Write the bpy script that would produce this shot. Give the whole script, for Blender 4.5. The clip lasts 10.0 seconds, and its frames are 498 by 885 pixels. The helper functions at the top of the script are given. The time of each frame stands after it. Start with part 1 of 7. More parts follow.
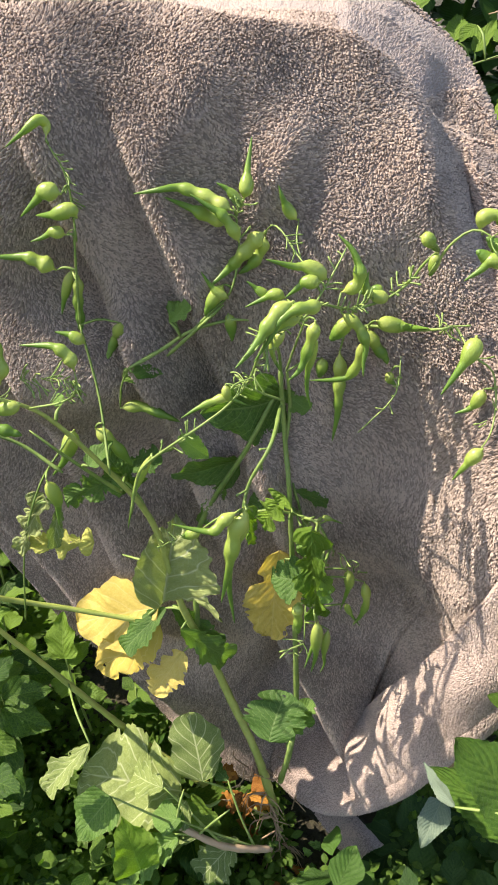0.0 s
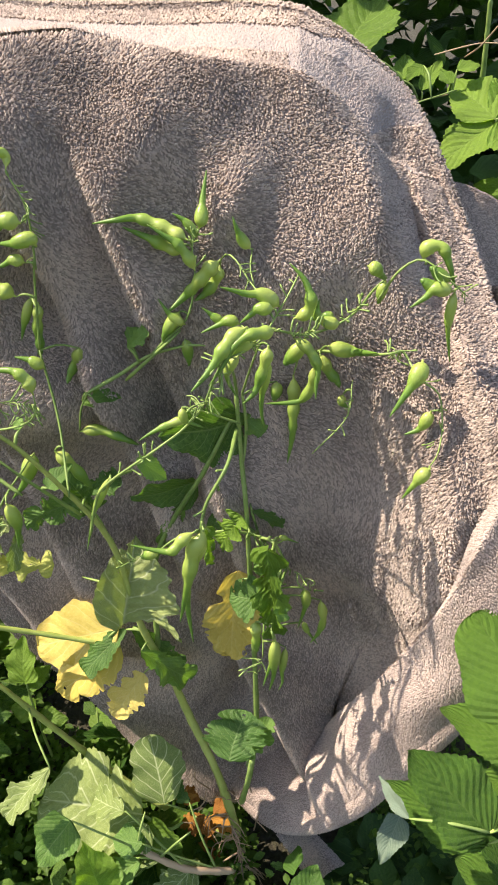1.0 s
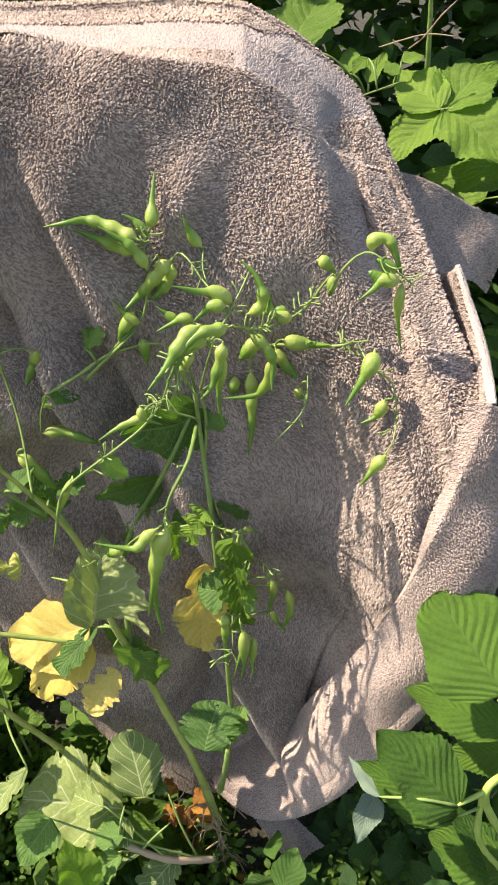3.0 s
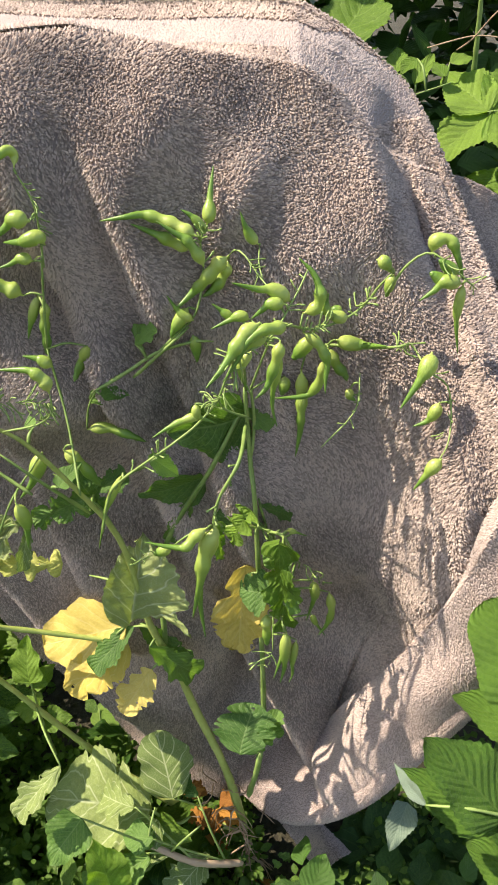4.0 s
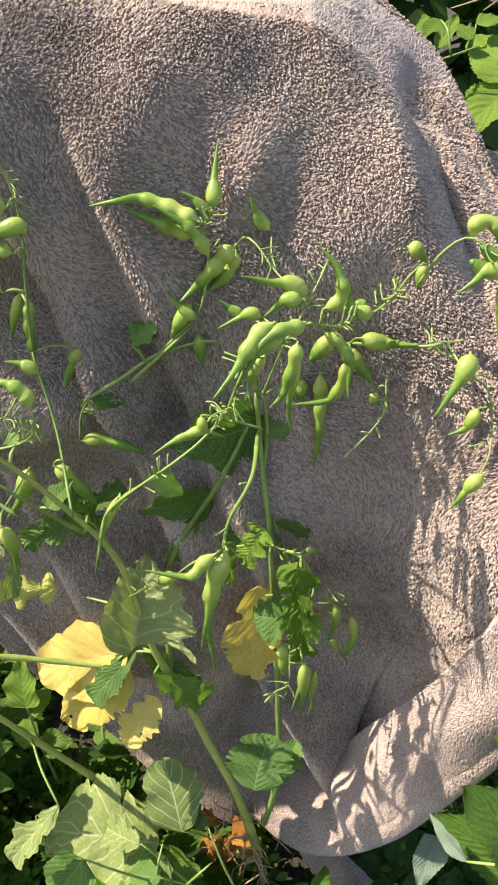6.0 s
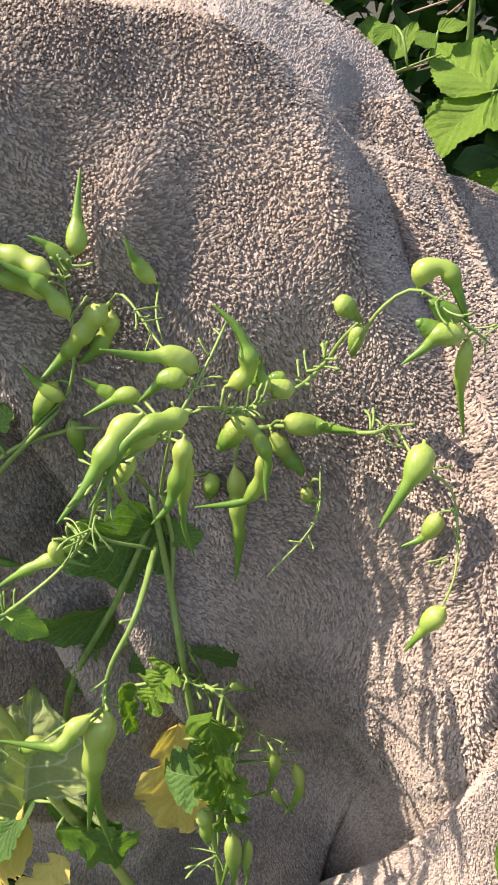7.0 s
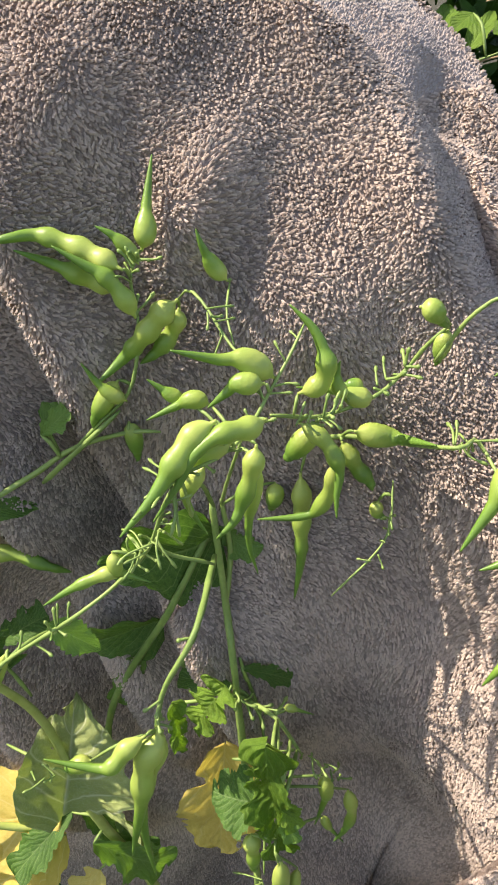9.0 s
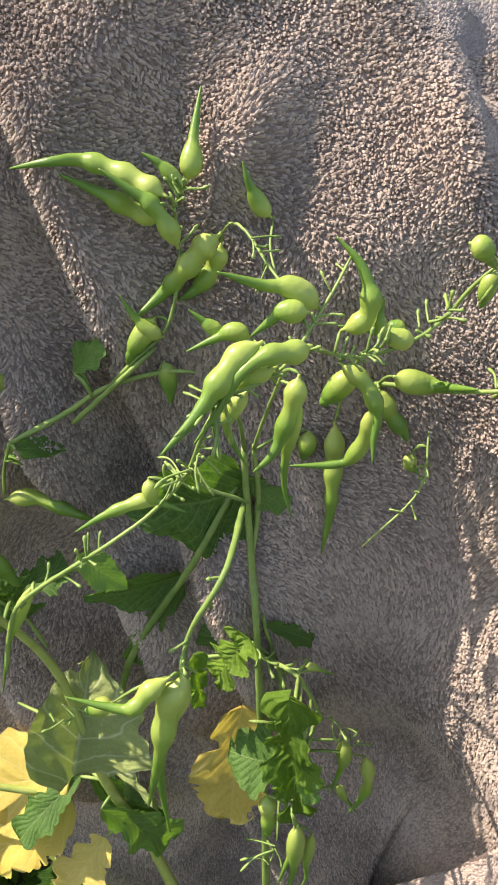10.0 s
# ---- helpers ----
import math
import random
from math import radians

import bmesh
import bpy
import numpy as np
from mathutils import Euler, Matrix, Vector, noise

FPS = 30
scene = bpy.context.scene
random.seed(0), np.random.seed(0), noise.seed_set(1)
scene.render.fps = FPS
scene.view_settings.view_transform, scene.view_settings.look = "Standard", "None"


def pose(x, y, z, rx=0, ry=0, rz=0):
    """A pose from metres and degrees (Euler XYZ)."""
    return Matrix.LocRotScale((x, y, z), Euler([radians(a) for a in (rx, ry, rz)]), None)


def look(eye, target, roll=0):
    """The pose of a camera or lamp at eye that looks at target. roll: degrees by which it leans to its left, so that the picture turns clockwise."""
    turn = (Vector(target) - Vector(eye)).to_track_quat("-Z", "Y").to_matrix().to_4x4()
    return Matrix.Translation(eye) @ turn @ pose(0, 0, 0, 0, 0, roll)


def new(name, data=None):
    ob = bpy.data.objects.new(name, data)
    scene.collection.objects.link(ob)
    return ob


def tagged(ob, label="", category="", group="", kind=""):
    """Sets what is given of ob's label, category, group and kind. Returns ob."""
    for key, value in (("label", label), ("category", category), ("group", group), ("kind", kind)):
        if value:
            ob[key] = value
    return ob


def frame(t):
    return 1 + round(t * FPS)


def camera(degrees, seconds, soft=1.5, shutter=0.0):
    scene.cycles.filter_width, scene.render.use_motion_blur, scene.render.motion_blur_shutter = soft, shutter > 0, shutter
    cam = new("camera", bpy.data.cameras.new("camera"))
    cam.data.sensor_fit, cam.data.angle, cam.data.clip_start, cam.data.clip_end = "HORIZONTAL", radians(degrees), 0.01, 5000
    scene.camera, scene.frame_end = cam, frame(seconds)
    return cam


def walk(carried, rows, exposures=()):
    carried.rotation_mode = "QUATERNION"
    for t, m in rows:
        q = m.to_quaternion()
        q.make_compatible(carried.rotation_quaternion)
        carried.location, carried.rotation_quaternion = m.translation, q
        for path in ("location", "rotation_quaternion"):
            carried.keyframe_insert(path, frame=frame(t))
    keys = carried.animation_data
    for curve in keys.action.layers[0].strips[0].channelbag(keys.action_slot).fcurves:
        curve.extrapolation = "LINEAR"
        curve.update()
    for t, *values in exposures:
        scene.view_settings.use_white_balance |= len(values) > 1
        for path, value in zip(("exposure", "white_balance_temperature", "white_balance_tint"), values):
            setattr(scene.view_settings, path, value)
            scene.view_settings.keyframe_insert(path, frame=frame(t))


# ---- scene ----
cam = camera(34.6, 10.0, soft=1.75)
METRES, EYE, TILT, LEAN, TURN = 0.55, 0.98, -35.0, 0.0, 0.0
ROWS = [
    (0.0, 0.0, 0.0, 0.0, 0.0, 0.0, -0.0),
    (0.5, 0.0043, -0.0112, 0.0019, -1.08, 0.98, 0.37),
    (1.0, 0.0112, -0.0305, -0.0049, -2.51, 1.78, 0.44),
    (1.5, 0.0294, -0.053, -0.0076, -3.75, 1.9, 2.0),
    (2.0, 0.0374, -0.0442, -0.0124, -4.53, 1.24, 3.04),
    (3.5, 0.0051, -0.052, 0.0012, -4.26, 1.15, 2.52),
    (4.0, -0.0353, -0.0324, -0.0025, -4.08, 1.3, 1.63),
    (4.5, -0.081, -0.0139, -0.0041, -3.83, 1.32, -0.34),
    (5.0, -0.1685, 0.0371, 0.0128, -2.9, 0.56, -3.02),
    (5.2, -0.1843, 0.0578, 0.0016, -2.23, 0.69, -3.19),
    (5.5, -0.1649, 0.0656, 0.0241, -2.51, -0.07, -1.57),
    (5.7, -0.1107, 0.0602, 0.0238, -2.94, 0.37, -0.05),
    (6.0, -0.0361, 0.0983, 0.0379, -3.79, 0.13, 2.34),
    (6.2, 0.0070, 0.1305, 0.0557, -4.29, 0.44, 3.24),
    (7.3, 0.0958, 0.3869, 0.1264, -3.04, 2.91, 3.52),
    (7.5, 0.0836, 0.402, 0.1328, -2.44, 2.95, 3.06),
    (8.0, 0.041, 0.4053, 0.1341, -1.45, 2.48, 1.72),
    (8.5, 0.0468, 0.4016, 0.129, -1.24, 1.96, 1.83),
    (9.0, 0.0592, 0.3788, 0.127, -1.55, 2.37, 1.48),
    (9.5, 0.0522, 0.3838, 0.0764, -1.72, 2.79, 0.37),
    (10.0, 0.0287, 0.3932, 0.0628, -1.62, 3.51, -0.67),
]
walk(cam, [(t, pose(0, 0, EYE, TILT, LEAN, TURN) @ pose(METRES * x, METRES * y, METRES * z, 90 + pitch, roll, yaw)) for t, x, y, z, yaw, pitch, roll in ROWS],
     exposures=[(0.0, 1.08, 7500, 18), (10.0, 1.08, 7500, 18)])

# light: a high sun from the side, just behind the towel's face, and the open sky
SUN_FROM = Vector((-0.61, 0.085, 0.79)).normalized()
sky_world = bpy.data.worlds.new("sky")
scene.world = sky_world
sky_world.use_nodes = True
wn = sky_world.node_tree
sky = wn.nodes.new("ShaderNodeTexSky")
sky.sky_type, sky.sun_disc = "NISHITA", False
sky.sun_elevation = math.asin(SUN_FROM.z)
sky.sun_rotation = math.atan2(SUN_FROM.x, SUN_FROM.y)
wn.links.new(sky.outputs[0], wn.nodes["Background"].inputs[0])
wn.nodes["Background"].inputs[1].default_value = 0.145
sun = new("sun", bpy.data.lights.new("sun", "SUN"))
sun.data.energy, sun.data.angle, sun.data.color = 4.55, radians(0.5), (1.0, 0.95, 0.88)
sun.matrix_world = look(SUN_FROM * 8, (0, 0, 0))


# ---- materials ----
def nodes_of(name):
    m = bpy.data.materials.new(name)
    m.use_nodes = True
    return m, m.node_tree.nodes, m.node_tree.links, m.node_tree.nodes["Principled BSDF"]


def ramp_node(n, stops):
    r = n.new("ShaderNodeValToRGB")
    while len(r.color_ramp.elements) < len(stops):
        r.color_ramp.elements.new(0.5)
    for e, (p, c) in zip(r.color_ramp.elements, stops):
        e.position, e.color = p, (*c, 1)
    return r


def noise_node(n, l, scale, detail=4.0, rough=0.6, coords="Object"):
    tc = n.new("ShaderNodeTexCoord")
    t = n.new("ShaderNodeTexNoise")
    t.inputs["Scale"].default_value, t.inputs["Detail"].default_value, t.inputs["Roughness"].default_value = scale, detail, rough
    l.new(tc.outputs[coords], t.inputs["Vector"])
    return t


def thin_shader(n, l, p, colour, amount, tint):
    """Lets light through a thin leaf or pod wall: part of the light scatters to the far side."""
    tr = n.new("ShaderNodeBsdfTranslucent")
    mul = n.new("ShaderNodeMix")
    mul.data_type, mul.blend_type = "RGBA", "MULTIPLY"
    mul.inputs[0].default_value = 1.0
    mul.inputs[7].default_value = (*tint, 1)
    l.new(colour, mul.inputs[6])
    l.new(mul.outputs[2], tr.inputs[0])
    mix = n.new("ShaderNodeMixShader")
    mix.inputs[0].default_value = amount
    l.new(p.outputs[0], mix.inputs[1])
    l.new(tr.outputs[0], mix.inputs[2])
    out = [x for x in n if x.type == "OUTPUT_MATERIAL"][0]
    l.new(mix.outputs[0], out.inputs[0])


def leaf_material(name, dark, light, vein, rough=0.5, through_amount=0.35, tint=(1.3, 1.5, 0.5), veins=9.0, blotch=None, rand=0.32, bump=0.35, vein_mix=0.42):
    m, n, l, p = nodes_of(name)
    uv = n.new("ShaderNodeUVMap")
    sep = n.new("ShaderNodeSeparateXYZ")
    l.new(uv.outputs[0], sep.inputs[0])

    def mth(op, a, b=None, c=None):
        k = n.new("ShaderNodeMath")
        k.operation = op
        for i, v in enumerate((a, b, c)):
            if v is None:
                continue
            if isinstance(v, (int, float)):
                k.inputs[i].default_value = v
            else:
                l.new(v, k.inputs[i])
        return k.outputs[0]

    across = mth("ABSOLUTE", mth("SUBTRACT", sep.outputs[0], 0.5))
    # side veins run forward from the midrib
    phase = mth("MULTIPLY", mth("SUBTRACT", sep.outputs[1], mth("MULTIPLY", across, 0.75)), veins)
    tri = mth("ABSOLUTE", mth("SUBTRACT", mth("FRACT", phase), 0.5))
    side = mth("SUBTRACT", 1.0, mth("MULTIPLY", tri, 14.0))
    mid = mth("SUBTRACT", 1.0, mth("MULTIPLY", across, 42.0))
    veinmask = mth("MAXIMUM", mth("MAXIMUM", side, 0.0), mth("MAXIMUM", mid, 0.0))
    info = n.new("ShaderNodeObjectInfo")
    big = noise_node(n, l, 28.0, 3.0)
    fine = noise_node(n, l, 260.0, 4.0)
    f = mth("ADD", mth("MULTIPLY", big.outputs[0], 0.75), mth("MULTIPLY", fine.outputs[0], 0.35))
    f = mth("ADD", f, mth("MULTIPLY", mth("SUBTRACT", info.outputs["Random"], 0.5), rand * 2))
    r = ramp_node(n, [(0.3, dark), (0.8, light)])
    l.new(f, r.inputs[0])
    mix = n.new("ShaderNodeMix")
    mix.data_type = "RGBA"
    net = n.new("ShaderNodeTexVoronoi")
    net.feature = "DISTANCE_TO_EDGE"
    net.inputs["Scale"].default_value = 34.0
    l.new(uv.outputs[0], net.inputs["Vector"])
    mesh = mth("MULTIPLY", mth("MAXIMUM", mth("SUBTRACT", 1.0, mth("MULTIPLY", net.outputs["Distance"], 20.0)), 0.0), 0.40)
    l.new(mth("MULTIPLY", mth("MAXIMUM", veinmask, mesh), vein_mix), mix.inputs[0])
    l.new(r.outputs[0], mix.inputs[6])
    mix.inputs[7].default_value = (*vein, 1)
    colour = mix.outputs[2]
    if blotch:
        sp = noise_node(n, l, 75.0, 5.0, 0.7)
        br = ramp_node(n, [(0.60, (0, 0, 0)), (0.70, (1, 1, 1))])
        l.new(sp.outputs[0], br.inputs[0])
        mb = n.new("ShaderNodeMix")
        mb.data_type = "RGBA"
        l.new(mth("MULTIPLY", br.outputs[0], 0.7), mb.inputs[0])
        l.new(colour, mb.inputs[6])
        mb.inputs[7].default_value = (*blotch, 1)
        colour = mb.outputs[2]
    l.new(colour, p.inputs["Base Color"])
    p.inputs["Roughness"].default_value = rough
    p.inputs["Specular IOR Level"].default_value = 0.27
    b = n.new("ShaderNodeBump")
    b.inputs["Strength"].default_value, b.inputs["Distance"].default_value = bump, 0.003
    soft = mth("SUBTRACT", 1.0, mth("MULTIPLY", tri, 2.0))
    h = mth("SUBTRACT", mth("MULTIPLY", fine.outputs[0], 0.5), mth("MULTIPLY", mth("MAXIMUM", soft, mid), 0.7))
    l.new(h, b.inputs["Height"])
    l.new(b.outputs[0], p.inputs["Normal"])
    thin_shader(n, l, p, colour, through_amount, tint)
    return m


def green_material(name, dark, light, rough=0.42, through_amount=0.25, tint=(1.2, 1.35, 0.5), scale=60.0, rand=0.2):
    m, n, l, p = nodes_of(name)
    a = noise_node(n, l, scale, 3.0)
    c = noise_node(n, l, scale * 9, 3.0)
    info = n.new("ShaderNodeObjectInfo")
    s = n.new("ShaderNodeMath")
    s.operation = "MULTIPLY_ADD"
    l.new(info.outputs["Random"], s.inputs[0])
    s.inputs[1].default_value = rand * 2
    l.new(a.outputs[0], s.inputs[2])
    s2 = n.new("ShaderNodeMath")
    s2.operation = "MULTIPLY_ADD"
    l.new(c.outputs[0], s2.inputs[0])
    s2.inputs[1].default_value = 0.25
    l.new(s.outputs[0], s2.inputs[2])
    r = ramp_node(n, [(0.4, dark), (0.95, light)])
    l.new(s2.outputs[0], r.inputs[0])
    l.new(r.outputs[0], p.inputs["Base Color"])
    p.inputs["Roughness"].default_value = rough
    p.inputs["Specular IOR Level"].default_value = 0.4
    b = n.new("ShaderNodeBump")
    b.inputs["Strength"].default_value, b.inputs["Distance"].default_value = 0.25, 0.001
    l.new(c.outputs[0], b.inputs["Height"])
    l.new(b.outputs[0], p.inputs["Normal"])
    if through_amount:
        thin_shader(n, l, p, r.outputs[0], through_amount, tint)
    return m


def pod_material():
    """Pale yellow-green seed bulges, a greener beak, darker seams."""
    m, n, l, p = nodes_of("pod_green")
    uv = n.new("ShaderNodeUVMap")
    sep = n.new("ShaderNodeSeparateXYZ")
    l.new(uv.outputs[0], sep.inputs[0])
    a = noise_node(n, l, 90.0, 4.0)
    c = noise_node(n, l, 700.0, 3.0)
    info = n.new("ShaderNodeObjectInfo")
    s = n.new("ShaderNodeMath")
    s.operation = "MULTIPLY_ADD"
    l.new(a.outputs[0], s.inputs[0])
    s.inputs[1].default_value = 0.35
    l.new(sep.outputs[1], s.inputs[2])
    s2 = n.new("ShaderNodeMath")
    s2.operation = "MULTIPLY_ADD"
    l.new(info.outputs["Random"], s2.inputs[0])
    s2.inputs[1].default_value = 0.22
    l.new(s.outputs[0], s2.inputs[2])
    r = ramp_node(n, [(0.12, (0.24, 0.35, 0.06)), (0.35, (0.43, 0.52, 0.13)), (0.62, (0.31, 0.43, 0.085)), (0.88, (0.17, 0.31, 0.045)), (1.0, (0.13, 0.26, 0.04))])
    l.new(s2.outputs[0], r.inputs[0])
    l.new(r.outputs[0], p.inputs["Base Color"])
    p.inputs["Roughness"].default_value = 0.40
    p.inputs["Specular IOR Level"].default_value = 0.5
    b = n.new("ShaderNodeBump")
    b.inputs["Strength"].default_value, b.inputs["Distance"].default_value = 0.13, 0.001
    add = n.new("ShaderNodeMath")
    add.operation = "ADD"
    l.new(a.outputs[0], add.inputs[0])
    l.new(c.outputs[0], add.inputs[1])
    l.new(add.outputs[0], b.inputs["Height"])
    l.new(b.outputs[0], p.inputs["Normal"])
    thin_shader(n, l, p, r.outputs[0], 0.24, (1.1, 1.25, 0.6))
    return m


def terry_material(name, dark, light, island=True, rough=0.95):
    m, n, l, p = nodes_of(name)
    a = noise_node(n, l, 14.0, 4.0)
    c = noise_node(n, l, 900.0, 2.0)
    s = n.new("ShaderNodeMath")
    s.operation = "MULTIPLY_ADD"
    if island:
        g = n.new("ShaderNodeNewGeometry")
        l.new(g.outputs["Random Per Island"], s.inputs[0])
    else:
        l.new(c.outputs[0], s.inputs[0])
    s.inputs[1].default_value = 0.52 if island else 0.75
    l.new(a.outputs[0], s.inputs[2])
    r = ramp_node(n, [(0.38, dark), (1.0, light)])
    l.new(s.outputs[0], r.inputs[0])
    l.new(r.outputs[0], p.inputs["Base Color"])
    p.inputs["Roughness"].default_value = rough
    p.inputs["Specular IOR Level"].default_value = 0.1
    p.inputs["Sheen Weight"].default_value = 0.25
    p.inputs["Sheen Roughness"].default_value = 0.5
    if island:
        thin_shader(n, l, p, r.outputs[0], 0.30, (1.0, 0.94, 0.90))
    if not island:
        tc = n.new("ShaderNodeTexCoord")
        w = n.new("ShaderNodeTexVoronoi")
        w.inputs["Scale"].default_value = 1500.0
        l.new(tc.outputs["Object"], w.inputs["Vector"])
        b = n.new("ShaderNodeBump")
        b.inputs["Strength"].default_value, b.inputs["Distance"].default_value = 0.5, 0.0006
        l.new(w.outputs[0], b.inputs["Height"])
        l.new(b.outputs[0], p.inputs["Normal"])
    return m


def soil_material():
    m, n, l, p = nodes_of("soil")
    a = noise_node(n, l, 9.0, 6.0)
    c = noise_node(n, l, 120.0, 5.0)
    s = n.new("ShaderNodeMath")
    s.operation = "MULTIPLY"
    l.new(a.outputs[0], s.inputs[0])
    l.new(c.outputs[0], s.inputs[1])
    r = ramp_node(n, [(0.1, (0.016, 0.013, 0.008)), (0.28, (0.042, 0.040, 0.020)), (0.5, (0.085, 0.08, 0.042))])
    l.new(s.outputs[0], r.inputs[0])
    l.new(r.outputs[0], p.inputs["Base Color"])
    p.inputs["Roughness"].default_value = 0.95
    b = n.new("ShaderNodeBump")
    b.inputs["Strength"].default_value, b.inputs["Distance"].default_value = 0.9, 0.01
    l.new(c.outputs[0], b.inputs["Height"])
    l.new(b.outputs[0], p.inputs["Normal"])
    return m


TERRY = terry_material("terry_pile", (0.25, 0.202, 0.171), (0.675, 0.565, 0.474))
FINE = terry_material("fine_terry_nap", (0.34, 0.278, 0.240), (0.62, 0.522, 0.452))
WEAVE = terry_material("towel_weave", (0.22, 0.178, 0.151), (0.32, 0.262, 0.224), island=False)
BAND = terry_material("selvage_weave", (0.35, 0.300, 0.270), (0.44, 0.380, 0.342), island=False)
POD = pod_material()
STEM = green_material("stem_green", (0.10, 0.19, 0.04), (0.25, 0.36, 0.10), rough=0.5, through_amount=0.12)
STALK = green_material("thick_stem_green", (0.20, 0.28, 0.05), (0.40, 0.47, 0.13), rough=0.5, through_amount=0.05)
CANE = green_material("raspberry_cane_green", (0.24, 0.38, 0.06), (0.42, 0.56, 0.13), rough=0.45, through_amount=0.1)
PALE_STEM = green_material("reddish_stem", (0.30, 0.21, 0.13), (0.46, 0.34, 0.22), rough=0.55, through_amount=0.05)
LEAF = leaf_material("radish_leaf", (0.052, 0.13, 0.024), (0.145, 0.275, 0.058), (0.28, 0.40, 0.16), through_amount=0.35)
PALE = leaf_material("pale_radish_leaf", (0.125, 0.19, 0.050), (0.235, 0.305, 0.090), (0.52, 0.58, 0.34), rough=0.6, through_amount=0.25, veins=5.0, vein_mix=0.65)
VEINED = leaf_material("pale_veined_leaf", (0.165, 0.235, 0.068), (0.31, 0.385, 0.130), (0.60, 0.65, 0.40), rough=0.6, through_amount=0.15, veins=5.0, bump=0.8, vein_mix=0.8)
FADING = leaf_material("fading_leaf", (0.26, 0.34, 0.07), (0.56, 0.57, 0.16), (0.66, 0.66, 0.30), rough=0.55, through_amount=0.35, veins=6.0, bump=0.6)
YELLOW = leaf_material("yellowed_leaf", (0.62, 0.485, 0.10), (0.76, 0.63, 0.19), (0.80, 0.70, 0.32), rough=0.55, through_amount=0.35, tint=(1.05, 1.06, 0.6), veins=5.0, blotch=(0.45, 0.42, 0.10))
RASP = leaf_material("raspberry_leaf", (0.046, 0.128, 0.016), (0.120, 0.245, 0.033), (0.16, 0.28, 0.07), rough=0.48, through_amount=0.27, veins=10.0, bump=0.9)
# paler, smoother leaves, with sunlight also put into the lighter green
PALE_LIT = leaf_material("pale_sunlit_leaf", (0.10, 0.20, 0.022), (0.20, 0.34, 0.045), (0.27, 0.42, 0.10), rough=0.5, through_amount=0.4, veins=7.0, bump=0.5)
RASP_BACK = leaf_material("raspberry_leaf_underside", (0.13, 0.19, 0.13), (0.21, 0.28, 0.20), (0.28, 0.35, 0.25), rough=0.7, through_amount=0.2, veins=10.0)
WEED = leaf_material("weed_leaf", (0.026, 0.080, 0.012), (0.145, 0.26, 0.038), (0.17, 0.29, 0.065), rough=0.5, through_amount=0.42, veins=7.0)
DRY = leaf_material("dry_leaf", (0.20, 0.08, 0.015), (0.45, 0.22, 0.04), (0.4, 0.2, 0.06), rough=0.8, through_amount=0.2, tint=(1, 0.8, 0.5))
# leaf green darkened to stand in for shade, behind and below the towel
SHADE_DARK = leaf_material("shade_darkened_leaf", (0.018, 0.056, 0.010), (0.058, 0.14, 0.022), (0.07, 0.14, 0.035), rough=0.55, through_amount=0.3, veins=7.0)
SOIL = soil_material()
TWIG = green_material("dry_twig", (0.17, 0.115, 0.07), (0.40, 0.29, 0.18), rough=0.8, through_amount=0.0)


# ---- building helpers ----
def thing(name, place, label, category, group="", kind=""):
    ob = new(name)
    ob.location = place
    ob.empty_display_size = 0.02
    return tagged(ob, label, category, group, kind)


def placed(ob):
    """Where ob stands in the world."""
    return placed(ob.parent) @ ob.matrix_parent_inverse @ ob.matrix_basis if ob.parent else ob.matrix_basis.copy()


def hang(ob, parent):
    """Parent ob to a thing or part without moving it."""
    ob.parent = parent
    ob.matrix_parent_inverse = placed(parent).inverted()
    return ob


def mesh_part(name, verts, faces, material, parent=None, label="", uvs=None, smooth=True):
    me = bpy.data.meshes.new(name)
    me.from_pydata([tuple(map(float, v)) for v in verts], [], faces)
    if uvs is not None:
        lay = me.uv_layers.new(name="UVMap")
        idx = np.empty(len(me.loops), dtype=np.int32)
        me.loops.foreach_get("vertex_index", idx)
        lay.data.foreach_set("uv", np.asarray(uvs, dtype=np.float32)[idx].ravel())
    me.polygons.foreach_set("use_smooth", [smooth] * len(me.polygons))
    me.materials.append(material)
    ob = new(name, me)
    if label:
        ob["label"] = label
    if parent:
        hang(ob, parent)
    return ob


def spline(pts, count):
    """Points along a smooth curve through pts, evenly by parameter."""
    p = np.asarray(pts, dtype=float)
    if len(p) == 2:
        s = np.linspace(0, 1, count)[:, None]
        return p[0] * (1 - s) + p[1] * s
    ext = np.vstack([2 * p[0] - p[1], p, 2 * p[-1] - p[-2]])
    seg = np.linalg.norm(np.diff(p, axis=0), axis=1) + 1e-9
    at = np.concatenate([[0], np.cumsum(seg)]) / seg.sum()
    out = []
    for u in np.linspace(0, 1, count):
        i = min(int(np.searchsorted(at, u, side="right")) - 1, len(p) - 2)
        f = (u - at[i]) / (at[i + 1] - at[i])
        a, b, c, d = ext[i], ext[i + 1], ext[i + 2], ext[i + 3]
        out.append(0.5 * (2 * b + (c - a) * f + (2 * a - 5 * b + 4 * c - d) * f * f + (3 * b - a - 3 * c + d) * f ** 3))
    return np.array(out)


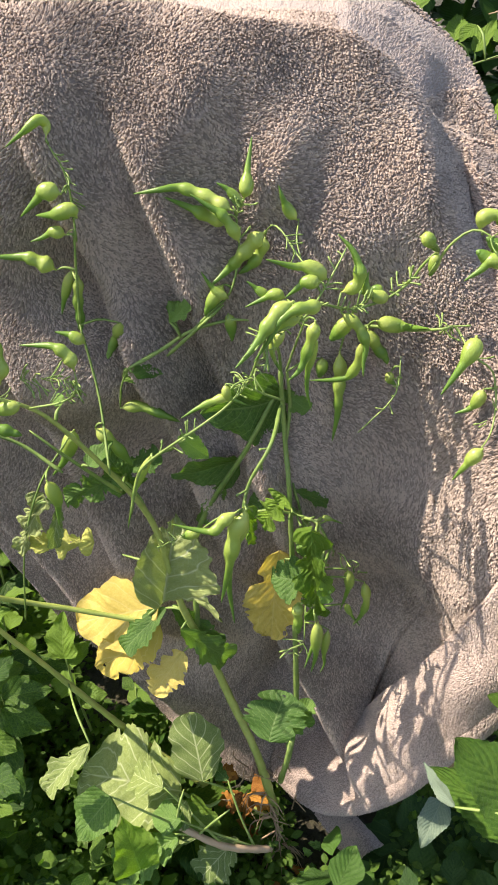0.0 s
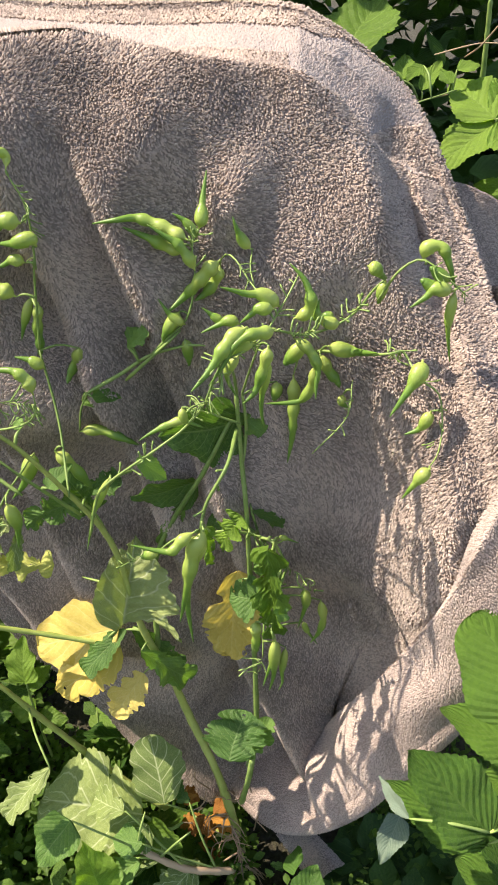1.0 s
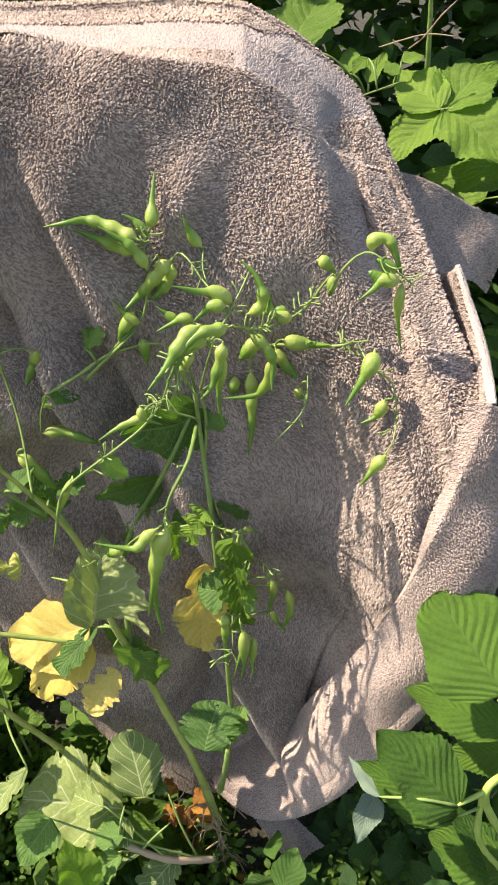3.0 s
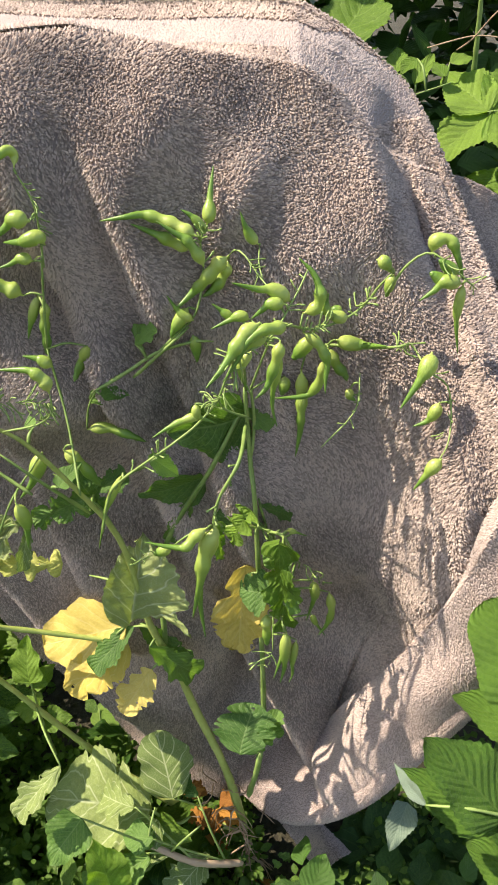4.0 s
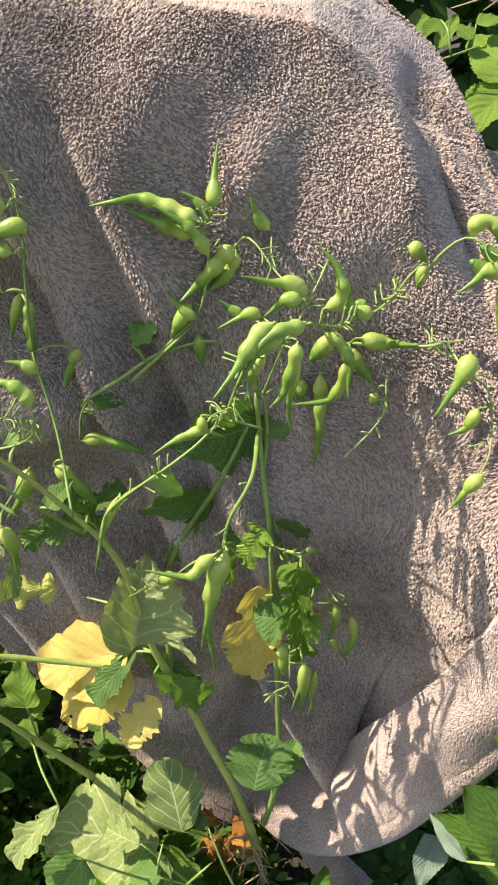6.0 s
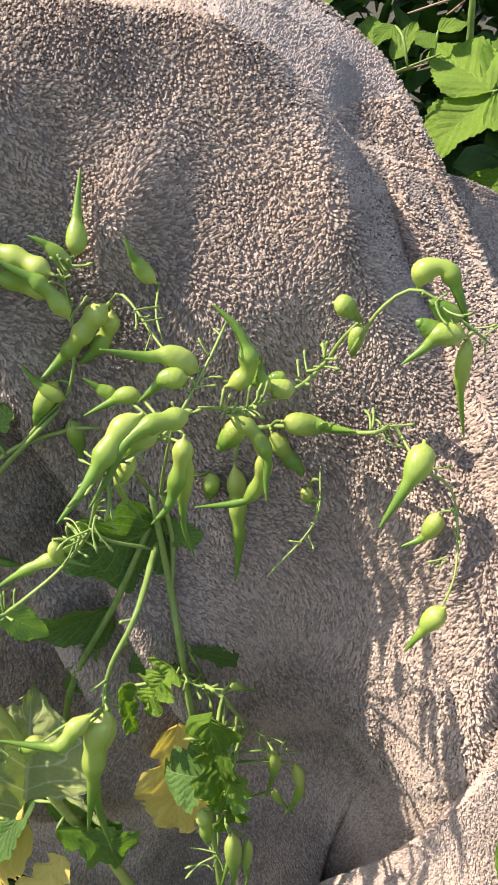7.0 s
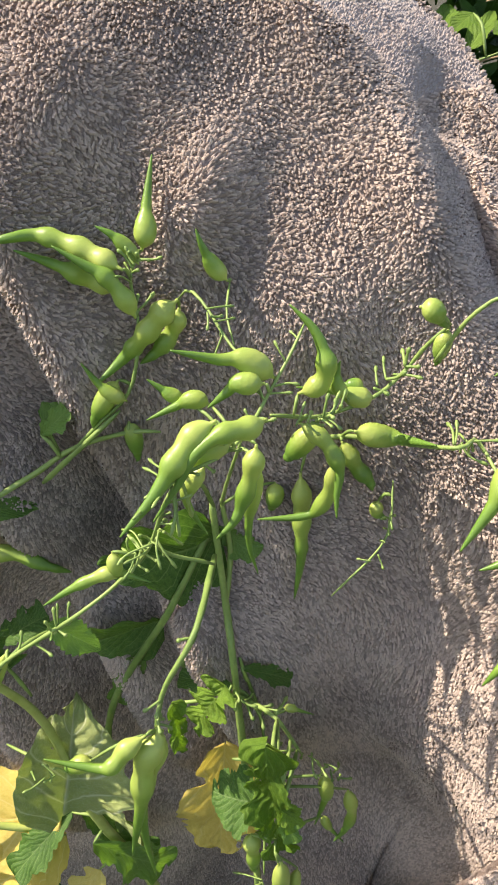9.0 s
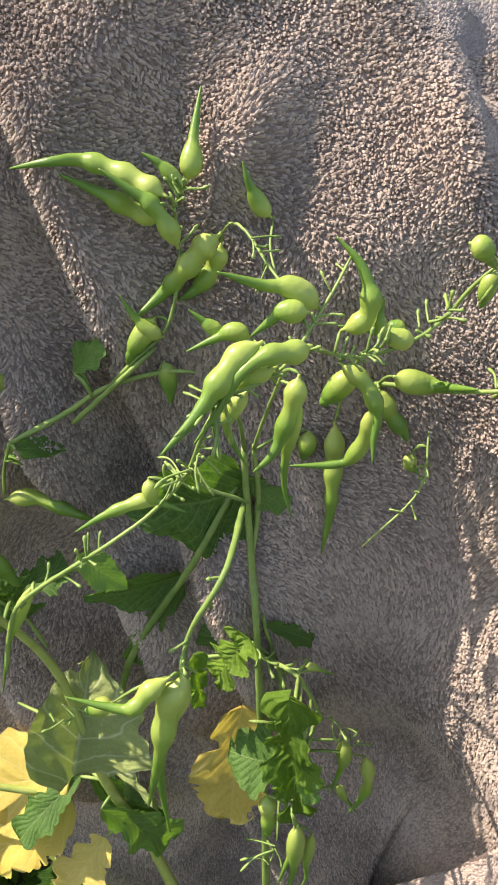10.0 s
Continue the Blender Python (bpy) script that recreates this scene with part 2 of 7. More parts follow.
def rings(line, radii, sides, flat=1.0, wob=0.0):
    """A closed tube round a line: its points and faces."""
    t = np.gradient(line, axis=0)
    t /= np.linalg.norm(t, axis=1)[:, None] + 1e-12
    ref = np.array([0.31, -0.87, 0.38])
    verts, faces = [], []
    ang = np.linspace(0, 2 * np.pi, sides, endpoint=False)
    side = np.cross(t[0], ref)
    for i, c in enumerate(line):
        side = side - t[i] * side.dot(t[i])
        side /= np.linalg.norm(side) + 1e-12
        up = np.cross(t[i], side)
        r = radii[i]
        for a in ang:
            k = r * (1 + wob * math.sin(3 * a + 1.7 * i))
            verts.append(c + k * math.cos(a) * side + k * flat * math.sin(a) * up)
    m = len(line)
    for i in range(m - 1):
        for j in range(sides):
            k = (j + 1) % sides
            faces.append((i * sides + j, i * sides + k, (i + 1) * sides + k, (i + 1) * sides + j))
    faces.append(tuple(range(sides - 1, -1, -1)))
    faces.append(tuple((m - 1) * sides + j for j in range(sides)))
    return verts, faces


def sstep(a, b, x):
    s = np.clip((x - a) / (b - a), 0, 1)
    return s * s * (3 - 2 * s)


def along(xs, ys, x):
    return np.interp(x, xs, ys)


# ---- ground ----
def ground_height(x, y):
    return 0.012 * np.sin(3.1 * x + 1) * np.cos(2.7 * y) + 0.006 * np.sin(11 * x) * np.sin(9 * y + 2)


g_axis = np.concatenate([-np.geomspace(300, 1.6, 26), np.linspace(-1.5, 1.5, 61), np.geomspace(1.6, 300, 26)])
gx, gy = np.meshgrid(g_axis, g_axis + 0.5)
fade = np.exp(-((gx / 4) ** 2 + (gy / 4) ** 2))
gz = ground_height(gx, gy) * fade
gw = len(g_axis)
ground = mesh_part("ground", np.stack([gx, gy, gz], -1).reshape(-1, 3),
                   [(i * gw + j, i * gw + j + 1, (i + 1) * gw + j + 1, (i + 1) * gw + j) for i in range(gw - 1) for j in range(gw - 1)], SOIL)
tagged(ground, "dark moist garden soil under dense weeds", "ground", kind="structure")


# ---- towel ----
# front face: columns by x, from the lower edge up to the ridge; y comes from the drape
RIDGE_X = (-0.42, -0.25, -0.10, -0.03, 0.024, 0.077, 0.105, 0.13, 0.157, 0.184, 0.205, 0.226)
RIDGE_Z = (0.90, 0.905, 0.915, 0.904, 0.898, 0.890, 0.872, 0.845, 0.815, 0.803, 0.795, 0.757)
RIM_X = (-0.42, -0.25, -0.12, -0.05, 0.02, 0.085, 0.125, 0.155, 0.183, 0.198, 0.210, 0.229)
RIM_Y = (0.87, 0.86, 0.85, 0.845, 0.83, 0.81, 0.796, 0.787, 0.775, 0.75, 0.712, 0.655)
RIM_Z = (0.92, 0.925, 0.915, 0.914, 0.917, 0.914, 0.897, 0.879, 0.86, 0.836, 0.806, 0.758)
FOOT_X = (-0.42, -0.34, -0.312, -0.300, -0.286, -0.271, -0.232, -0.202, -0.165, -0.135, -0.114, -0.093, -0.064, -0.037, 0.05, 0.118, 0.133, 0.155, 0.169, 0.186, 0.196, 0.208, 0.226)
FOOT_Z = (0.60, 0.54, 0.500, 0.444, 0.380, 0.342, 0.270, 0.232, 0.190, 0.149, 0.115, 0.098, 0.092, 0.085, 0.06, 0.06, 0.06, 0.12, 0.18, 0.25, 0.33, 0.42, 0.55)
# how far off the cloth hangs at each height, across these places
# the height of the turned-up edge across the cloth
FLAP_X = (0.118, 0.133, 0.155, 0.169, 0.186, 0.196, 0.208, 0.215, 0.229)
FLAP_Z = (0.162, 0.248, 0.362, 0.448, 0.533, 0.599, 0.637, 0.672, 0.708)
SECTION_X = (-0.28, -0.19, -0.11, -0.03, 0.05, 0.105, 0.135, 0.155, 0.19, 0.24)
SECTIONS = (
    (0.12, (0.665, 0.660, 0.636, 0.582, 0.565, 0.572, 0.556, 0.526, 0.467, 0.386)),
    (0.26, (0.662, 0.650, 0.622, 0.595, 0.568, 0.562, 0.542, 0.514, 0.461, 0.385)),
    (0.38, (0.664, 0.648, 0.602, 0.602, 0.573, 0.559, 0.529, 0.505, 0.456, 0.384)),
    (0.47, (0.655, 0.640, 0.615, 0.593, 0.570, 0.556, 0.518, 0.508, 0.449, 0.389)),
    (0.56, (0.637, 0.645, 0.632, 0.583, 0.560, 0.552, 0.529, 0.490, 0.434, 0.418)),
    (0.64, (0.629, 0.594, 0.570, 0.606, 0.558, 0.550, 0.546, 0.514, 0.455, 0.441)),
    (0.72, (0.619, 0.585, 0.604, 0.588, 0.561, 0.556, 0.545, 0.537, 0.527, 0.485)),
    (0.79, (0.601, 0.560, 0.576, 0.590, 0.573, 0.576, 0.568, 0.572, 0.597, 0.609)),
    (0.87, (0.573, 0.543, 0.553, 0.574, 0.588, 0.588, 0.564, 0.615, 0.594, 0.629)),
)


def smooth_weights(t, count):
    i = np.clip(np.floor(t).astype(int), 0, count - 2)
    f = t - i
    w = (-0.5 * f + f ** 2 - 0.5 * f ** 3, 1 - 2.5 * f ** 2 + 1.5 * f ** 3, 0.5 * f + 2 * f ** 2 - 1.5 * f ** 3, -0.5 * f ** 2 + 0.5 * f ** 3)
    return [(np.clip(i + k - 1, 0, count - 1), w[k]) for k in range(4)]


def hang_depth(x, z):
    """The cloth's distance, smooth between the hanging sections."""
    depth = np.array([row for _, row in SECTIONS])
    across = smooth_weights(np.interp(x, SECTION_X, np.arange(len(SECTION_X))), len(SECTION_X))
    up = smooth_weights(np.interp(z, [h for h, _ in SECTIONS], np.arange(len(SECTIONS))), len(SECTIONS))
    return sum(wu * wa * depth[iu, ia] for iu, wu in up for ia, wa in across)


def ramp_fold(x, z, x0, slope, z0, depth, width, z_lo, z_hi, bow=0.0, soft=0.028):
    """A pleat: just beside its crease the cloth stands forward, and sinks back further on."""
    d = x - (x0 + slope * (z - z0) + bow * (z - z0) ** 2)
    prof = np.where(d > 0, np.exp(-np.maximum(d, 0) / width) * (1 - np.exp(-np.maximum(d, 0) / soft)), -0.35 * np.exp(np.minimum(d, 0) / 0.028) * (1 - np.exp(np.minimum(d, 0) / (0.8 * soft))))
    return -depth * prof * sstep(z_lo - 0.08, z_lo, z) * (1 - sstep(z_hi, z_hi + 0.15, z))


def dent(x, z, x0, z0, a, b, turn, depth):
    c, s = math.cos(turn), math.sin(turn)
    u, v = (x - x0) * c + (z - z0) * s, -(x - x0) * s + (z - z0) * c
    return depth * np.exp(-(u / a) ** 2 - (v / b) ** 2)


def drape(x, z):
    x, z = np.asarray(x, float), np.asarray(z, float)
    # low down the cloth stays flat further across before it turns forward
    late = (0.016 * sstep(0.66, 0.59, z) + 0.020 * sstep(0.475, 0.435, z)) * sstep(0.055, 0.14, x) * sstep(0.188, 0.15, x)
    y = hang_depth(x - late, z)
    # behind the turned-up edge the cloth runs further back
    below = along(FLAP_X, FLAP_Z, x) - z
    y = y + 0.008 * sstep(0.010, 0.05, below) * sstep(0.115, 0.14, x)
    # the cloth leans back towards the ridge, most on its far side
    k = np.clip(z - 0.70, 0, 1)
    y = y + k * k / (k + 0.05) * (0.17 * sstep(0.02, -0.12, x) + 0.07 * sstep(0.0, 0.05, x) * sstep(0.15, 0.11, x))
    # pleats on the shaded side
    y = y + ramp_fold(x, z, -0.098, -0.34, 0.66, 0.051, 0.046, 0.46, 0.74, soft=0.009)
    y = y + ramp_fold(x, z, -0.040, -0.34, 0.68, 0.045, 0.040, 0.50, 0.74, soft=0.009)
    y = y + ramp_fold(x, z, -0.205, -0.18, 0.62, 0.051, 0.050, 0.36, 0.58, 0.6, soft=0.011)
    y = y + ramp_fold(x, z, -0.250, -0.55, 0.40, 0.050, 0.040, 0.20, 0.50, soft=0.010)
    y = y + ramp_fold(x, z, 0.080, -0.44, 0.21, 0.085, 0.040, 0.10, 0.27, soft=0.007)
    y = y + ramp_fold(x, z, 0.197, -0.20, 0.70, 0.048, 0.018, 0.60, 0.72, soft=0.005)
    # the cloth hangs in below a slack fold
    zf = 0.430 + 0.10 * (x - 0.1)
    y = y + 0.019 * sstep(zf + 0.012, zf - 0.035, z) * sstep(0.0, 0.06, x) * sstep(0.22, 0.17, x)
    # dips and swells
    y = y + dent(x, z, 0.022, 0.814, 0.034, 0.018, 0.95, -0.015)
    y = y + dent(x, z, 0.106, 0.782, 0.055, 0.036, 0.65, -0.021)
    y = y + dent(x, z, -0.050, 0.850, 0.050, 0.028, 1.2, -0.014)
    y = y + dent(x, z, -0.150, 0.840, 0.060, 0.030, 1.3, -0.012)
    y = y + dent(x, z, 0.03, 0.21, 0.04, 0.07, -0.2, 0.050)
    # the shaded flank beyond the crest
    d = (x - 0.100) * 0.876 + (z - 0.875) * 0.482
    y = y + (0.036 * sstep(-0.006, 0.022, d) - 0.012 * np.exp(-((d + 0.012) / 0.022) ** 2)) * sstep(0.66, 0.74, z)
    # soft rounding into the ridge
    zr = along(RIDGE_X, RIDGE_Z, x)
    k = np.clip((z - (zr - 0.14)) / 0.14, 0, 0.999)
    return y + 0.028 * k ** 1.3 + 0.036 * (1 - np.sqrt(1 - k * k)) - 0.004 * np.sin(9 * x + 5 * z) + 0.003 * np.sin(23 * x - 17 * z)


def overhang(x, z):
    """The side fold leans out over the side."""
    return 0.011 * sstep(0.190, 0.226, x) * sstep(0.60, 0.66, z) * sstep(0.735, 0.685, z)


def towel_front(nu, nv):
    xs = np.linspace(-0.40, 0.226, nu)
    v = np.sin(np.linspace(0, 1, nv) * np.pi / 2) ** 1.0
    zb, zt = along(FOOT_X, FOOT_Z, xs), along(RIDGE_X, RIDGE_Z, xs)
    z = zb[None, :] + (zt - zb)[None, :] * v[:, None]
    x = np.broadcast_to(xs, z.shape)
    return np.stack([x + overhang(x, z), drape(x, z), z], -1)


def towel_back(nu, nv):
    xs = np.linspace(-0.40, 0.226, nu)
    top = np.stack([xs, drape(xs, along(RIDGE_X, RIDGE_Z, xs)), along(RIDGE_X, RIDGE_Z, xs)], -1)
    k = np.interp(xs, RIDGE_X, np.arange(len(RIDGE_X)))
    idx = np.arange(len(RIM_X))
    rim = np.stack([np.interp(k, idx, c) for c in (RIM_X, RIM_Y, RIM_Z)], -1)
    t = np.linspace(0, 1, nv)[:, None, None]
    p = top[None] * (1 - t) + rim[None] * t
    rise = (1 - (1 - t[..., 0]) ** 1.3 - t[..., 0]) * (sstep(0.05, 0.10, top[:, 0]) * sstep(0.235, 0.20, top[:, 0]))[None]
    p[..., 2] += rise * (rim - top)[None, :, 2]
    sag = 0.014 * np.sin(np.pi * t[..., 0]) * (1 - 0.5 * t[..., 0])
    width = np.linalg.norm(rim - top, axis=1)[None]
    hollow = 0.010 * np.sin(np.pi * np.clip(t[..., 0] / 0.62, 0, 1)) ** 0.8 * sstep(0.06, 0.11, top[:, 0])[None] * sstep(0.235, 0.20, top[:, 0])[None]
    p[..., 0] -= 0.3 * hollow
    p[..., 2] -= 1.0 * hollow
    p[..., 2] -= sag * np.clip(width / 0.2, 0, 1) + 0.004 * np.sin(14 * p[..., 0] + 20 * p[..., 1])
    return p


FLAP_INNER = [(0.229, 0.437, 0.708), (0.215, 0.425, 0.672), (0.208, 0.425, 0.637), (0.196, 0.421, 0.599), (0.186, 0.436, 0.533), (0.169, 0.462, 0.448), (0.155, 0.498, 0.362), (0.133, 0.550, 0.248), (0.115, 0.592, 0.165), (0.085, 0.600, 0.150), (0.040, 0.605, 0.135)]
FLAP_OUTER = [(0.238, 0.445, 0.698), (0.243, 0.427, 0.655), (0.250, 0.420, 0.606), (0.245, 0.413, 0.567), (0.226, 0.406, 0.500), (0.202, 0.412, 0.425), (0.168, 0.430, 0.342), (0.138, 0.462, 0.230), (0.104, 0.500, 0.142), (0.068, 0.530, 0.105), (0.030, 0.570, 0.090)]


def flap(nu, nv):
    """The turned-up lower edge: a thick sheet from its free inner edge to the fold below, and round to the back."""
    inner, outer = spline(FLAP_INNER, nu), spline(FLAP_OUTER, nu)
    u = np.linspace(0, 1, nu)
    t = np.gradient(0.5 * (inner + outer), axis=0)
    n = np.cross(t, outer - inner)
    n /= np.linalg.norm(n, axis=1)[:, None]
    n *= np.sign(n @ np.array([0, -0.7, 0.6]))[:, None]
    width = np.linalg.norm(outer - inner, axis=1)
    swell = np.minimum(0.16 * width, 0.011)
    inner = inner + n * (0.005 * sstep(0.16, 0.36, u) * sstep(0.80, 0.60, u))[:, None]
    out = []
    for w in np.linspace(-0.14, 1.55, nv):
        if w < 0:
            p = inner + n * (0.13 * w)
        elif w <= 1:
            ripple = 0.0028 * np.sin(31 * u + 2.5 * w) * math.sin(math.pi * w) + 0.0008 * np.sin(67 * u - 4 * w) * w
            p = inner * (1 - w) + outer * w + n * (swell * math.sin(math.pi * w ** 1.5) ** 0.9 + ripple)[:, None]
            p = p + n * (0.010 * np.exp(-((u - 0.80 + 0.05 * w) / 0.018) ** 2) * (1 - 0.7 * w) - 0.010 * np.exp(-((u - 0.85 + 0.05 * w) / 0.025) ** 2))[:, None]
        else:
            a = (w - 1) / 0.55 * math.pi
            r = np.minimum(0.14 * width, 0.010)[:, None]
            away = (outer - inner) / (width[:, None] + 1e-6)
            p = outer - n * r * (1 - math.cos(a)) + away * r * math.sin(a) * 1.2
        out.append(p)
    return np.array(out)


def grid_faces(nv, nu):
    return [(i * nu + j, i * nu + j + 1, (i + 1) * nu + j + 1, (i + 1) * nu + j) for i in range(nv - 1) for j in range(nu - 1)]


def pile(name, grid, count, facing, label, parent, keep=None, length=0.0040, seed=1, thick=0.00074, material=None, trim=None):
    """Short bent loops of yarn all over a cloth grid."""
    rng = np.random.default_rng(seed)
    a, b, c, d = grid[:-1, :-1], grid[:-1, 1:], grid[1:, 1:], grid[1:, :-1]
    nrm = np.cross(b - a, d - a)
    area = np.linalg.norm(nrm, axis=-1)
    total = np.cumsum(area.ravel())
    cell = np.searchsorted(total, (np.arange(count) + rng.uniform(0, 0.9, count)) / count * total[-1])
    cell = np.minimum(cell, area.size - 1)
    i, j = np.unravel_index(cell, area.shape)
    fu, fv = rng.random(count)[:, None], rng.random(count)[:, None]
    pos = (a[i, j] * (1 - fu) + b[i, j] * fu) * (1 - fv) + (d[i, j] * (1 - fu) + c[i, j] * fu) * fv
    n = nrm[i, j] / (area[i, j][:, None] + 1e-12)
    n = n * np.sign((n * facing(pos)).sum(1))[:, None]
    if keep is not None:
        ok = keep(i / area.shape[0], j / area.shape[1], pos, rng)
        pos, n = pos[ok], n[ok]
    count = len(pos)
    # the nap leans in drifting directions
    x, z = pos[:, 0], pos[:, 2] + 0.6 * pos[:, 1]
    ang = 0.7 * np.sin(13 * x + 7 * z) + 0.6 * np.sin(27 * z - 19 * x + 2) + 0.5 * np.sin(71 * x + 53 * z) + 0.35 * np.sin(190 * x - 140 * z) + rng.normal(0, 0.42, count)
    down = np.array([0.25, 0.0, -1.0])
    e1 = down[None] - n * (n @ down)[:, None]
    e1 /= np.linalg.norm(e1, axis=1)[:, None] + 1e-9
    e2 = np.cross(n, e1)
    lean = np.cos(ang)[:, None] * e1 + np.sin(ang)[:, None] * e2
    cross = np.cross(n, lean)
    ln = (length * rng.uniform(0.7, 1.3, count))[:, None]
    if trim is not None:
        ln = ln * trim(pos)[:, None]
    rad = (thick * rng.uniform(0.75, 1.25, count))[:, None]
    base = pos - n * 0.0008
    tip = pos + n * ln * 0.60 + lean * ln * 0.74
    verts = np.empty((count, 6, 3))
    for k in range(3):
        q = 2 * math.pi * k / 3 + math.pi / 2
        verts[:, k] = base + (cross * math.cos(q) + lean * math.sin(q) * -0.6) * rad * 0.8
        verts[:, 3 + k] = tip + (cross * math.cos(q) + (n * 0.75 - lean * 0.45) * math.sin(q)) * rad * 1.15
    # the side against the cloth is never seen
    tri = np.array([(0, 1, 4), (0, 4, 3), (2, 0, 3), (2, 3, 5), (3, 4, 5)])
    f = (tri[None] + 6 * np.arange(count)[:, None, None]).reshape(-1, 3).astype(np.int32)
    me = bpy.data.meshes.new(name)
    me.vertices.add(count * 6)
    me.vertices.foreach_set("co", verts.astype(np.float32).ravel())
    me.loops.add(f.size)
    me.loops.foreach_set("vertex_index", f.ravel())
    me.polygons.add(len(f))
    me.polygons.foreach_set("loop_start", np.arange(0, f.size, 3, dtype=np.int32))
    me.polygons.foreach_set("use_smooth", np.ones(len(f), dtype=bool))
    me.update()
    me.validate()
    me.materials.append(material or TERRY)
    ob = new(name, me)
    tagged(ob, label, kind="stuff")
    hang(ob, parent)
    return ob


towel = thing("bath_towel", (0.05, 0.6, 0.08), "taupe terry bath towel draped in folds behind the radish plant", "towel")
front_grid, back_grid, roll_grid = towel_front(220, 260), towel_back(220, 60), flap(180, 56)
front_panel = mesh_part("front_panel", front_grid.reshape(-1, 3), grid_faces(260, 220), WEAVE, towel)
back_panel = mesh_part("back_panel", back_grid.reshape(-1, 3), grid_faces(60, 220), WEAVE, towel, "smooth woven border band near the hem")
turned_edge = mesh_part("turned_edge", roll_grid.reshape(-1, 3), grid_faces(56, 180), WEAVE, towel, "lower edge of the towel turned up, finer nap")


def toward_eye(p):
    return np.array([0.0, 0.0, 1.05]) - p


def sparse_far(fi, fj, pos, rng):
    return (pos[:, 0] > -0.29) | (rng.random(len(pos)) < 0.25)


def beside_band(fi, fj, pos, rng):
    band = (fi > np.where(pos[:, 0] > 0.07, 0.14, 0.46)) & (fi < 0.78 + 0.25 * sstep(0.10, 0.14, pos[:, 0])) & (pos[:, 2] > 0.836 + 0.002 * np.sin(60 * pos[:, 1]))
    return ~band


pile("front_nap", towel_front(440, 520), 218000, toward_eye, "short looped terry pile", front_panel, sparse_far, seed=2, trim=lambda p: 0.65 + 0.35 * sstep(0.36, 0.54, p[:, 2]))
pile("back_nap", towel_back(300, 180), 40000, lambda p: np.array([0.05, -0.35, 1.0]) + 0 * p, "short looped terry pile", back_panel, beside_band, seed=3, thick=0.0009)
pile("band_nap", towel_back(300, 180), 34000, lambda p: np.array([0.05, -0.35, 1.0]) + 0 * p, "smooth short-napped woven border", back_panel, lambda *a: ~beside_band(*a), length=0.0009, seed=6, thick=0.0012, material=BAND)
pile("edge_nap", flap(300, 120), 46000, toward_eye, "short fine terry nap", turned_edge, seed=4, length=0.0020, thick=0.00060, material=FINE)

# the terry rim behind the band runs on down the side; the cloth falls away behind it
side_z = np.linspace(0.757, 0.665, 40)
side_line = np.stack([0.2255 + overhang(np.full(40, 0.2255), side_z), drape(np.full(40, 0.2255), side_z), side_z], -1)
rim_line = back_grid[-1, ::4]
rim_run = np.concatenate([rim_line, side_line[4::4] + np.array([0.002, 0.004, 0.004])])


def tube_grid(line, r, n):
    v, _ = rings(line, r * np.interp(np.linspace(0, 1, len(line)), [0, 0.66, 0.76, 1], [1, 1, 0.42, 0.36]), n)
    g = np.array(v).reshape(len(line), n, 3)
    return np.concatenate([g, g[:, :1]], axis=1)


rim_core = rim_run + np.array([0, 0, -0.006])
rim_grid = tube_grid(rim_core, 0.011, 12)
hem = mesh_part("hem", rim_grid.reshape(-1, 3), grid_faces(rim_grid.shape[0], 13), WEAVE, towel, "turned terry hem")
pile("hem_nap", rim_grid, 16000, lambda p: p - rim_core[np.argmin(((p[:, None] - rim_core[None]) ** 2).sum(-1), axis=1)], "short looped terry pile", hem, seed=5, length=0.0036, thick=0.0010)
fall = np.array([rim_line + np.array([0.02 * s, 0.02 + 0.05 * s, -0.02 - 0.24 * s]) for s in np.linspace(0, 1, 12)])
fall[..., 2] = np.maximum(fall[..., 2], 0.03)
mesh_part("rear_panel", fall.reshape(-1, 3), grid_faces(12, len(rim_line)), WEAVE, towel)


def loose_corner(name, quad, lift, label, count, seed):
    """A free corner of the towel: four corners, bowed by lift."""
    a, b, c, d = [np.array(q) for q in quad]
    n = 26
    u, v = np.meshgrid(np.linspace(0, 1, n), np.linspace(0, 1, n))
    u, v = u[..., None], v[..., None]
    g = (a * (1 - u) + b * u) * (1 - v) + (d * (1 - u) + c * u) * v
    g = g + np.array(lift) * (np.sin(np.pi * u) * (0.4 + 0.6 * v) + 0.25 * np.sin(7 * u + 4 * v))
    corner = mesh_part(name, g.reshape(-1, 3), grid_faces(n, n), WEAVE, towel, label)
    pile(name + "_nap", g, count, toward_eye, "short looped terry pile", corner, seed=seed, length=0.0026)


loose_corner("side_corner", [(0.228, 0.760, 0.782), (0.395, 0.830, 0.698), (0.356, 0.780, 0.644), (0.236, 0.650, 0.705)], (0.0, -0.012, 0.014), "loose towel corner hanging behind", 9000, 8)
loose_corner("foot_corner", [(0.070, 0.545, 0.070), (0.112, 0.538, 0.076), (0.156, 0.498, 0.056), (0.118, 0.480, 0.044)], (0.0, -0.004, 0.012), "towel corner lying on the ground", 4500, 9)

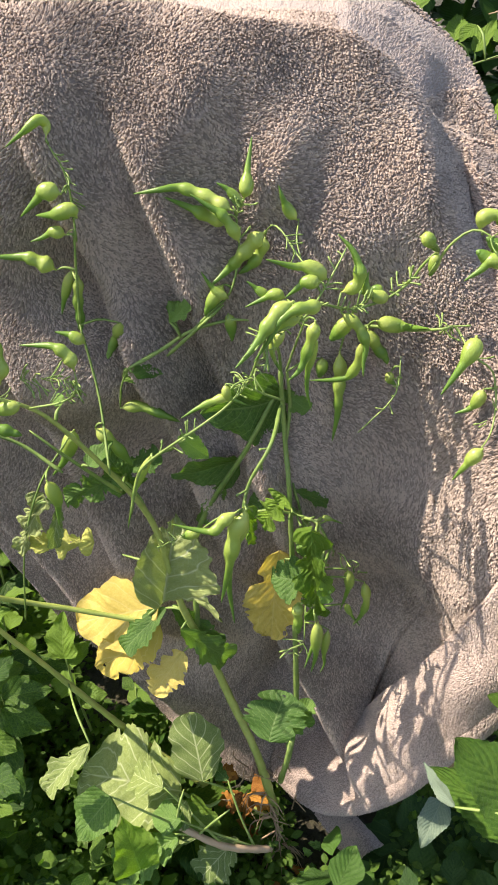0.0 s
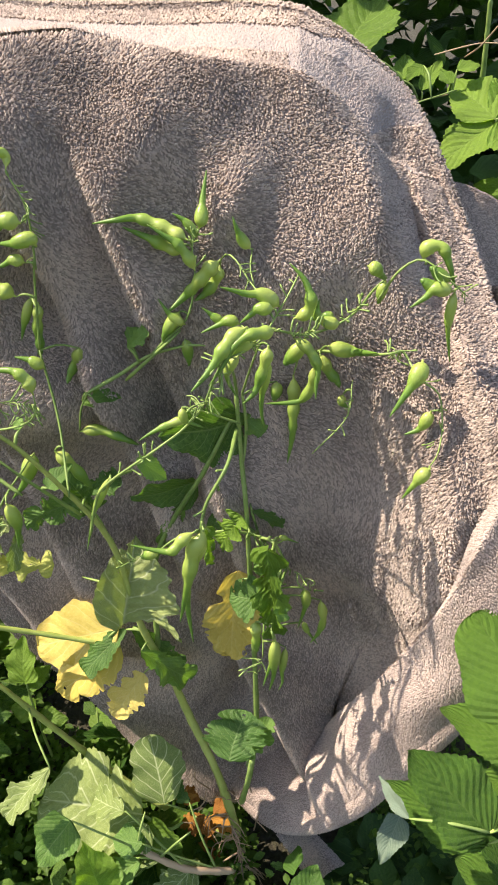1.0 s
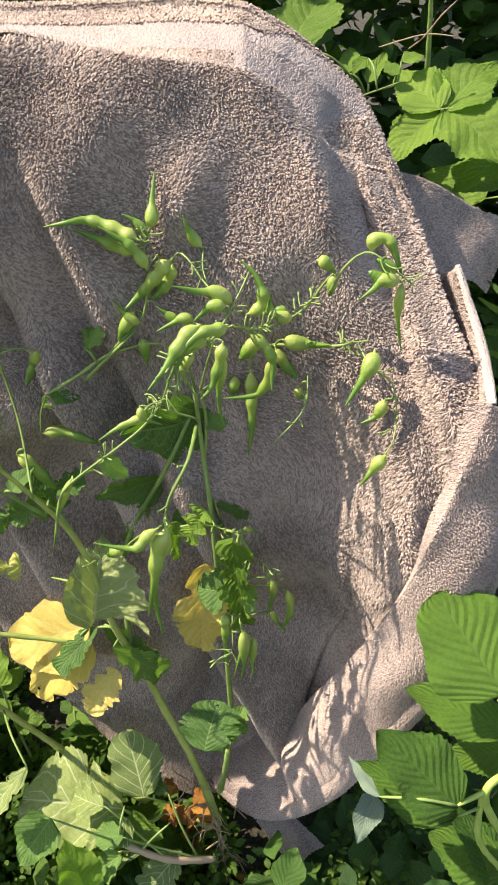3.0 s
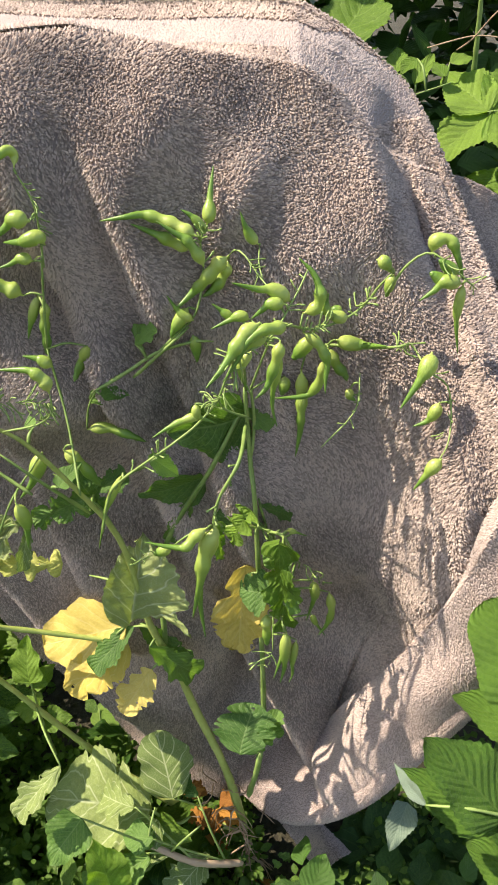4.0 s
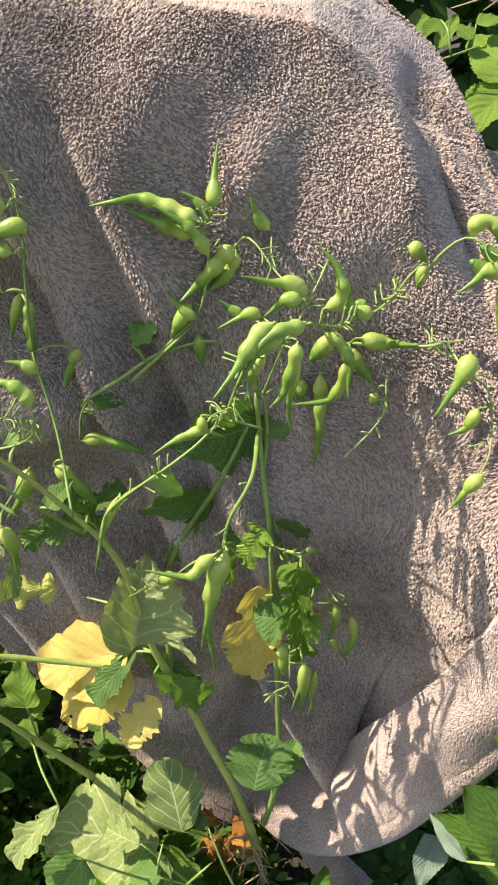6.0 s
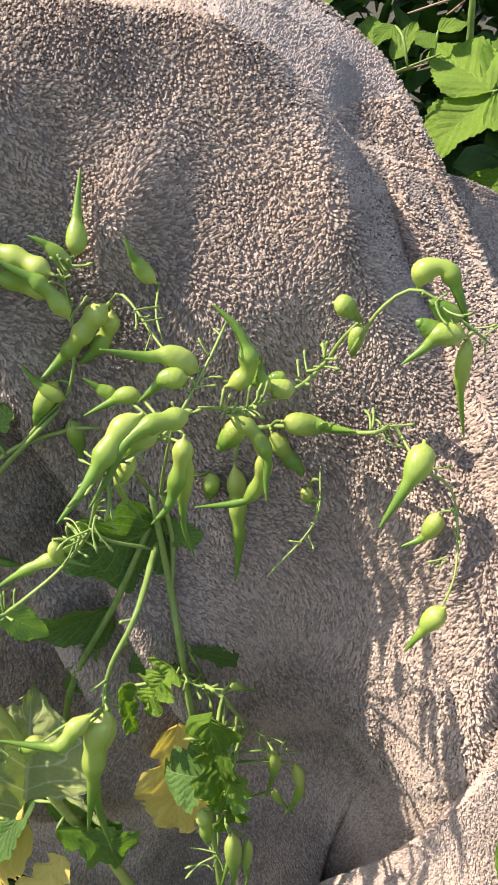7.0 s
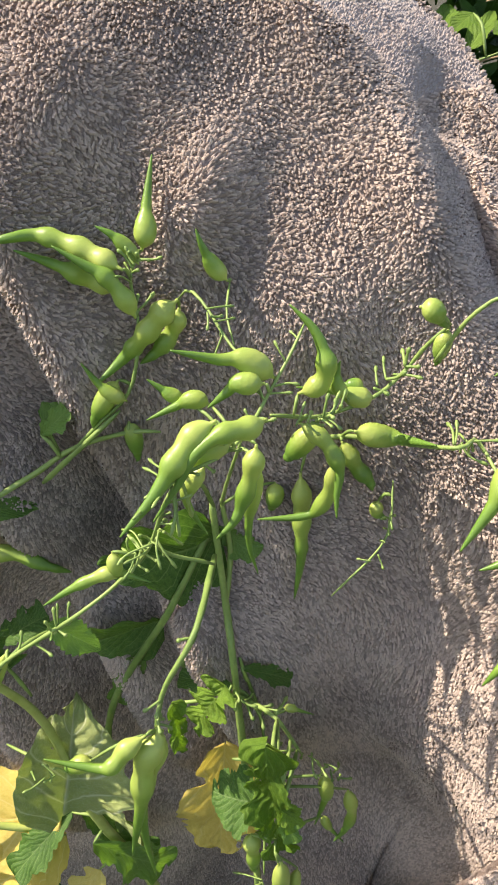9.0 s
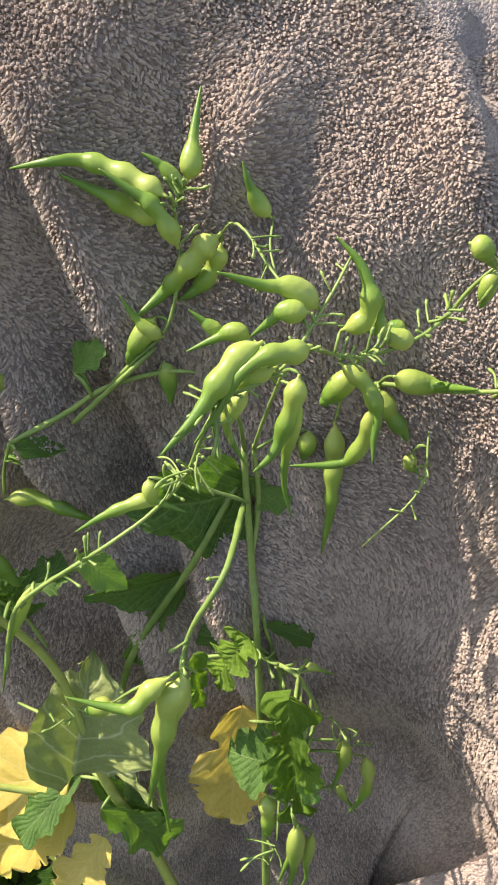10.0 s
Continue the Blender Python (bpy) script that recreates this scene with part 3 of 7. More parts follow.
# the cloth turns round the side, in shade, and ends in the selvage
sel_in = spline([(0.249, 0.600, 0.745), (0.250, 0.560, 0.724), (0.247, 0.520, 0.712), (0.240, 0.480, 0.704), (0.231, 0.446, 0.703)], 30)
sel_out = spline([(0.252, 0.605, 0.743), (0.257, 0.566, 0.722), (0.256, 0.526, 0.709), (0.249, 0.486, 0.700), (0.239, 0.452, 0.698)], 30)
sel_out = sel_in + 0.68 * (sel_out - sel_in)
side_grid = np.array([side_line * (1 - k) + spline(sel_in, 40) * k + np.array([0.014, 0.046, -0.038]) * math.sin(math.pi * k) ** 0.7 * np.linspace(1.0, 0.25, 40)[:, None] for k in np.linspace(0, 1, 24)])
side_panel = mesh_part("side_panel", side_grid.reshape(-1, 3), grid_faces(24, 40), WEAVE, towel, "shaded side of the towel behind the fold")
pile("side_nap", side_grid, 7000, toward_eye, "short looped terry pile", side_panel, seed=14)
edge = np.array([sel_in * (1 - k) + sel_out * k + np.array([0, -0.004, 0.003]) * math.sin(math.pi * k) for k in np.linspace(0, 1, 8)])
edge = np.concatenate([edge, edge[::-1] + np.array([0.002, 0.004, -0.003])])
selvage = mesh_part("selvage", edge.reshape(-1, 3), grid_faces(16, 30), BAND, towel, "pale short-napped selvage edge")
pile("selvage_nap", edge[:8], 7000, toward_eye, "short pale nap", selvage, length=0.0016, seed=12, thick=0.0008, material=BAND)


# ---- plant helpers ----
def stem(name, pts, r0, r1, parent, material=STEM, label="", sides=8, wave=0.0):
    pts = np.asarray(pts, float)
    n = max(6, int(np.linalg.norm(np.diff(pts, axis=0), axis=1).sum() / 0.006))
    line = spline(pts, n)
    u = np.linspace(0, 1, n)
    if wave:
        line = line + wave * np.stack([np.sin(23 * u + pts[0, 0] * 90), np.cos(19 * u), np.sin(17 * u + 1)], -1) * np.sin(np.pi * u)[:, None]
    rad = r0 + (r1 - r0) * u
    rad = rad * (1 + 0.07 * np.sin(37 * u + 50 * pts[0, 0]))
    rad[0] *= 0.6
    rad[-1] *= 0.5
    v, f = rings(line, rad, sides, wob=0.05)
    return mesh_part(name, v, f, material, parent, label)


POD_COUNT = [0]


def pod(pts, r, beads, parent, body=0.62, label="", material=None):
    """A swollen seed pod from its stalk to the tip of its beak, with a bulge for each seed."""
    POD_COUNT[0] += 1
    k = POD_COUNT[0]
    n = 44
    line = spline(pts, n)
    u = np.linspace(0, 1, n)
    s = np.clip((u - 0.05) / (body - 0.05), 0, 1)
    oval = np.sqrt(np.clip(1 - np.where(s < 0.38, 1 - s / 0.38, (s - 0.38) / 0.62) ** 2, 0, 1))
    if beads <= 1:
        swell = oval
    else:
        ph = 0.5 + 0.12 * math.sin(3.7 * k)
        swell = oval ** 0.55 * (0.86 + 0.14 * np.cos(2 * np.pi * (s ** 0.95 * beads - ph))) * (1.04 - 0.16 * s + 0.05 * np.sin(7 * s + k))
    beak = 0.42 * np.clip(1 - (u - body) / (1 - body), 0, 1) ** 0.8 + 0.05
    shape = np.maximum(swell, beak * sstep(body - 0.25, body - 0.02, u))
    shape = np.maximum(shape, 0.13 * (u < 0.1))
    shape = np.maximum(shape, 0.05)
    shape = np.convolve(np.pad(shape, 1, mode="edge"), [0.2, 0.6, 0.2], "valid")
    v, f = rings(line, 0.9 * r * shape, 18, flat=0.92, wob=0.015)
    uv = [(j / 18.0, u[i]) for i in range(n) for j in range(18)]
    o = mesh_part("pod", v, f, material or POD, parent, label, uv)
    return o


def pedicels(pts, parent, count, length, seed, r0=0.0006):
    """Short empty flower stalks with a small knob at the end, along a raceme."""
    rng = np.random.default_rng(seed)
    line = spline(pts, 60)
    for i in range(count):
        q = rng.uniform(0.05, 0.98)
        c = line[int(q * 59)]
        t = line[min(59, int(q * 59) + 1)] - line[max(0, int(q * 59) - 1)]
        t /= np.linalg.norm(t) + 1e-9
        d = rng.normal(0, 1, 3)
        d -= t * d.dot(t)
        d /= np.linalg.norm(d) + 1e-9
        d = d * 0.9 + t * 0.55
        ln = length * rng.uniform(0.55, 1.3)
        bend = rng.normal(0, 0.07, 3) * ln
        r = r0 * rng.uniform(0.8, 1.15)
        p = np.array([c, c + d * ln * 0.55 + bend, c + d * ln])
        n = 8
        rad = np.full(n, r)
        rad[-1], rad[-2] = r * 0.9, r * 1.7
        v, f = rings(spline(p, n), rad, 6)
        mesh_part("flower_stalk", v, f, STEM, parent)


def leaf_grid(kind, ns, nt, seed):
    """A leaf of length 1 along y, facing z: points, faces and uv."""
    rng = np.random.default_rng(seed)
    s = np.linspace(0, 1, ns)
    q = np.linspace(-1, 1, nt)
    ph = rng.uniform(0, 6.28, 8)
    if kind == "raspberry":
        w = 0.33 * np.sin(np.pi * s ** 0.66) ** 0.68 * (1 - 0.12 * s)
        teeth = 0.024 * ((s * 15) % 1.0) + 0.016 * ((s * 31) % 1.0)
        fold, wave, droop, pleat = 0.16, 0.026, 0.14, 0.009
    elif kind == "broad":
        w = 0.47 * np.sqrt(np.clip(np.sin(np.pi * (0.05 + 0.95 * s ** 0.85)), 0, 1)) * (1 - 0.10 * s)
        teeth = 0.020 * ((s * 19) % 1.0)
        fold, wave, droop, pleat = 0.08, 0.020, 0.12, 0.006
    elif kind == "radish":
        w = 0.30 * (0.25 + 0.9 * s ** 1.1) * np.sqrt(np.clip(1 - s ** 5, 0, 1)) * (1 + 0.20 * np.sin(17 * s + ph[0]))
        teeth = 0.05 * np.abs(np.sin(26 * s + ph[1])) + 0.02 * rng.random(ns)
        fold, wave, droop, pleat = 0.14, 0.032, 0.16, 0.005
    elif kind == "round":
        w = 0.44 * np.sqrt(np.clip(np.sin(np.pi * (0.04 + 0.96 * s)), 0, 1))
        teeth = 0.02 * np.sin(24 * s + ph[0]) + 0.012 * np.sin(47 * s + ph[1]) + 0.012 * rng.random(ns)
        fold, wave, droop, pleat = 0.08, 0.032, 0.12, 0.004
    elif kind == "heart":
        w = 0.40 * np.sin(np.pi * np.clip(0.10 + 0.90 * s, 0, 1) ** 0.62) ** 0.8
        teeth = 0.03 * ((s * 10) % 1.0)
        fold, wave, droop, pleat = 0.22, 0.045, 0.20, 0.002
    elif kind == "torn":
        w = 0.46 * np.sin(np.pi * np.clip(0.05 + 0.95 * s, 0, 1) ** 0.62) ** 0.8
        teeth = 0.02 * np.abs(np.sin(31 * s + ph[1])) + 0.02 * rng.random(ns)
        fold, wave, droop, pleat = 0.48, 0.05, 0.06, 0.008
    elif kind == "ragged":
        w = 0.44 * np.sqrt(np.clip(np.sin(np.pi * (0.04 + 0.96 * s)), 0, 1))
        teeth = 0.03 * ((s * 13) % 1.0) + 0.02 * rng.random(ns)
        fold, wave, droop, pleat = 0.12, 0.035, 0.12, 0.004
    elif kind == "lobed":
        w = 0.12 + 0.24 * np.abs(np.sin(2.6 * np.pi * s ** 0.8 + 0.5)) ** 0.9 * np.sqrt(np.clip(1 - s ** 4, 0, 1))
        teeth = 0.05 * ((s * 17) % 1.0)
        fold, wave, droop, pleat = 0.10, 0.07, 0.10, 0.012
    elif kind == "toothed":
        w = 0.34 * np.sin(np.pi * np.clip(0.03 + 0.97 * s, 0, 1) ** 0.75) ** 0.8
        teeth = 0.075 * (1 - (s * 9) % 1.0)
        fold, wave, droop, pleat = 0.12, 0.015, 0.12, 0.004
    elif kind == "blade":
        w = 0.035 * np.sin(np.pi * (0.15 + 0.85 * s)) ** 0.6
        teeth = 0 * s
        fold, wave, droop, pleat = 0.02, 0.0, 0.35, 0.0
    else:
        w = 0.27 * np.sin(np.pi * s ** 0.85) ** 0.9
        teeth = 0.02 * ((s * 9) % 1.0)
        fold, wave, droop, pleat = 0.14, 0.02, 0.15, 0.003
    w = np.maximum(w + teeth * np.sin(np.pi * s), 0.004)
    w[0], w[-1] = 0.012, 0.004
    verts, uvs = [], []
    lean = rng.normal(0, 0.04)
    # bites out of the margin, each side its own
    bite = np.ones((2, ns))
    depth = {"torn": (0.06, 0.26), "ragged": (0.26, 0.30), "lobed": (0.40, 0.45)}.get(kind, (0.0, 0.0))
    for k in range(2):
        for c in rng.uniform(0.12, 0.95, 7 if depth[k] else 0):
            d = (s - c) / rng.uniform(0.012, 0.05)
            bite[k] *= 1 - depth[k] * rng.uniform(0.4, 1.1) * np.exp(-np.abs(d) ** 3)
    for i in range(ns):
        for j in range(nt):
            a = q[j]
            side = 1 + 0.10 * math.sin(9 * s[i] + ph[2] * (1 if a > 0 else 2))
            side *= bite[0 if a < 0 else 1][i]
            x = a * w[i] * side + lean * s[i] ** 2
            y = s[i] + 0.10 * abs(a) * w[i]
            if kind == "torn":
                half = along((0, 0.1, 0.3, 0.55, 0.8, 1), (0.04, 0.22, 0.34, 0.32, 0.19, 0.004), s[i]) if a < 0 else along((0, 0.06, 0.15, 0.4, 0.7, 0.9, 1), (0.62, 0.60, 0.53, 0.54, 0.38, 0.17, 0.004), s[i])
                x = a * half * (1 + 0.5 * (bite[0 if a < 0 else 1][i] - 1) + 0.02 * math.sin(61 * s[i] + ph[5])) + lean * s[i] ** 2
                if a > 0:
                    y += (0.13 * math.sin(math.pi * a) + 0.02 * math.sin(27 * a)) * max(0.0, 1 - 4 * s[i])
            z = fold * abs(a) * min(w[i] + (0.2 if kind == "torn" and s[i] < 0.2 else 0.0), 0.46) * 1.2 - droop * (s[i] ** 2) * 0.8
            z += wave * abs(a) ** 1.5 * math.sin(16 * s[i] + ph[3] + (2.1 if a > 0 else 0.0)) + 0.5 * wave * math.sin(6 * s[i] + 3 * a + ph[4])
            z += pleat * math.sin(2 * math.pi * 10 * (s[i] - (0.375 if kind in ("raspberry", "broad") else 0.25) * abs(a)))
            verts.append((x, y, z))
            uvs.append((0.5 + 0.5 * a, s[i]))
    faces, pushed = [], set()
    spots = [(rng.uniform(0.25, 0.95), rng.uniform(-0.9, 0.9), rng.uniform(0.014, 0.034)) for _ in range(6)] if kind in ("radish", "round", "torn", "ragged", "lobed") and ns > 30 else []
    for hs, hq, hr in spots:
        i0, j0 = hs * (ns - 1), (hq + 1) / 2 * (nt - 1)
        c = np.array(verts[int(i0) * nt + int(j0)])
        for k, v in enumerate(verts):
            d = np.array(v) - c
            far = math.hypot(d[0], d[1])
            if far < hr:
                pushed.add(k)
                d = d / (far + 1e-6) * hr if far > 1e-6 else np.array([hr, 0, 0])
                verts[k] = (c[0] + d[0], c[1] + d[1], v[2])
    for i in range(ns - 1):
        for j in range(nt - 1):
            quad = (i * nt + j, i * nt + j + 1, (i + 1) * nt + j + 1, (i + 1) * nt + j)
            if not all(q0 in pushed for q0 in quad):
                faces.append(quad)
    return verts, faces, uvs


LEAF_MESHES = {}


def leaf_mesh(kind, material, variant=0, fine=True):
    key = (kind, material.name, variant, fine)
    if key not in LEAF_MESHES:
        v, f, uv = leaf_grid(kind, *((72, 21) if kind in ("torn", "ragged", "lobed", "toothed") else (48, 19) if fine else (15, 7)), 100 + 7 * variant)
        ob = mesh_part("leaf_form", v, f, material, None, "", uv)
        LEAF_MESHES[key] = ob.data
        bpy.data.objects.remove(ob)
    return LEAF_MESHES[key]


def leaf_pose(base, tip, width, normal, kind):
    base, tip = Vector(base), Vector(tip)
    y = tip - base
    length = y.length
    y.normalize()
    n = Vector(normal)
    n = (n - y * n.dot(y)).normalized()
    x = y.cross(n)
    full = {"raspberry": 0.64, "radish": 0.62, "round": 0.90, "heart": 0.78, "torn": 0.96, "broad": 0.94, "ragged": 0.90, "lobed": 0.76, "toothed": 0.74, "blade": 0.07}.get(kind, 0.52)
    k = width / (full * length)
    m = Matrix((x, y, n)).transposed().to_4x4()
    return Matrix.Translation(base) @ m @ Matrix.Diagonal((length * k, length, length * (0.5 + 0.5 * min(k, 1.4)), 1))


LEAF_COUNT = [0]


def leaf(kind, base, tip, width, parent, material, normal=(-0.12, -0.62, 0.75), name="leaf", label="", fine=True, variant=None):
    LEAF_COUNT[0] += 1
    ob = new(name, leaf_mesh(kind, material, LEAF_COUNT[0] % 5 if variant is None else variant, fine))
    ob.matrix_basis = leaf_pose(base, tip, width, normal, kind)
    if label:
        ob["label"] = label
    hang(ob, parent)
    return ob


# ---- radish plant ----
radish = thing("radish_plant", (0.03, 0.53, 0.0), "podded radish plant gone to seed, with yellowing lower leaves", "plant")
# main stems
stem("main_stem", [(0.039, 0.500, 0.022), (0.035, 0.530, 0.047), (0.009, 0.527, 0.188), (-0.020, 0.545, 0.265), (-0.041, 0.545, 0.335), (-0.063, 0.540, 0.404), (-0.081, 0.530, 0.515), (-0.108, 0.500, 0.598), (-0.137, 0.458, 0.680), (-0.166, 0.435, 0.712), (-0.207, 0.420, 0.742)], 0.0057, 0.0010, radish, STALK, wave=0.0012)
stem("branch", [(-0.051, 0.548, 0.360), (-0.049, 0.560, 0.480), (-0.001, 0.541, 0.597), (0.025, 0.550, 0.651)], 0.0030, 0.0018, radish, STEM)
stem("branch", [(0.035, 0.520, 0.147), (0.043, 0.500, 0.242), (0.049, 0.530, 0.293), (0.035, 0.524, 0.543), (0.030, 0.539, 0.600), (0.024, 0.540, 0.672)], 0.0034, 0.0019, radish, STEM)
stem("branch", [(0.030, 0.539, 0.600), (0.033, 0.545, 0.634), (0.029, 0.540, 0.673)], 0.0018, 0.0013, radish, STEM)
stem("branch", [(0.025, 0.540, 0.669), (0.021, 0.505, 0.707), (0.015, 0.470, 0.737)], 0.0013, 0.0008, radish, STEM)
stem("branch", [(0.029, 0.540, 0.670), (0.033, 0.520, 0.700), (0.039, 0.500, 0.734)], 0.0010, 0.0007, radish, STEM)
stem("side_stem", [(-0.205, 0.520, 0.593), (-0.222, 0.510, 0.554), (-0.236, 0.500, 0.508), (-0.232, 0.490, 0.451), (-0.199, 0.523, 0.339), (-0.128, 0.570, 0.154), (-0.050, 0.550, 0.092), (0.033, 0.530, 0.047)], 0.0010, 0.0054, radish, STALK)
stem("side_stem", [(-0.278, 0.500, 0.476), (-0.217, 0.530, 0.427), (-0.173, 0.540, 0.406), (-0.104, 0.545, 0.383)], 0.0028, 0.0027, radish, STALK)
stem("side_stem", [(-0.076, 0.455, 0.173), (-0.027, 0.455, 0.132), (0.025, 0.470, 0.097)], 0.0034, 0.0043, radish, PALE_STEM, "pinkish leaf stalk")
stem("branch", [(-0.131, 0.560, 0.699), (-0.127, 0.555, 0.751), (-0.123, 0.546, 0.780)], 0.0011, 0.0008, radish, STEM)
stem("branch", [(-0.107, 0.490, 0.606), (-0.119, 0.540, 0.648), (-0.130, 0.555, 0.702)], 0.0011, 0.0010, radish, STEM)
stem("branch", [(-0.123, 0.550, 0.770), (-0.124, 0.549, 0.814), (-0.133, 0.547, 0.838)], 0.0008, 0.0006, radish, STEM)
stem("branch", [(-0.065, 0.560, 0.672), (-0.033, 0.548, 0.708), (-0.019, 0.550, 0.721)], 0.0017, 0.0012, radish, STEM)
stem("branch", [(-0.146, 0.500, 0.601), (-0.181, 0.510, 0.623), (-0.218, 0.500, 0.645)], 0.0017, 0.0012, radish, STEM)
stem("branch", [(-0.106, 0.520, 0.565), (-0.142, 0.500, 0.617), (-0.166, 0.500, 0.641)], 0.0018, 0.0010, radish, STEM)
stem("branch", [(-0.214, 0.530, 0.402), (-0.196, 0.520, 0.504), (-0.173, 0.520, 0.572), (-0.147, 0.530, 0.611)], 0.0008, 0.0010, radish, STEM)
stem("branch", [(-0.094, 0.545, 0.669), (-0.067, 0.560, 0.679), (-0.045, 0.556, 0.696), (-0.016, 0.552, 0.707), (-0.000, 0.550, 0.708)], 0.0018, 0.0011, radish, STEM)
stem("branch", [(-0.045, 0.556, 0.695), (-0.030, 0.549, 0.714), (-0.015, 0.553, 0.728), (-0.009, 0.555, 0.747), (-0.007, 0.556, 0.768)], 0.0011, 0.0009, radish, STEM)
stem("branch", [(-0.007, 0.556, 0.768), (-0.009, 0.556, 0.787), (-0.005, 0.562, 0.796)], 0.0008, 0.0007, radish, STEM)
stem("branch", [(0.012, 0.555, 0.776), (0.017, 0.551, 0.782), (0.024, 0.540, 0.780), (0.034, 0.525, 0.769), (0.042, 0.510, 0.765)], 0.0007, 0.0007, radish, STEM)
stem("branch", [(0.036, 0.568, 0.779), (0.034, 0.550, 0.771), (0.037, 0.535, 0.762)], 0.0006, 0.0006, radish, STEM)
pedicels([(-0.007, 0.553, 0.769), (-0.008, 0.553, 0.787), (-0.004, 0.553, 0.798)], radish, 12, 0.0092, 41, 0.0006)
pedicels([(0.024, 0.530, 0.783), (0.034, 0.530, 0.767)], radish, 6, 0.0095, 42, 0.0005)
# middle raceme
stem("branch", [(-0.091, 0.475, 0.580), (-0.084, 0.472, 0.613), (-0.074, 0.470, 0.633), (-0.034, 0.464, 0.669), (-0.015, 0.472, 0.681), (-0.001, 0.470, 0.701), (0.007, 0.465, 0.726), (0.015, 0.470, 0.737), (0.028, 0.475, 0.741), (0.040, 0.485, 0.746), (0.052, 0.505, 0.756), (0.061, 0.515, 0.768), (0.067, 0.525, 0.776)], 0.0011, 0.0007, radish, STEM)
pedicels([(-0.074, 0.470, 0.633), (-0.034, 0.464, 0.669), (-0.015, 0.472, 0.681), (-0.001, 0.470, 0.701), (0.007, 0.465, 0.726), (0.015, 0.470, 0.737), (0.028, 0.475, 0.741), (0.040, 0.485, 0.746), (0.052, 0.505, 0.756), (0.061, 0.515, 0.768), (0.067, 0.525, 0.776)], radish, 38, 0.0088, 11, 0.00055)
stem("branch", [(0.025, 0.530, 0.644), (0.016, 0.475, 0.646), (0.001, 0.467, 0.619), (-0.003, 0.464, 0.604), (-0.005, 0.460, 0.595)], 0.0019, 0.0012, radish, STEM)
stem("branch", [(0.007, 0.470, 0.723), (0.002, 0.480, 0.692), (0.026, 0.490, 0.673)], 0.0007, 0.0010, radish, STEM)
pedicels([(0.016, 0.475, 0.646), (0.001, 0.467, 0.619), (-0.005, 0.460, 0.595)], radish, 9, 0.0077, 12, 0.0007)
pedicels([(0.008, 0.465, 0.723), (-0.000, 0.465, 0.705), (-0.007, 0.465, 0.702)], radish, 16, 0.0132, 13, 0.0005)
pedicels([(0.015, 0.468, 0.739), (0.009, 0.468, 0.734)], radish, 9, 0.0195, 14, 0.0006)
pedicels([(0.061, 0.505, 0.737), (0.072, 0.505, 0.740), (0.082, 0.505, 0.744)], radish, 16, 0.0091, 15, 0.0006)
stem("pod_stalk", [(-0.009, 0.556, 0.787), (-0.010, 0.551, 0.792), (-0.011, 0.548, 0.793)], 0.0010, 0.0008, pod([(-0.011, 0.548, 0.793), (-0.020, 0.553, 0.796), (-0.033, 0.558, 0.801), (-0.049, 0.561, 0.805), (-0.063, 0.556, 0.805), (-0.081, 0.560, 0.801)], 0.0067, 3, radish, 0.60), sides=6)
stem("pod_stalk", [(-0.007, 0.556, 0.770), (-0.007, 0.550, 0.772), (-0.007, 0.546, 0.771)], 0.0010, 0.0008, pod([(-0.007, 0.546, 0.771), (-0.011, 0.546, 0.780), (-0.019, 0.546, 0.791), (-0.028, 0.546, 0.797), (-0.040, 0.546, 0.805)], 0.0058, 2, radish, 0.60), sides=6)
stem("pod_stalk", [(-0.008, 0.556, 0.775), (-0.011, 0.560, 0.778), (-0.015, 0.563, 0.778)], 0.0010, 0.0008, pod([(-0.015, 0.563, 0.778), (-0.028, 0.563, 0.783), (-0.038, 0.561, 0.789), (-0.047, 0.561, 0.793), (-0.059, 0.556, 0.800)], 0.0061, 2, radish, 0.62), sides=6)
pod([(-0.005, 0.560, 0.791), (-0.010, 0.560, 0.799), (-0.016, 0.560, 0.805), (-0.023, 0.560, 0.809)], 0.0042, 1, radish, 0.70)
stem("pod_stalk", [(-0.005, 0.562, 0.796), (-0.005, 0.564, 0.796), (-0.004, 0.566, 0.795)], 0.0010, 0.0008, pod([(-0.004, 0.566, 0.795), (-0.002, 0.569, 0.803), (-0.001, 0.575, 0.814), (0.002, 0.586, 0.833)], 0.0059, 1, radish, 0.46), sides=6)
stem("pod_stalk", [(0.036, 0.568, 0.779), (0.036, 0.568, 0.780), (0.035, 0.566, 0.780)], 0.0010, 0.0008, pod([(0.035, 0.566, 0.780), (0.029, 0.568, 0.786), (0.024, 0.566, 0.796), (0.021, 0.566, 0.805)], 0.0050, 1, radish, 0.60), sides=6)
pod([(0.012, 0.555, 0.776), (0.004, 0.555, 0.769), (-0.005, 0.555, 0.758), (-0.015, 0.558, 0.746), (-0.029, 0.551, 0.735)], 0.0073, 3, radish, 0.68)
stem("pod_stalk", [(0.012, 0.555, 0.776), (0.012, 0.557, 0.775), (0.012, 0.562, 0.769)], 0.0010, 0.0008, pod([(0.012, 0.562, 0.769), (0.008, 0.562, 0.757), (0.001, 0.560, 0.748), (-0.008, 0.558, 0.742)], 0.0063, 2, radish, 0.80), sides=6)
pod([(-0.015, 0.550, 0.726), (-0.022, 0.550, 0.730), (-0.028, 0.550, 0.736), (-0.035, 0.550, 0.747)], 0.0045, 1, radish, 0.55)
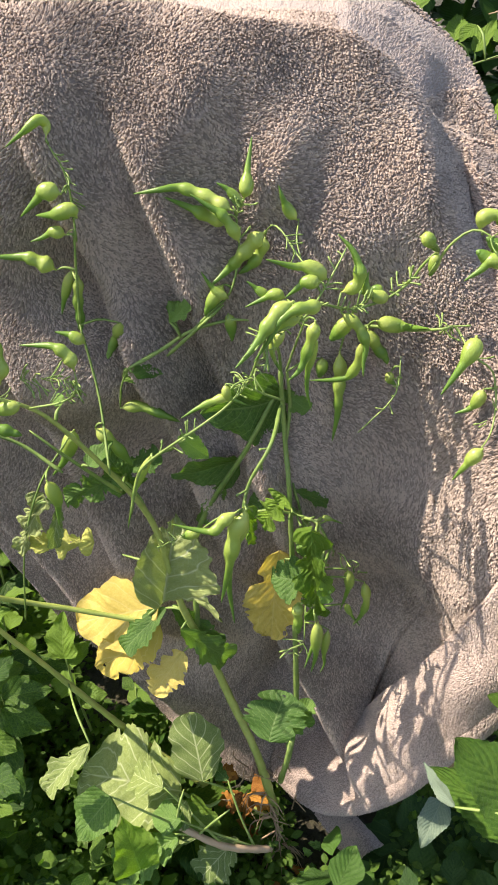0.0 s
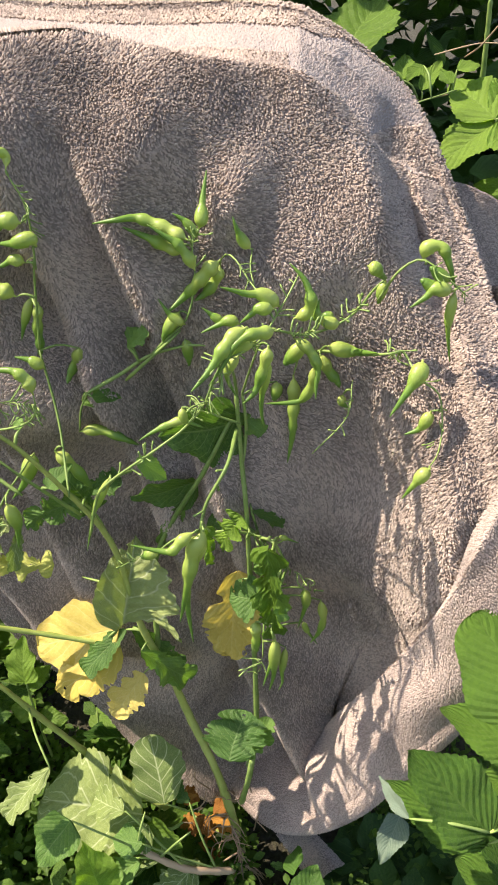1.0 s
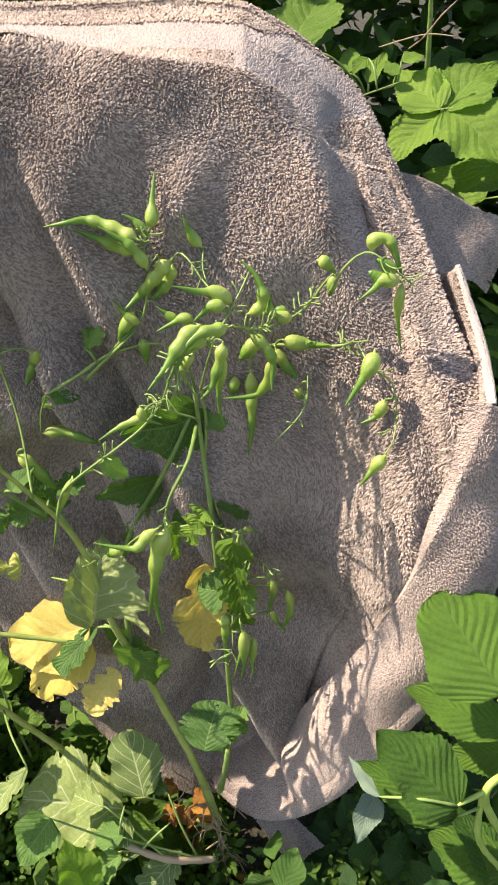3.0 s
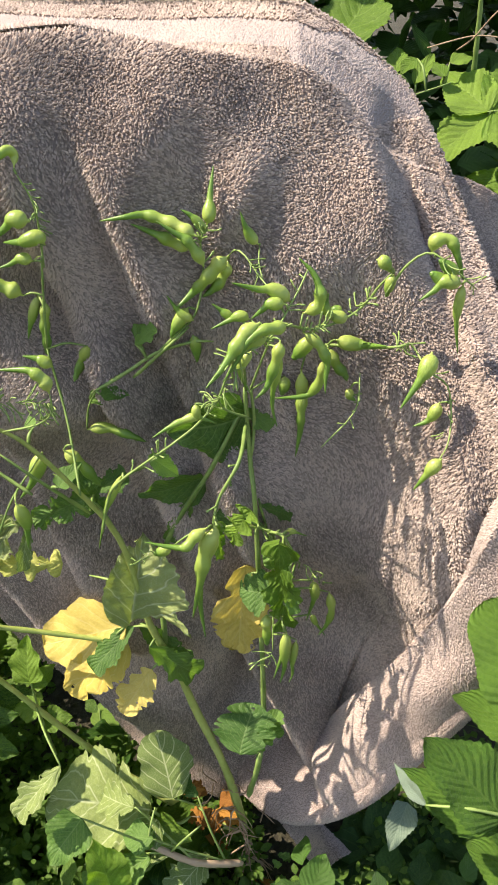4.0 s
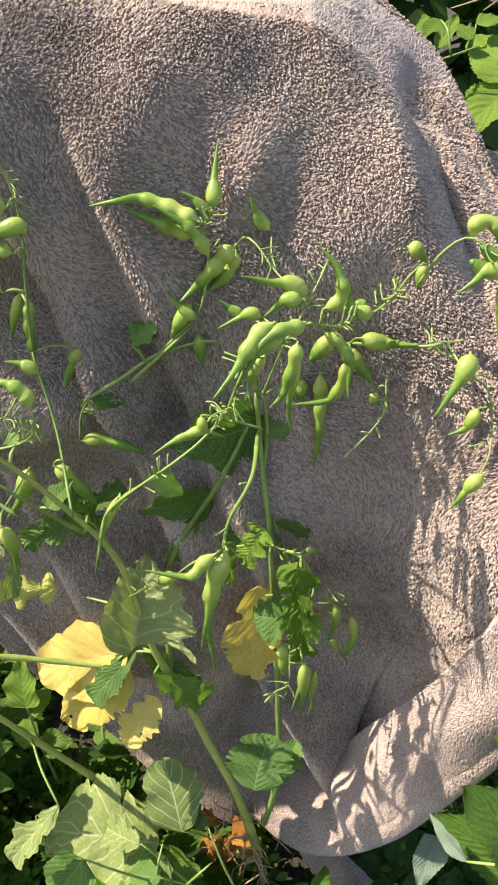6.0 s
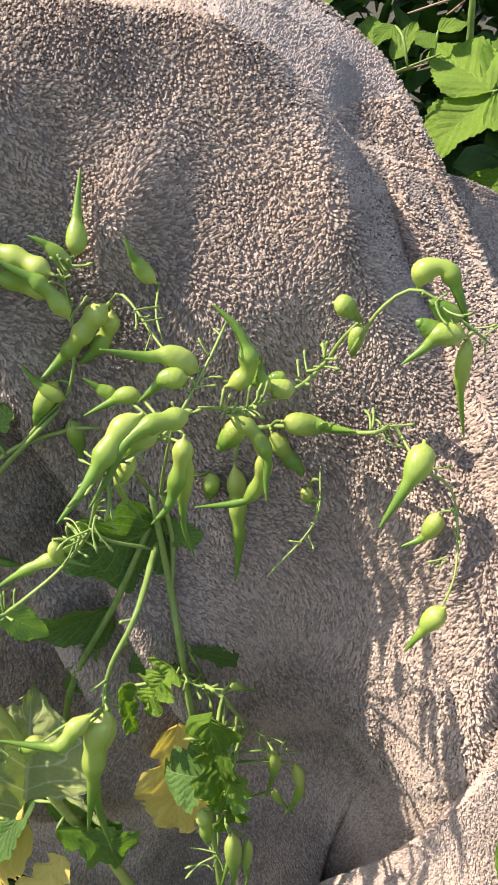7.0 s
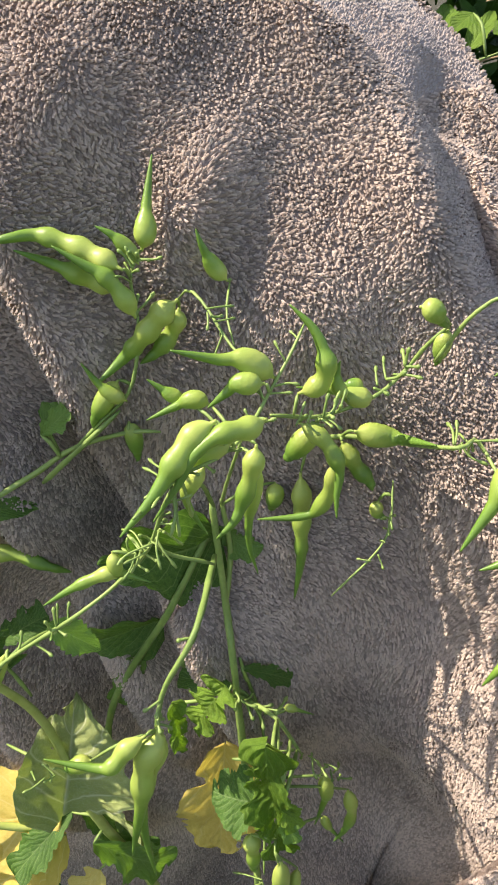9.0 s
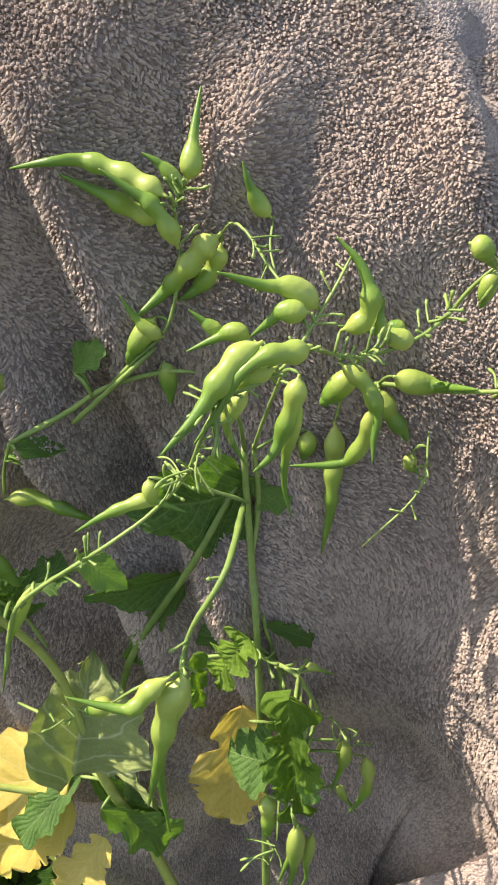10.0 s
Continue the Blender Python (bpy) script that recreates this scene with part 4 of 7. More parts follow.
stem("pod_stalk", [(-0.013, 0.554, 0.733), (-0.016, 0.554, 0.735), (-0.019, 0.555, 0.735)], 0.0010, 0.0008, pod([(-0.019, 0.555, 0.735), (-0.026, 0.551, 0.726), (-0.031, 0.549, 0.718), (-0.033, 0.549, 0.712)], 0.0059, 1, radish, 0.80), sides=6)
stem("pod_stalk", [(-0.016, 0.552, 0.707), (-0.016, 0.552, 0.710), (-0.016, 0.554, 0.712)], 0.0010, 0.0008, pod([(-0.016, 0.554, 0.712), (-0.014, 0.554, 0.702), (-0.013, 0.554, 0.691), (-0.014, 0.554, 0.688)], 0.0052, 1, radish, 0.80), sides=6)
pod([(0.054, 0.510, 0.758), (0.041, 0.508, 0.768), (0.030, 0.505, 0.770), (0.019, 0.502, 0.774), (0.011, 0.500, 0.777)], 0.0067, 1, radish, 0.48)
stem("pod_stalk", [(0.051, 0.503, 0.755), (0.050, 0.502, 0.759), (0.049, 0.502, 0.760)], 0.0010, 0.0008, pod([(0.049, 0.502, 0.760), (0.038, 0.502, 0.760), (0.033, 0.502, 0.756), (0.025, 0.502, 0.749)], 0.0056, 1, radish, 0.55), sides=6)
stem("pod_stalk", [(0.038, 0.504, 0.728), (0.032, 0.509, 0.738), (0.026, 0.520, 0.740)], 0.0010, 0.0008, pod([(0.026, 0.520, 0.740), (0.018, 0.520, 0.743), (0.009, 0.520, 0.739), (-0.003, 0.520, 0.733)], 0.0049, 1, radish, 0.50), sides=6)
stem("pod_stalk", [(0.037, 0.505, 0.725), (0.026, 0.512, 0.738), (0.014, 0.525, 0.740)], 0.0010, 0.0008, pod([(0.014, 0.525, 0.740), (0.008, 0.525, 0.743), (0.003, 0.525, 0.747), (-0.002, 0.525, 0.751)], 0.0039, 1, radish, 0.60), sides=6)
stem("pod_stalk", [(0.032, 0.479, 0.743), (0.031, 0.475, 0.754), (0.029, 0.475, 0.759)], 0.0010, 0.0008, pod([(0.029, 0.475, 0.759), (0.020, 0.473, 0.753), (0.012, 0.466, 0.745), (0.003, 0.458, 0.734), (-0.009, 0.450, 0.723)], 0.0071, 2, radish, 0.56), sides=6)
stem("pod_stalk", [(0.043, 0.490, 0.749), (0.046, 0.487, 0.752), (0.049, 0.485, 0.753)], 0.0010, 0.0008, pod([(0.049, 0.485, 0.753), (0.042, 0.479, 0.753), (0.030, 0.472, 0.754), (0.020, 0.467, 0.748), (0.013, 0.464, 0.736), (0.003, 0.460, 0.722)], 0.0061, 2, radish, 0.42), sides=6)
stem("pod_stalk", [(0.035, 0.480, 0.744), (0.035, 0.479, 0.746), (0.035, 0.478, 0.747)], 0.0010, 0.0008, pod([(0.035, 0.478, 0.747), (0.025, 0.478, 0.742), (0.018, 0.478, 0.737), (0.009, 0.478, 0.724)], 0.0048, 1, radish, 0.60), sides=6)
pod([(0.024, 0.474, 0.739), (0.016, 0.474, 0.726), (0.017, 0.474, 0.717), (0.024, 0.474, 0.703)], 0.0041, 1, radish, 0.50)
stem("pod_stalk", [(0.039, 0.500, 0.734), (0.042, 0.494, 0.738), (0.045, 0.490, 0.738)], 0.0010, 0.0008, pod([(0.045, 0.490, 0.738), (0.043, 0.488, 0.726), (0.039, 0.486, 0.712), (0.035, 0.483, 0.703), (0.027, 0.480, 0.696)], 0.0058, 2, radish, 0.70), sides=6)
stem("pod_stalk", [(0.038, 0.504, 0.728), (0.042, 0.498, 0.729), (0.046, 0.495, 0.726)], 0.0010, 0.0008, pod([(0.046, 0.495, 0.726), (0.042, 0.495, 0.697), (0.042, 0.495, 0.679), (0.046, 0.495, 0.662)], 0.0047, 1, radish, 0.50), sides=6)
stem("pod_stalk", [(0.063, 0.519, 0.734), (0.064, 0.520, 0.740), (0.065, 0.523, 0.743)], 0.0010, 0.0008, pod([(0.065, 0.523, 0.743), (0.074, 0.522, 0.748), (0.077, 0.522, 0.758), (0.072, 0.526, 0.772), (0.061, 0.530, 0.783)], 0.0063, 2, radish, 0.58), sides=6)
stem("pod_stalk", [(0.090, 0.531, 0.732), (0.089, 0.528, 0.736), (0.088, 0.527, 0.738)], 0.0010, 0.0008, pod([(0.088, 0.527, 0.738), (0.083, 0.527, 0.745), (0.083, 0.527, 0.753), (0.084, 0.527, 0.757)], 0.0039, 1, radish, 0.70), sides=6)
pod([(0.102, 0.531, 0.736), (0.094, 0.531, 0.736), (0.082, 0.531, 0.740), (0.065, 0.531, 0.742)], 0.0057, 1, radish, 0.45)
stem("pod_stalk", [(0.099, 0.531, 0.735), (0.098, 0.532, 0.738), (0.097, 0.535, 0.739)], 0.0010, 0.0008, pod([(0.097, 0.535, 0.739), (0.091, 0.535, 0.740), (0.087, 0.535, 0.740)], 0.0043, 1, radish, 0.90), sides=6)
stem("pod_stalk", [(0.090, 0.549, 0.703), (0.092, 0.540, 0.712), (0.094, 0.535, 0.715)], 0.0010, 0.0008, pod([(0.094, 0.535, 0.715), (0.103, 0.538, 0.711), (0.116, 0.537, 0.709), (0.128, 0.513, 0.720)], 0.0068, 1, radish, 0.50), sides=6)
stem("pod_stalk", [(0.077, 0.530, 0.727), (0.076, 0.532, 0.725), (0.076, 0.537, 0.717)], 0.0010, 0.0008, pod([(0.076, 0.537, 0.717), (0.067, 0.537, 0.705), (0.063, 0.537, 0.700), (0.062, 0.537, 0.697)], 0.0068, 1, radish, 0.90), sides=6)
stem("pod_stalk", [(0.070, 0.525, 0.731), (0.068, 0.524, 0.730), (0.066, 0.525, 0.727)], 0.0010, 0.0008, pod([(0.066, 0.525, 0.727), (0.078, 0.522, 0.718), (0.085, 0.518, 0.705), (0.084, 0.514, 0.692), (0.084, 0.510, 0.682)], 0.0056, 2, radish, 0.62), sides=6)
stem("pod_stalk", [(0.090, 0.549, 0.703), (0.090, 0.547, 0.704), (0.090, 0.545, 0.703)], 0.0010, 0.0008, pod([(0.090, 0.545, 0.703), (0.098, 0.545, 0.688), (0.105, 0.543, 0.680), (0.107, 0.541, 0.675)], 0.0061, 2, radish, 0.90), sides=6)
stem("pod_stalk", [(0.079, 0.547, 0.704), (0.081, 0.534, 0.708), (0.083, 0.525, 0.704)], 0.0010, 0.0008, pod([(0.083, 0.525, 0.704), (0.084, 0.528, 0.689), (0.078, 0.530, 0.673), (0.069, 0.530, 0.668), (0.047, 0.530, 0.667)], 0.0058, 2, radish, 0.66), sides=6)
stem("pod_stalk", [(0.074, 0.546, 0.704), (0.073, 0.548, 0.697), (0.070, 0.546, 0.684)], 0.0010, 0.0008, pod([(0.070, 0.546, 0.684), (0.071, 0.544, 0.667), (0.071, 0.540, 0.645), (0.071, 0.539, 0.629), (0.068, 0.537, 0.605)], 0.0065, 3, radish, 0.66), sides=6)
stem("pod_stalk", [(0.029, 0.540, 0.669), (0.043, 0.543, 0.677), (0.057, 0.548, 0.677)], 0.0010, 0.0008, pod([(0.057, 0.548, 0.677), (0.057, 0.546, 0.669), (0.055, 0.546, 0.660)], 0.0055, 1, radish, 0.90), sides=6)
stem("pod_stalk", [(0.116, 0.536, 0.675), (0.113, 0.538, 0.675), (0.110, 0.540, 0.669)], 0.0010, 0.0008, pod([(0.110, 0.540, 0.669), (0.110, 0.540, 0.662), (0.115, 0.538, 0.658)], 0.0042, 1, radish, 0.80), sides=6)
stem("pod_stalk", [(0.132, 0.530, 0.772), (0.124, 0.525, 0.781), (0.116, 0.525, 0.783)], 0.0010, 0.0008, pod([(0.116, 0.525, 0.783), (0.122, 0.525, 0.781), (0.127, 0.527, 0.775), (0.132, 0.530, 0.770)], 0.0057, 1, radish, 0.62), sides=6)
pod([(0.132, 0.532, 0.769), (0.130, 0.532, 0.761), (0.129, 0.532, 0.754), (0.128, 0.532, 0.751)], 0.0046, 1, radish, 0.85)
stem("branch", [(0.052, 0.510, 0.740), (0.077, 0.530, 0.727), (0.101, 0.531, 0.736), (0.116, 0.540, 0.744), (0.124, 0.535, 0.760), (0.132, 0.530, 0.772)], 0.0010, 0.0010, radish, STEM)
pedicels([(0.092, 0.530, 0.734), (0.107, 0.535, 0.743), (0.118, 0.540, 0.748)], radish, 8, 0.0108, 16, 0.0007)
pod([(-0.010, 0.468, 0.688), (-0.018, 0.467, 0.690), (-0.025, 0.466, 0.688), (-0.035, 0.464, 0.684), (-0.047, 0.462, 0.677)], 0.0039, 2, radish, 0.66)
stem("pod_stalk", [(-0.006, 0.471, 0.694), (-0.011, 0.468, 0.700), (-0.016, 0.468, 0.701)], 0.0010, 0.0008, pod([(-0.016, 0.468, 0.701), (-0.015, 0.467, 0.692), (-0.011, 0.467, 0.689), (-0.001, 0.466, 0.685)], 0.0038, 1, radish, 0.55), sides=6)
# racemes to the side
stem("branch", [(0.127, 0.530, 0.754), (0.138, 0.520, 0.781), (0.153, 0.516, 0.791), (0.171, 0.505, 0.780), (0.184, 0.500, 0.770)], 0.0011, 0.0006, radish, STEM)
pedicels([(0.150, 0.505, 0.795), (0.171, 0.505, 0.780), (0.189, 0.505, 0.768)], radish, 12, 0.0110, 17, 0.0005)
stem("pod_stalk", [(0.152, 0.516, 0.790), (0.153, 0.518, 0.790), (0.154, 0.520, 0.789)], 0.0010, 0.0008, pod([(0.154, 0.520, 0.789), (0.156, 0.518, 0.799), (0.165, 0.516, 0.800), (0.171, 0.513, 0.789), (0.177, 0.510, 0.773)], 0.0067, 2, radish, 0.60), sides=6)
pod([(0.172, 0.508, 0.778), (0.163, 0.508, 0.784), (0.156, 0.508, 0.789)], 0.0053, 1, radish, 0.90)
stem("pod_stalk", [(0.173, 0.504, 0.778), (0.170, 0.503, 0.776), (0.166, 0.505, 0.770)], 0.0010, 0.0008, pod([(0.166, 0.505, 0.770), (0.155, 0.505, 0.778), (0.150, 0.505, 0.781)], 0.0053, 1, radish, 0.90), sides=6)
stem("pod_stalk", [(0.177, 0.503, 0.775), (0.175, 0.502, 0.775), (0.174, 0.503, 0.773)], 0.0010, 0.0008, pod([(0.174, 0.503, 0.773), (0.161, 0.502, 0.775), (0.154, 0.501, 0.769), (0.144, 0.500, 0.762)], 0.0062, 1, radish, 0.55), sides=6)
stem("pod_stalk", [(0.177, 0.503, 0.775), (0.176, 0.504, 0.775), (0.176, 0.506, 0.773)], 0.0010, 0.0008, pod([(0.176, 0.506, 0.773), (0.175, 0.506, 0.753), (0.176, 0.506, 0.740), (0.181, 0.506, 0.716)], 0.0044, 1, radish, 0.55), sides=6)
stem("branch", [(0.070, 0.545, 0.704), (0.094, 0.548, 0.704), (0.118, 0.534, 0.708), (0.136, 0.506, 0.723), (0.150, 0.522, 0.716), (0.158, 0.500, 0.706), (0.174, 0.497, 0.694), (0.177, 0.486, 0.674), (0.172, 0.470, 0.659), (0.159, 0.450, 0.657)], 0.0014, 0.0005, radish, STEM)
pedicels([(0.132, 0.508, 0.723), (0.151, 0.521, 0.718)], radish, 10, 0.0120, 18, 0.0006)
pedicels([(0.163, 0.510, 0.701), (0.176, 0.495, 0.686), (0.172, 0.483, 0.654)], radish, 6, 0.0097, 19, 0.0005)
stem("pod_stalk", [(0.158, 0.500, 0.706), (0.159, 0.498, 0.716), (0.159, 0.500, 0.721)], 0.0010, 0.0008, pod([(0.159, 0.500, 0.721), (0.156, 0.493, 0.715), (0.149, 0.487, 0.705), (0.135, 0.480, 0.685)], 0.0078, 1, radish, 0.50), sides=6)
stem("pod_stalk", [(0.177, 0.492, 0.683), (0.174, 0.495, 0.681), (0.170, 0.496, 0.680)], 0.0010, 0.0008, pod([(0.170, 0.496, 0.680), (0.167, 0.496, 0.670), (0.162, 0.496, 0.663), (0.152, 0.496, 0.659)], 0.0057, 1, radish, 0.60), sides=6)
pod([(0.162, 0.450, 0.660), (0.156, 0.450, 0.652), (0.151, 0.449, 0.645), (0.144, 0.449, 0.633)], 0.0059, 1, radish, 0.55)
stem("branch", [(0.116, 0.537, 0.684), (0.111, 0.520, 0.660), (0.084, 0.510, 0.632)], 0.0006, 0.0006, radish, STEM)
pedicels([(0.110, 0.515, 0.697), (0.110, 0.515, 0.663), (0.100, 0.515, 0.644)], radish, 8, 0.0079, 20, 0.0005)
# low cluster
pod([(-0.004, 0.460, 0.599), (-0.004, 0.458, 0.591), (-0.011, 0.455, 0.578), (-0.014, 0.452, 0.554), (-0.022, 0.450, 0.509)], 0.0084, 2, radish, 0.55)
stem("pod_stalk", [(-0.005, 0.460, 0.595), (-0.004, 0.461, 0.595), (-0.002, 0.463, 0.592)], 0.0010, 0.0008, pod([(-0.002, 0.463, 0.592), (-0.007, 0.462, 0.572), (-0.014, 0.460, 0.553), (-0.016, 0.458, 0.521), (-0.012, 0.455, 0.480)], 0.0074, 2, radish, 0.50), sides=6)
stem("pod_stalk", [(-0.005, 0.460, 0.596), (-0.007, 0.457, 0.599), (-0.009, 0.455, 0.599)], 0.0010, 0.0008, pod([(-0.009, 0.455, 0.599), (-0.019, 0.451, 0.593), (-0.026, 0.447, 0.587), (-0.038, 0.448, 0.587), (-0.057, 0.450, 0.591)], 0.0060, 2, radish, 0.52), sides=6)
stem("pod_stalk", [(-0.005, 0.460, 0.595), (-0.021, 0.455, 0.594), (-0.037, 0.458, 0.578)], 0.0010, 0.0008, pod([(-0.037, 0.458, 0.578), (-0.045, 0.458, 0.574), (-0.051, 0.458, 0.571)], 0.0053, 1, radish, 0.90), sides=6)
pedicels([(-0.036, 0.455, 0.579), (-0.056, 0.455, 0.571), (-0.067, 0.455, 0.567)], radish, 8, 0.0120, 21, 0.0005)
stem("branch", [(0.033, 0.526, 0.550), (0.043, 0.525, 0.536), (0.057, 0.505, 0.544), (0.072, 0.503, 0.514)], 0.0017, 0.0010, radish, STEM)
stem("branch", [(0.050, 0.505, 0.526), (0.058, 0.505, 0.482), (0.054, 0.465, 0.481)], 0.0013, 0.0009, radish, STEM)
pedicels([(0.049, 0.505, 0.530), (0.059, 0.505, 0.497), (0.060, 0.505, 0.433)], radish, 26, 0.0120, 22, 0.0008)
pedicels([(0.031, 0.520, 0.559), (0.039, 0.520, 0.541), (0.063, 0.520, 0.527)], radish, 14, 0.0107, 23, 0.0008)
pedicels([(0.068, 0.503, 0.519), (0.086, 0.503, 0.504), (0.097, 0.503, 0.484)], radish, 12, 0.0109, 24, 0.0006)
stem("pod_stalk", [(0.057, 0.505, 0.490), (0.071, 0.501, 0.497), (0.085, 0.503, 0.494)], 0.0010, 0.0008, pod([(0.085, 0.503, 0.494), (0.088, 0.503, 0.477), (0.086, 0.503, 0.463), (0.082, 0.503, 0.444)], 0.0054, 1, radish, 0.50), sides=6)
stem("pod_stalk", [(0.058, 0.505, 0.482), (0.080, 0.500, 0.488), (0.101, 0.504, 0.478)], 0.0010, 0.0008, pod([(0.101, 0.504, 0.478), (0.105, 0.504, 0.454), (0.102, 0.504, 0.437), (0.095, 0.504, 0.423)], 0.0052, 2, radish, 0.75), sides=6)
stem("pod_stalk", [(0.050, 0.494, 0.449), (0.068, 0.495, 0.457), (0.087, 0.505, 0.450)], 0.0010, 0.0008, pod([(0.087, 0.505, 0.450), (0.091, 0.505, 0.439), (0.102, 0.505, 0.420)], 0.0034, 1, radish, 0.50), sides=6)
stem("pod_stalk", [(0.056, 0.507, 0.543), (0.058, 0.509, 0.546), (0.061, 0.512, 0.545)], 0.0010, 0.0008, pod([(0.061, 0.512, 0.545), (0.066, 0.512, 0.544), (0.079, 0.512, 0.538)], 0.0028, 1, radish, 0.50), sides=6)
stem("pod_stalk", [(0.054, 0.465, 0.481), (0.055, 0.464, 0.478), (0.056, 0.465, 0.470)], 0.0010, 0.0008, pod([(0.056, 0.465, 0.470), (0.058, 0.465, 0.455), (0.055, 0.465, 0.439), (0.049, 0.465, 0.411)], 0.0048, 1, radish, 0.50), sides=6)
stem("pod_stalk", [(0.054, 0.465, 0.481), (0.056, 0.464, 0.478), (0.058, 0.465, 0.471)], 0.0010, 0.0008, pod([(0.058, 0.465, 0.471), (0.058, 0.465, 0.439), (0.058, 0.465, 0.424), (0.055, 0.465, 0.405)], 0.0061, 1, radish, 0.60), sides=6)
stem("pod_stalk", [(0.049, 0.489, 0.443), (0.059, 0.477, 0.454), (0.068, 0.470, 0.455)], 0.0010, 0.0008, pod([(0.068, 0.470, 0.455), (0.066, 0.470, 0.426), (0.067, 0.470, 0.411), (0.064, 0.470, 0.399)], 0.0042, 1, radish, 0.60), sides=6)
stem("pod_stalk", [(0.055, 0.472, 0.481), (0.048, 0.472, 0.484), (0.041, 0.475, 0.482)], 0.0010, 0.0008, pod([(0.041, 0.475, 0.482), (0.042, 0.475, 0.465), (0.043, 0.475, 0.444)], 0.0061, 2, radish, 0.90), sides=6)
pedicels([(0.048, 0.475, 0.437), (0.044, 0.475, 0.411)], radish, 7, 0.0193, 25, 0.0006)
stem("branch", [(0.037, 0.529, 0.568), (0.051, 0.528, 0.499), (0.049, 0.480, 0.431)], 0.0012, 0.0008, radish, STEM)
stem("pod_stalk", [(-0.070, 0.469, 0.636), (-0.071, 0.472, 0.638), (-0.071, 0.475, 0.638)], 0.0010, 0.0008, pod([(-0.071, 0.475, 0.638), (-0.085, 0.475, 0.607), (-0.089, 0.475, 0.592), (-0.095, 0.475, 0.564)], 0.0037, 1, radish, 0.50), sides=6)
# far raceme
stem("pod_stalk", [(-0.133, 0.547, 0.838), (-0.134, 0.547, 0.841), (-0.134, 0.547, 0.842)], 0.0010, 0.0008, pod([(-0.134, 0.547, 0.842), (-0.134, 0.552, 0.849), (-0.138, 0.549, 0.853), (-0.147, 0.544, 0.847), (-0.161, 0.543, 0.837)], 0.0040, 1, radish, 0.70), sides=6)
stem("pod_stalk", [(-0.124, 0.549, 0.810), (-0.125, 0.543, 0.811), (-0.126, 0.536, 0.809)], 0.0010, 0.0008, pod([(-0.126, 0.536, 0.809), (-0.137, 0.536, 0.810), (-0.144, 0.536, 0.804), (-0.156, 0.536, 0.793)], 0.0072, 1, radish, 0.48), sides=6)
stem("pod_stalk", [(-0.123, 0.546, 0.788), (-0.122, 0.547, 0.788), (-0.120, 0.548, 0.788)], 0.0010, 0.0008, pod([(-0.120, 0.548, 0.788), (-0.124, 0.546, 0.794), (-0.136, 0.546, 0.791), (-0.151, 0.556, 0.787)], 0.0064, 1, radish, 0.60), sides=6)
stem("pod_stalk", [(-0.124, 0.547, 0.775), (-0.125, 0.546, 0.777), (-0.130, 0.550, 0.775)], 0.0010, 0.0008, pod([(-0.130, 0.550, 0.775), (-0.139, 0.550, 0.777), (-0.147, 0.550, 0.773), (-0.156, 0.550, 0.770)], 0.0051, 1, radish, 0.50), sides=6)
stem("pod_stalk", [(-0.127, 0.555, 0.746), (-0.135, 0.554, 0.749), (-0.142, 0.556, 0.746)], 0.0010, 0.0008, pod([(-0.142, 0.556, 0.746), (-0.151, 0.556, 0.751), (-0.163, 0.556, 0.756), (-0.174, 0.556, 0.756), (-0.191, 0.552, 0.758)], 0.0075, 2, radish, 0.50), sides=6)
stem("pod_stalk", [(-0.128, 0.556, 0.737), (-0.128, 0.559, 0.739), (-0.128, 0.564, 0.738)], 0.0010, 0.0008, pod([(-0.128, 0.564, 0.738), (-0.131, 0.564, 0.718), (-0.131, 0.564, 0.704), (-0.132, 0.564, 0.692)], 0.0054, 3, radish, 0.95), sides=6)
stem("pod_stalk", [(-0.128, 0.556, 0.737), (-0.131, 0.561, 0.741), (-0.134, 0.568, 0.741)], 0.0010, 0.0008, pod([(-0.134, 0.568, 0.741), (-0.139, 0.568, 0.727), (-0.143, 0.568, 0.715), (-0.146, 0.568, 0.704)], 0.0045, 1, radish, 0.70), sides=6)
pedicels([(-0.133, 0.547, 0.838), (-0.124, 0.550, 0.813), (-0.124, 0.548, 0.775)], radish, 18, 0.0088, 26, 0.0004)
stem("pod_stalk", [(-0.127, 0.551, 0.687), (-0.126, 0.546, 0.691), (-0.125, 0.543, 0.692)], 0.0010, 0.0008, pod([(-0.125, 0.543, 0.692), (-0.133, 0.543, 0.698), (-0.138, 0.543, 0.700), (-0.147, 0.543, 0.702)], 0.0055, 1, radish, 0.60), sides=6)
pod([(-0.108, 0.430, 0.733), (-0.111, 0.432, 0.742), (-0.119, 0.433, 0.748), (-0.128, 0.435, 0.748), (-0.141, 0.437, 0.747)], 0.0055, 2, radish, 0.50)
stem("branch", [(-0.145, 0.445, 0.696), (-0.121, 0.438, 0.705), (-0.109, 0.433, 0.717), (-0.108, 0.430, 0.733)], 0.0008, 0.0006, radish, STEM)
pedicels([(-0.147, 0.436, 0.723), (-0.128, 0.436, 0.724), (-0.108, 0.436, 0.722)], radish, 30, 0.0122, 27, 0.0004)
pedicels([(-0.136, 0.445, 0.698), (-0.115, 0.445, 0.707)], radish, 10, 0.0107, 28, 0.0004)
stem("pod_stalk", [(-0.131, 0.560, 0.699), (-0.116, 0.562, 0.703), (-0.099, 0.558, 0.702)], 0.0010, 0.0008, pod([(-0.099, 0.558, 0.702), (-0.105, 0.568, 0.685), (-0.111, 0.566, 0.673), (-0.113, 0.562, 0.668)], 0.0057, 2, radish, 0.90), sides=6)
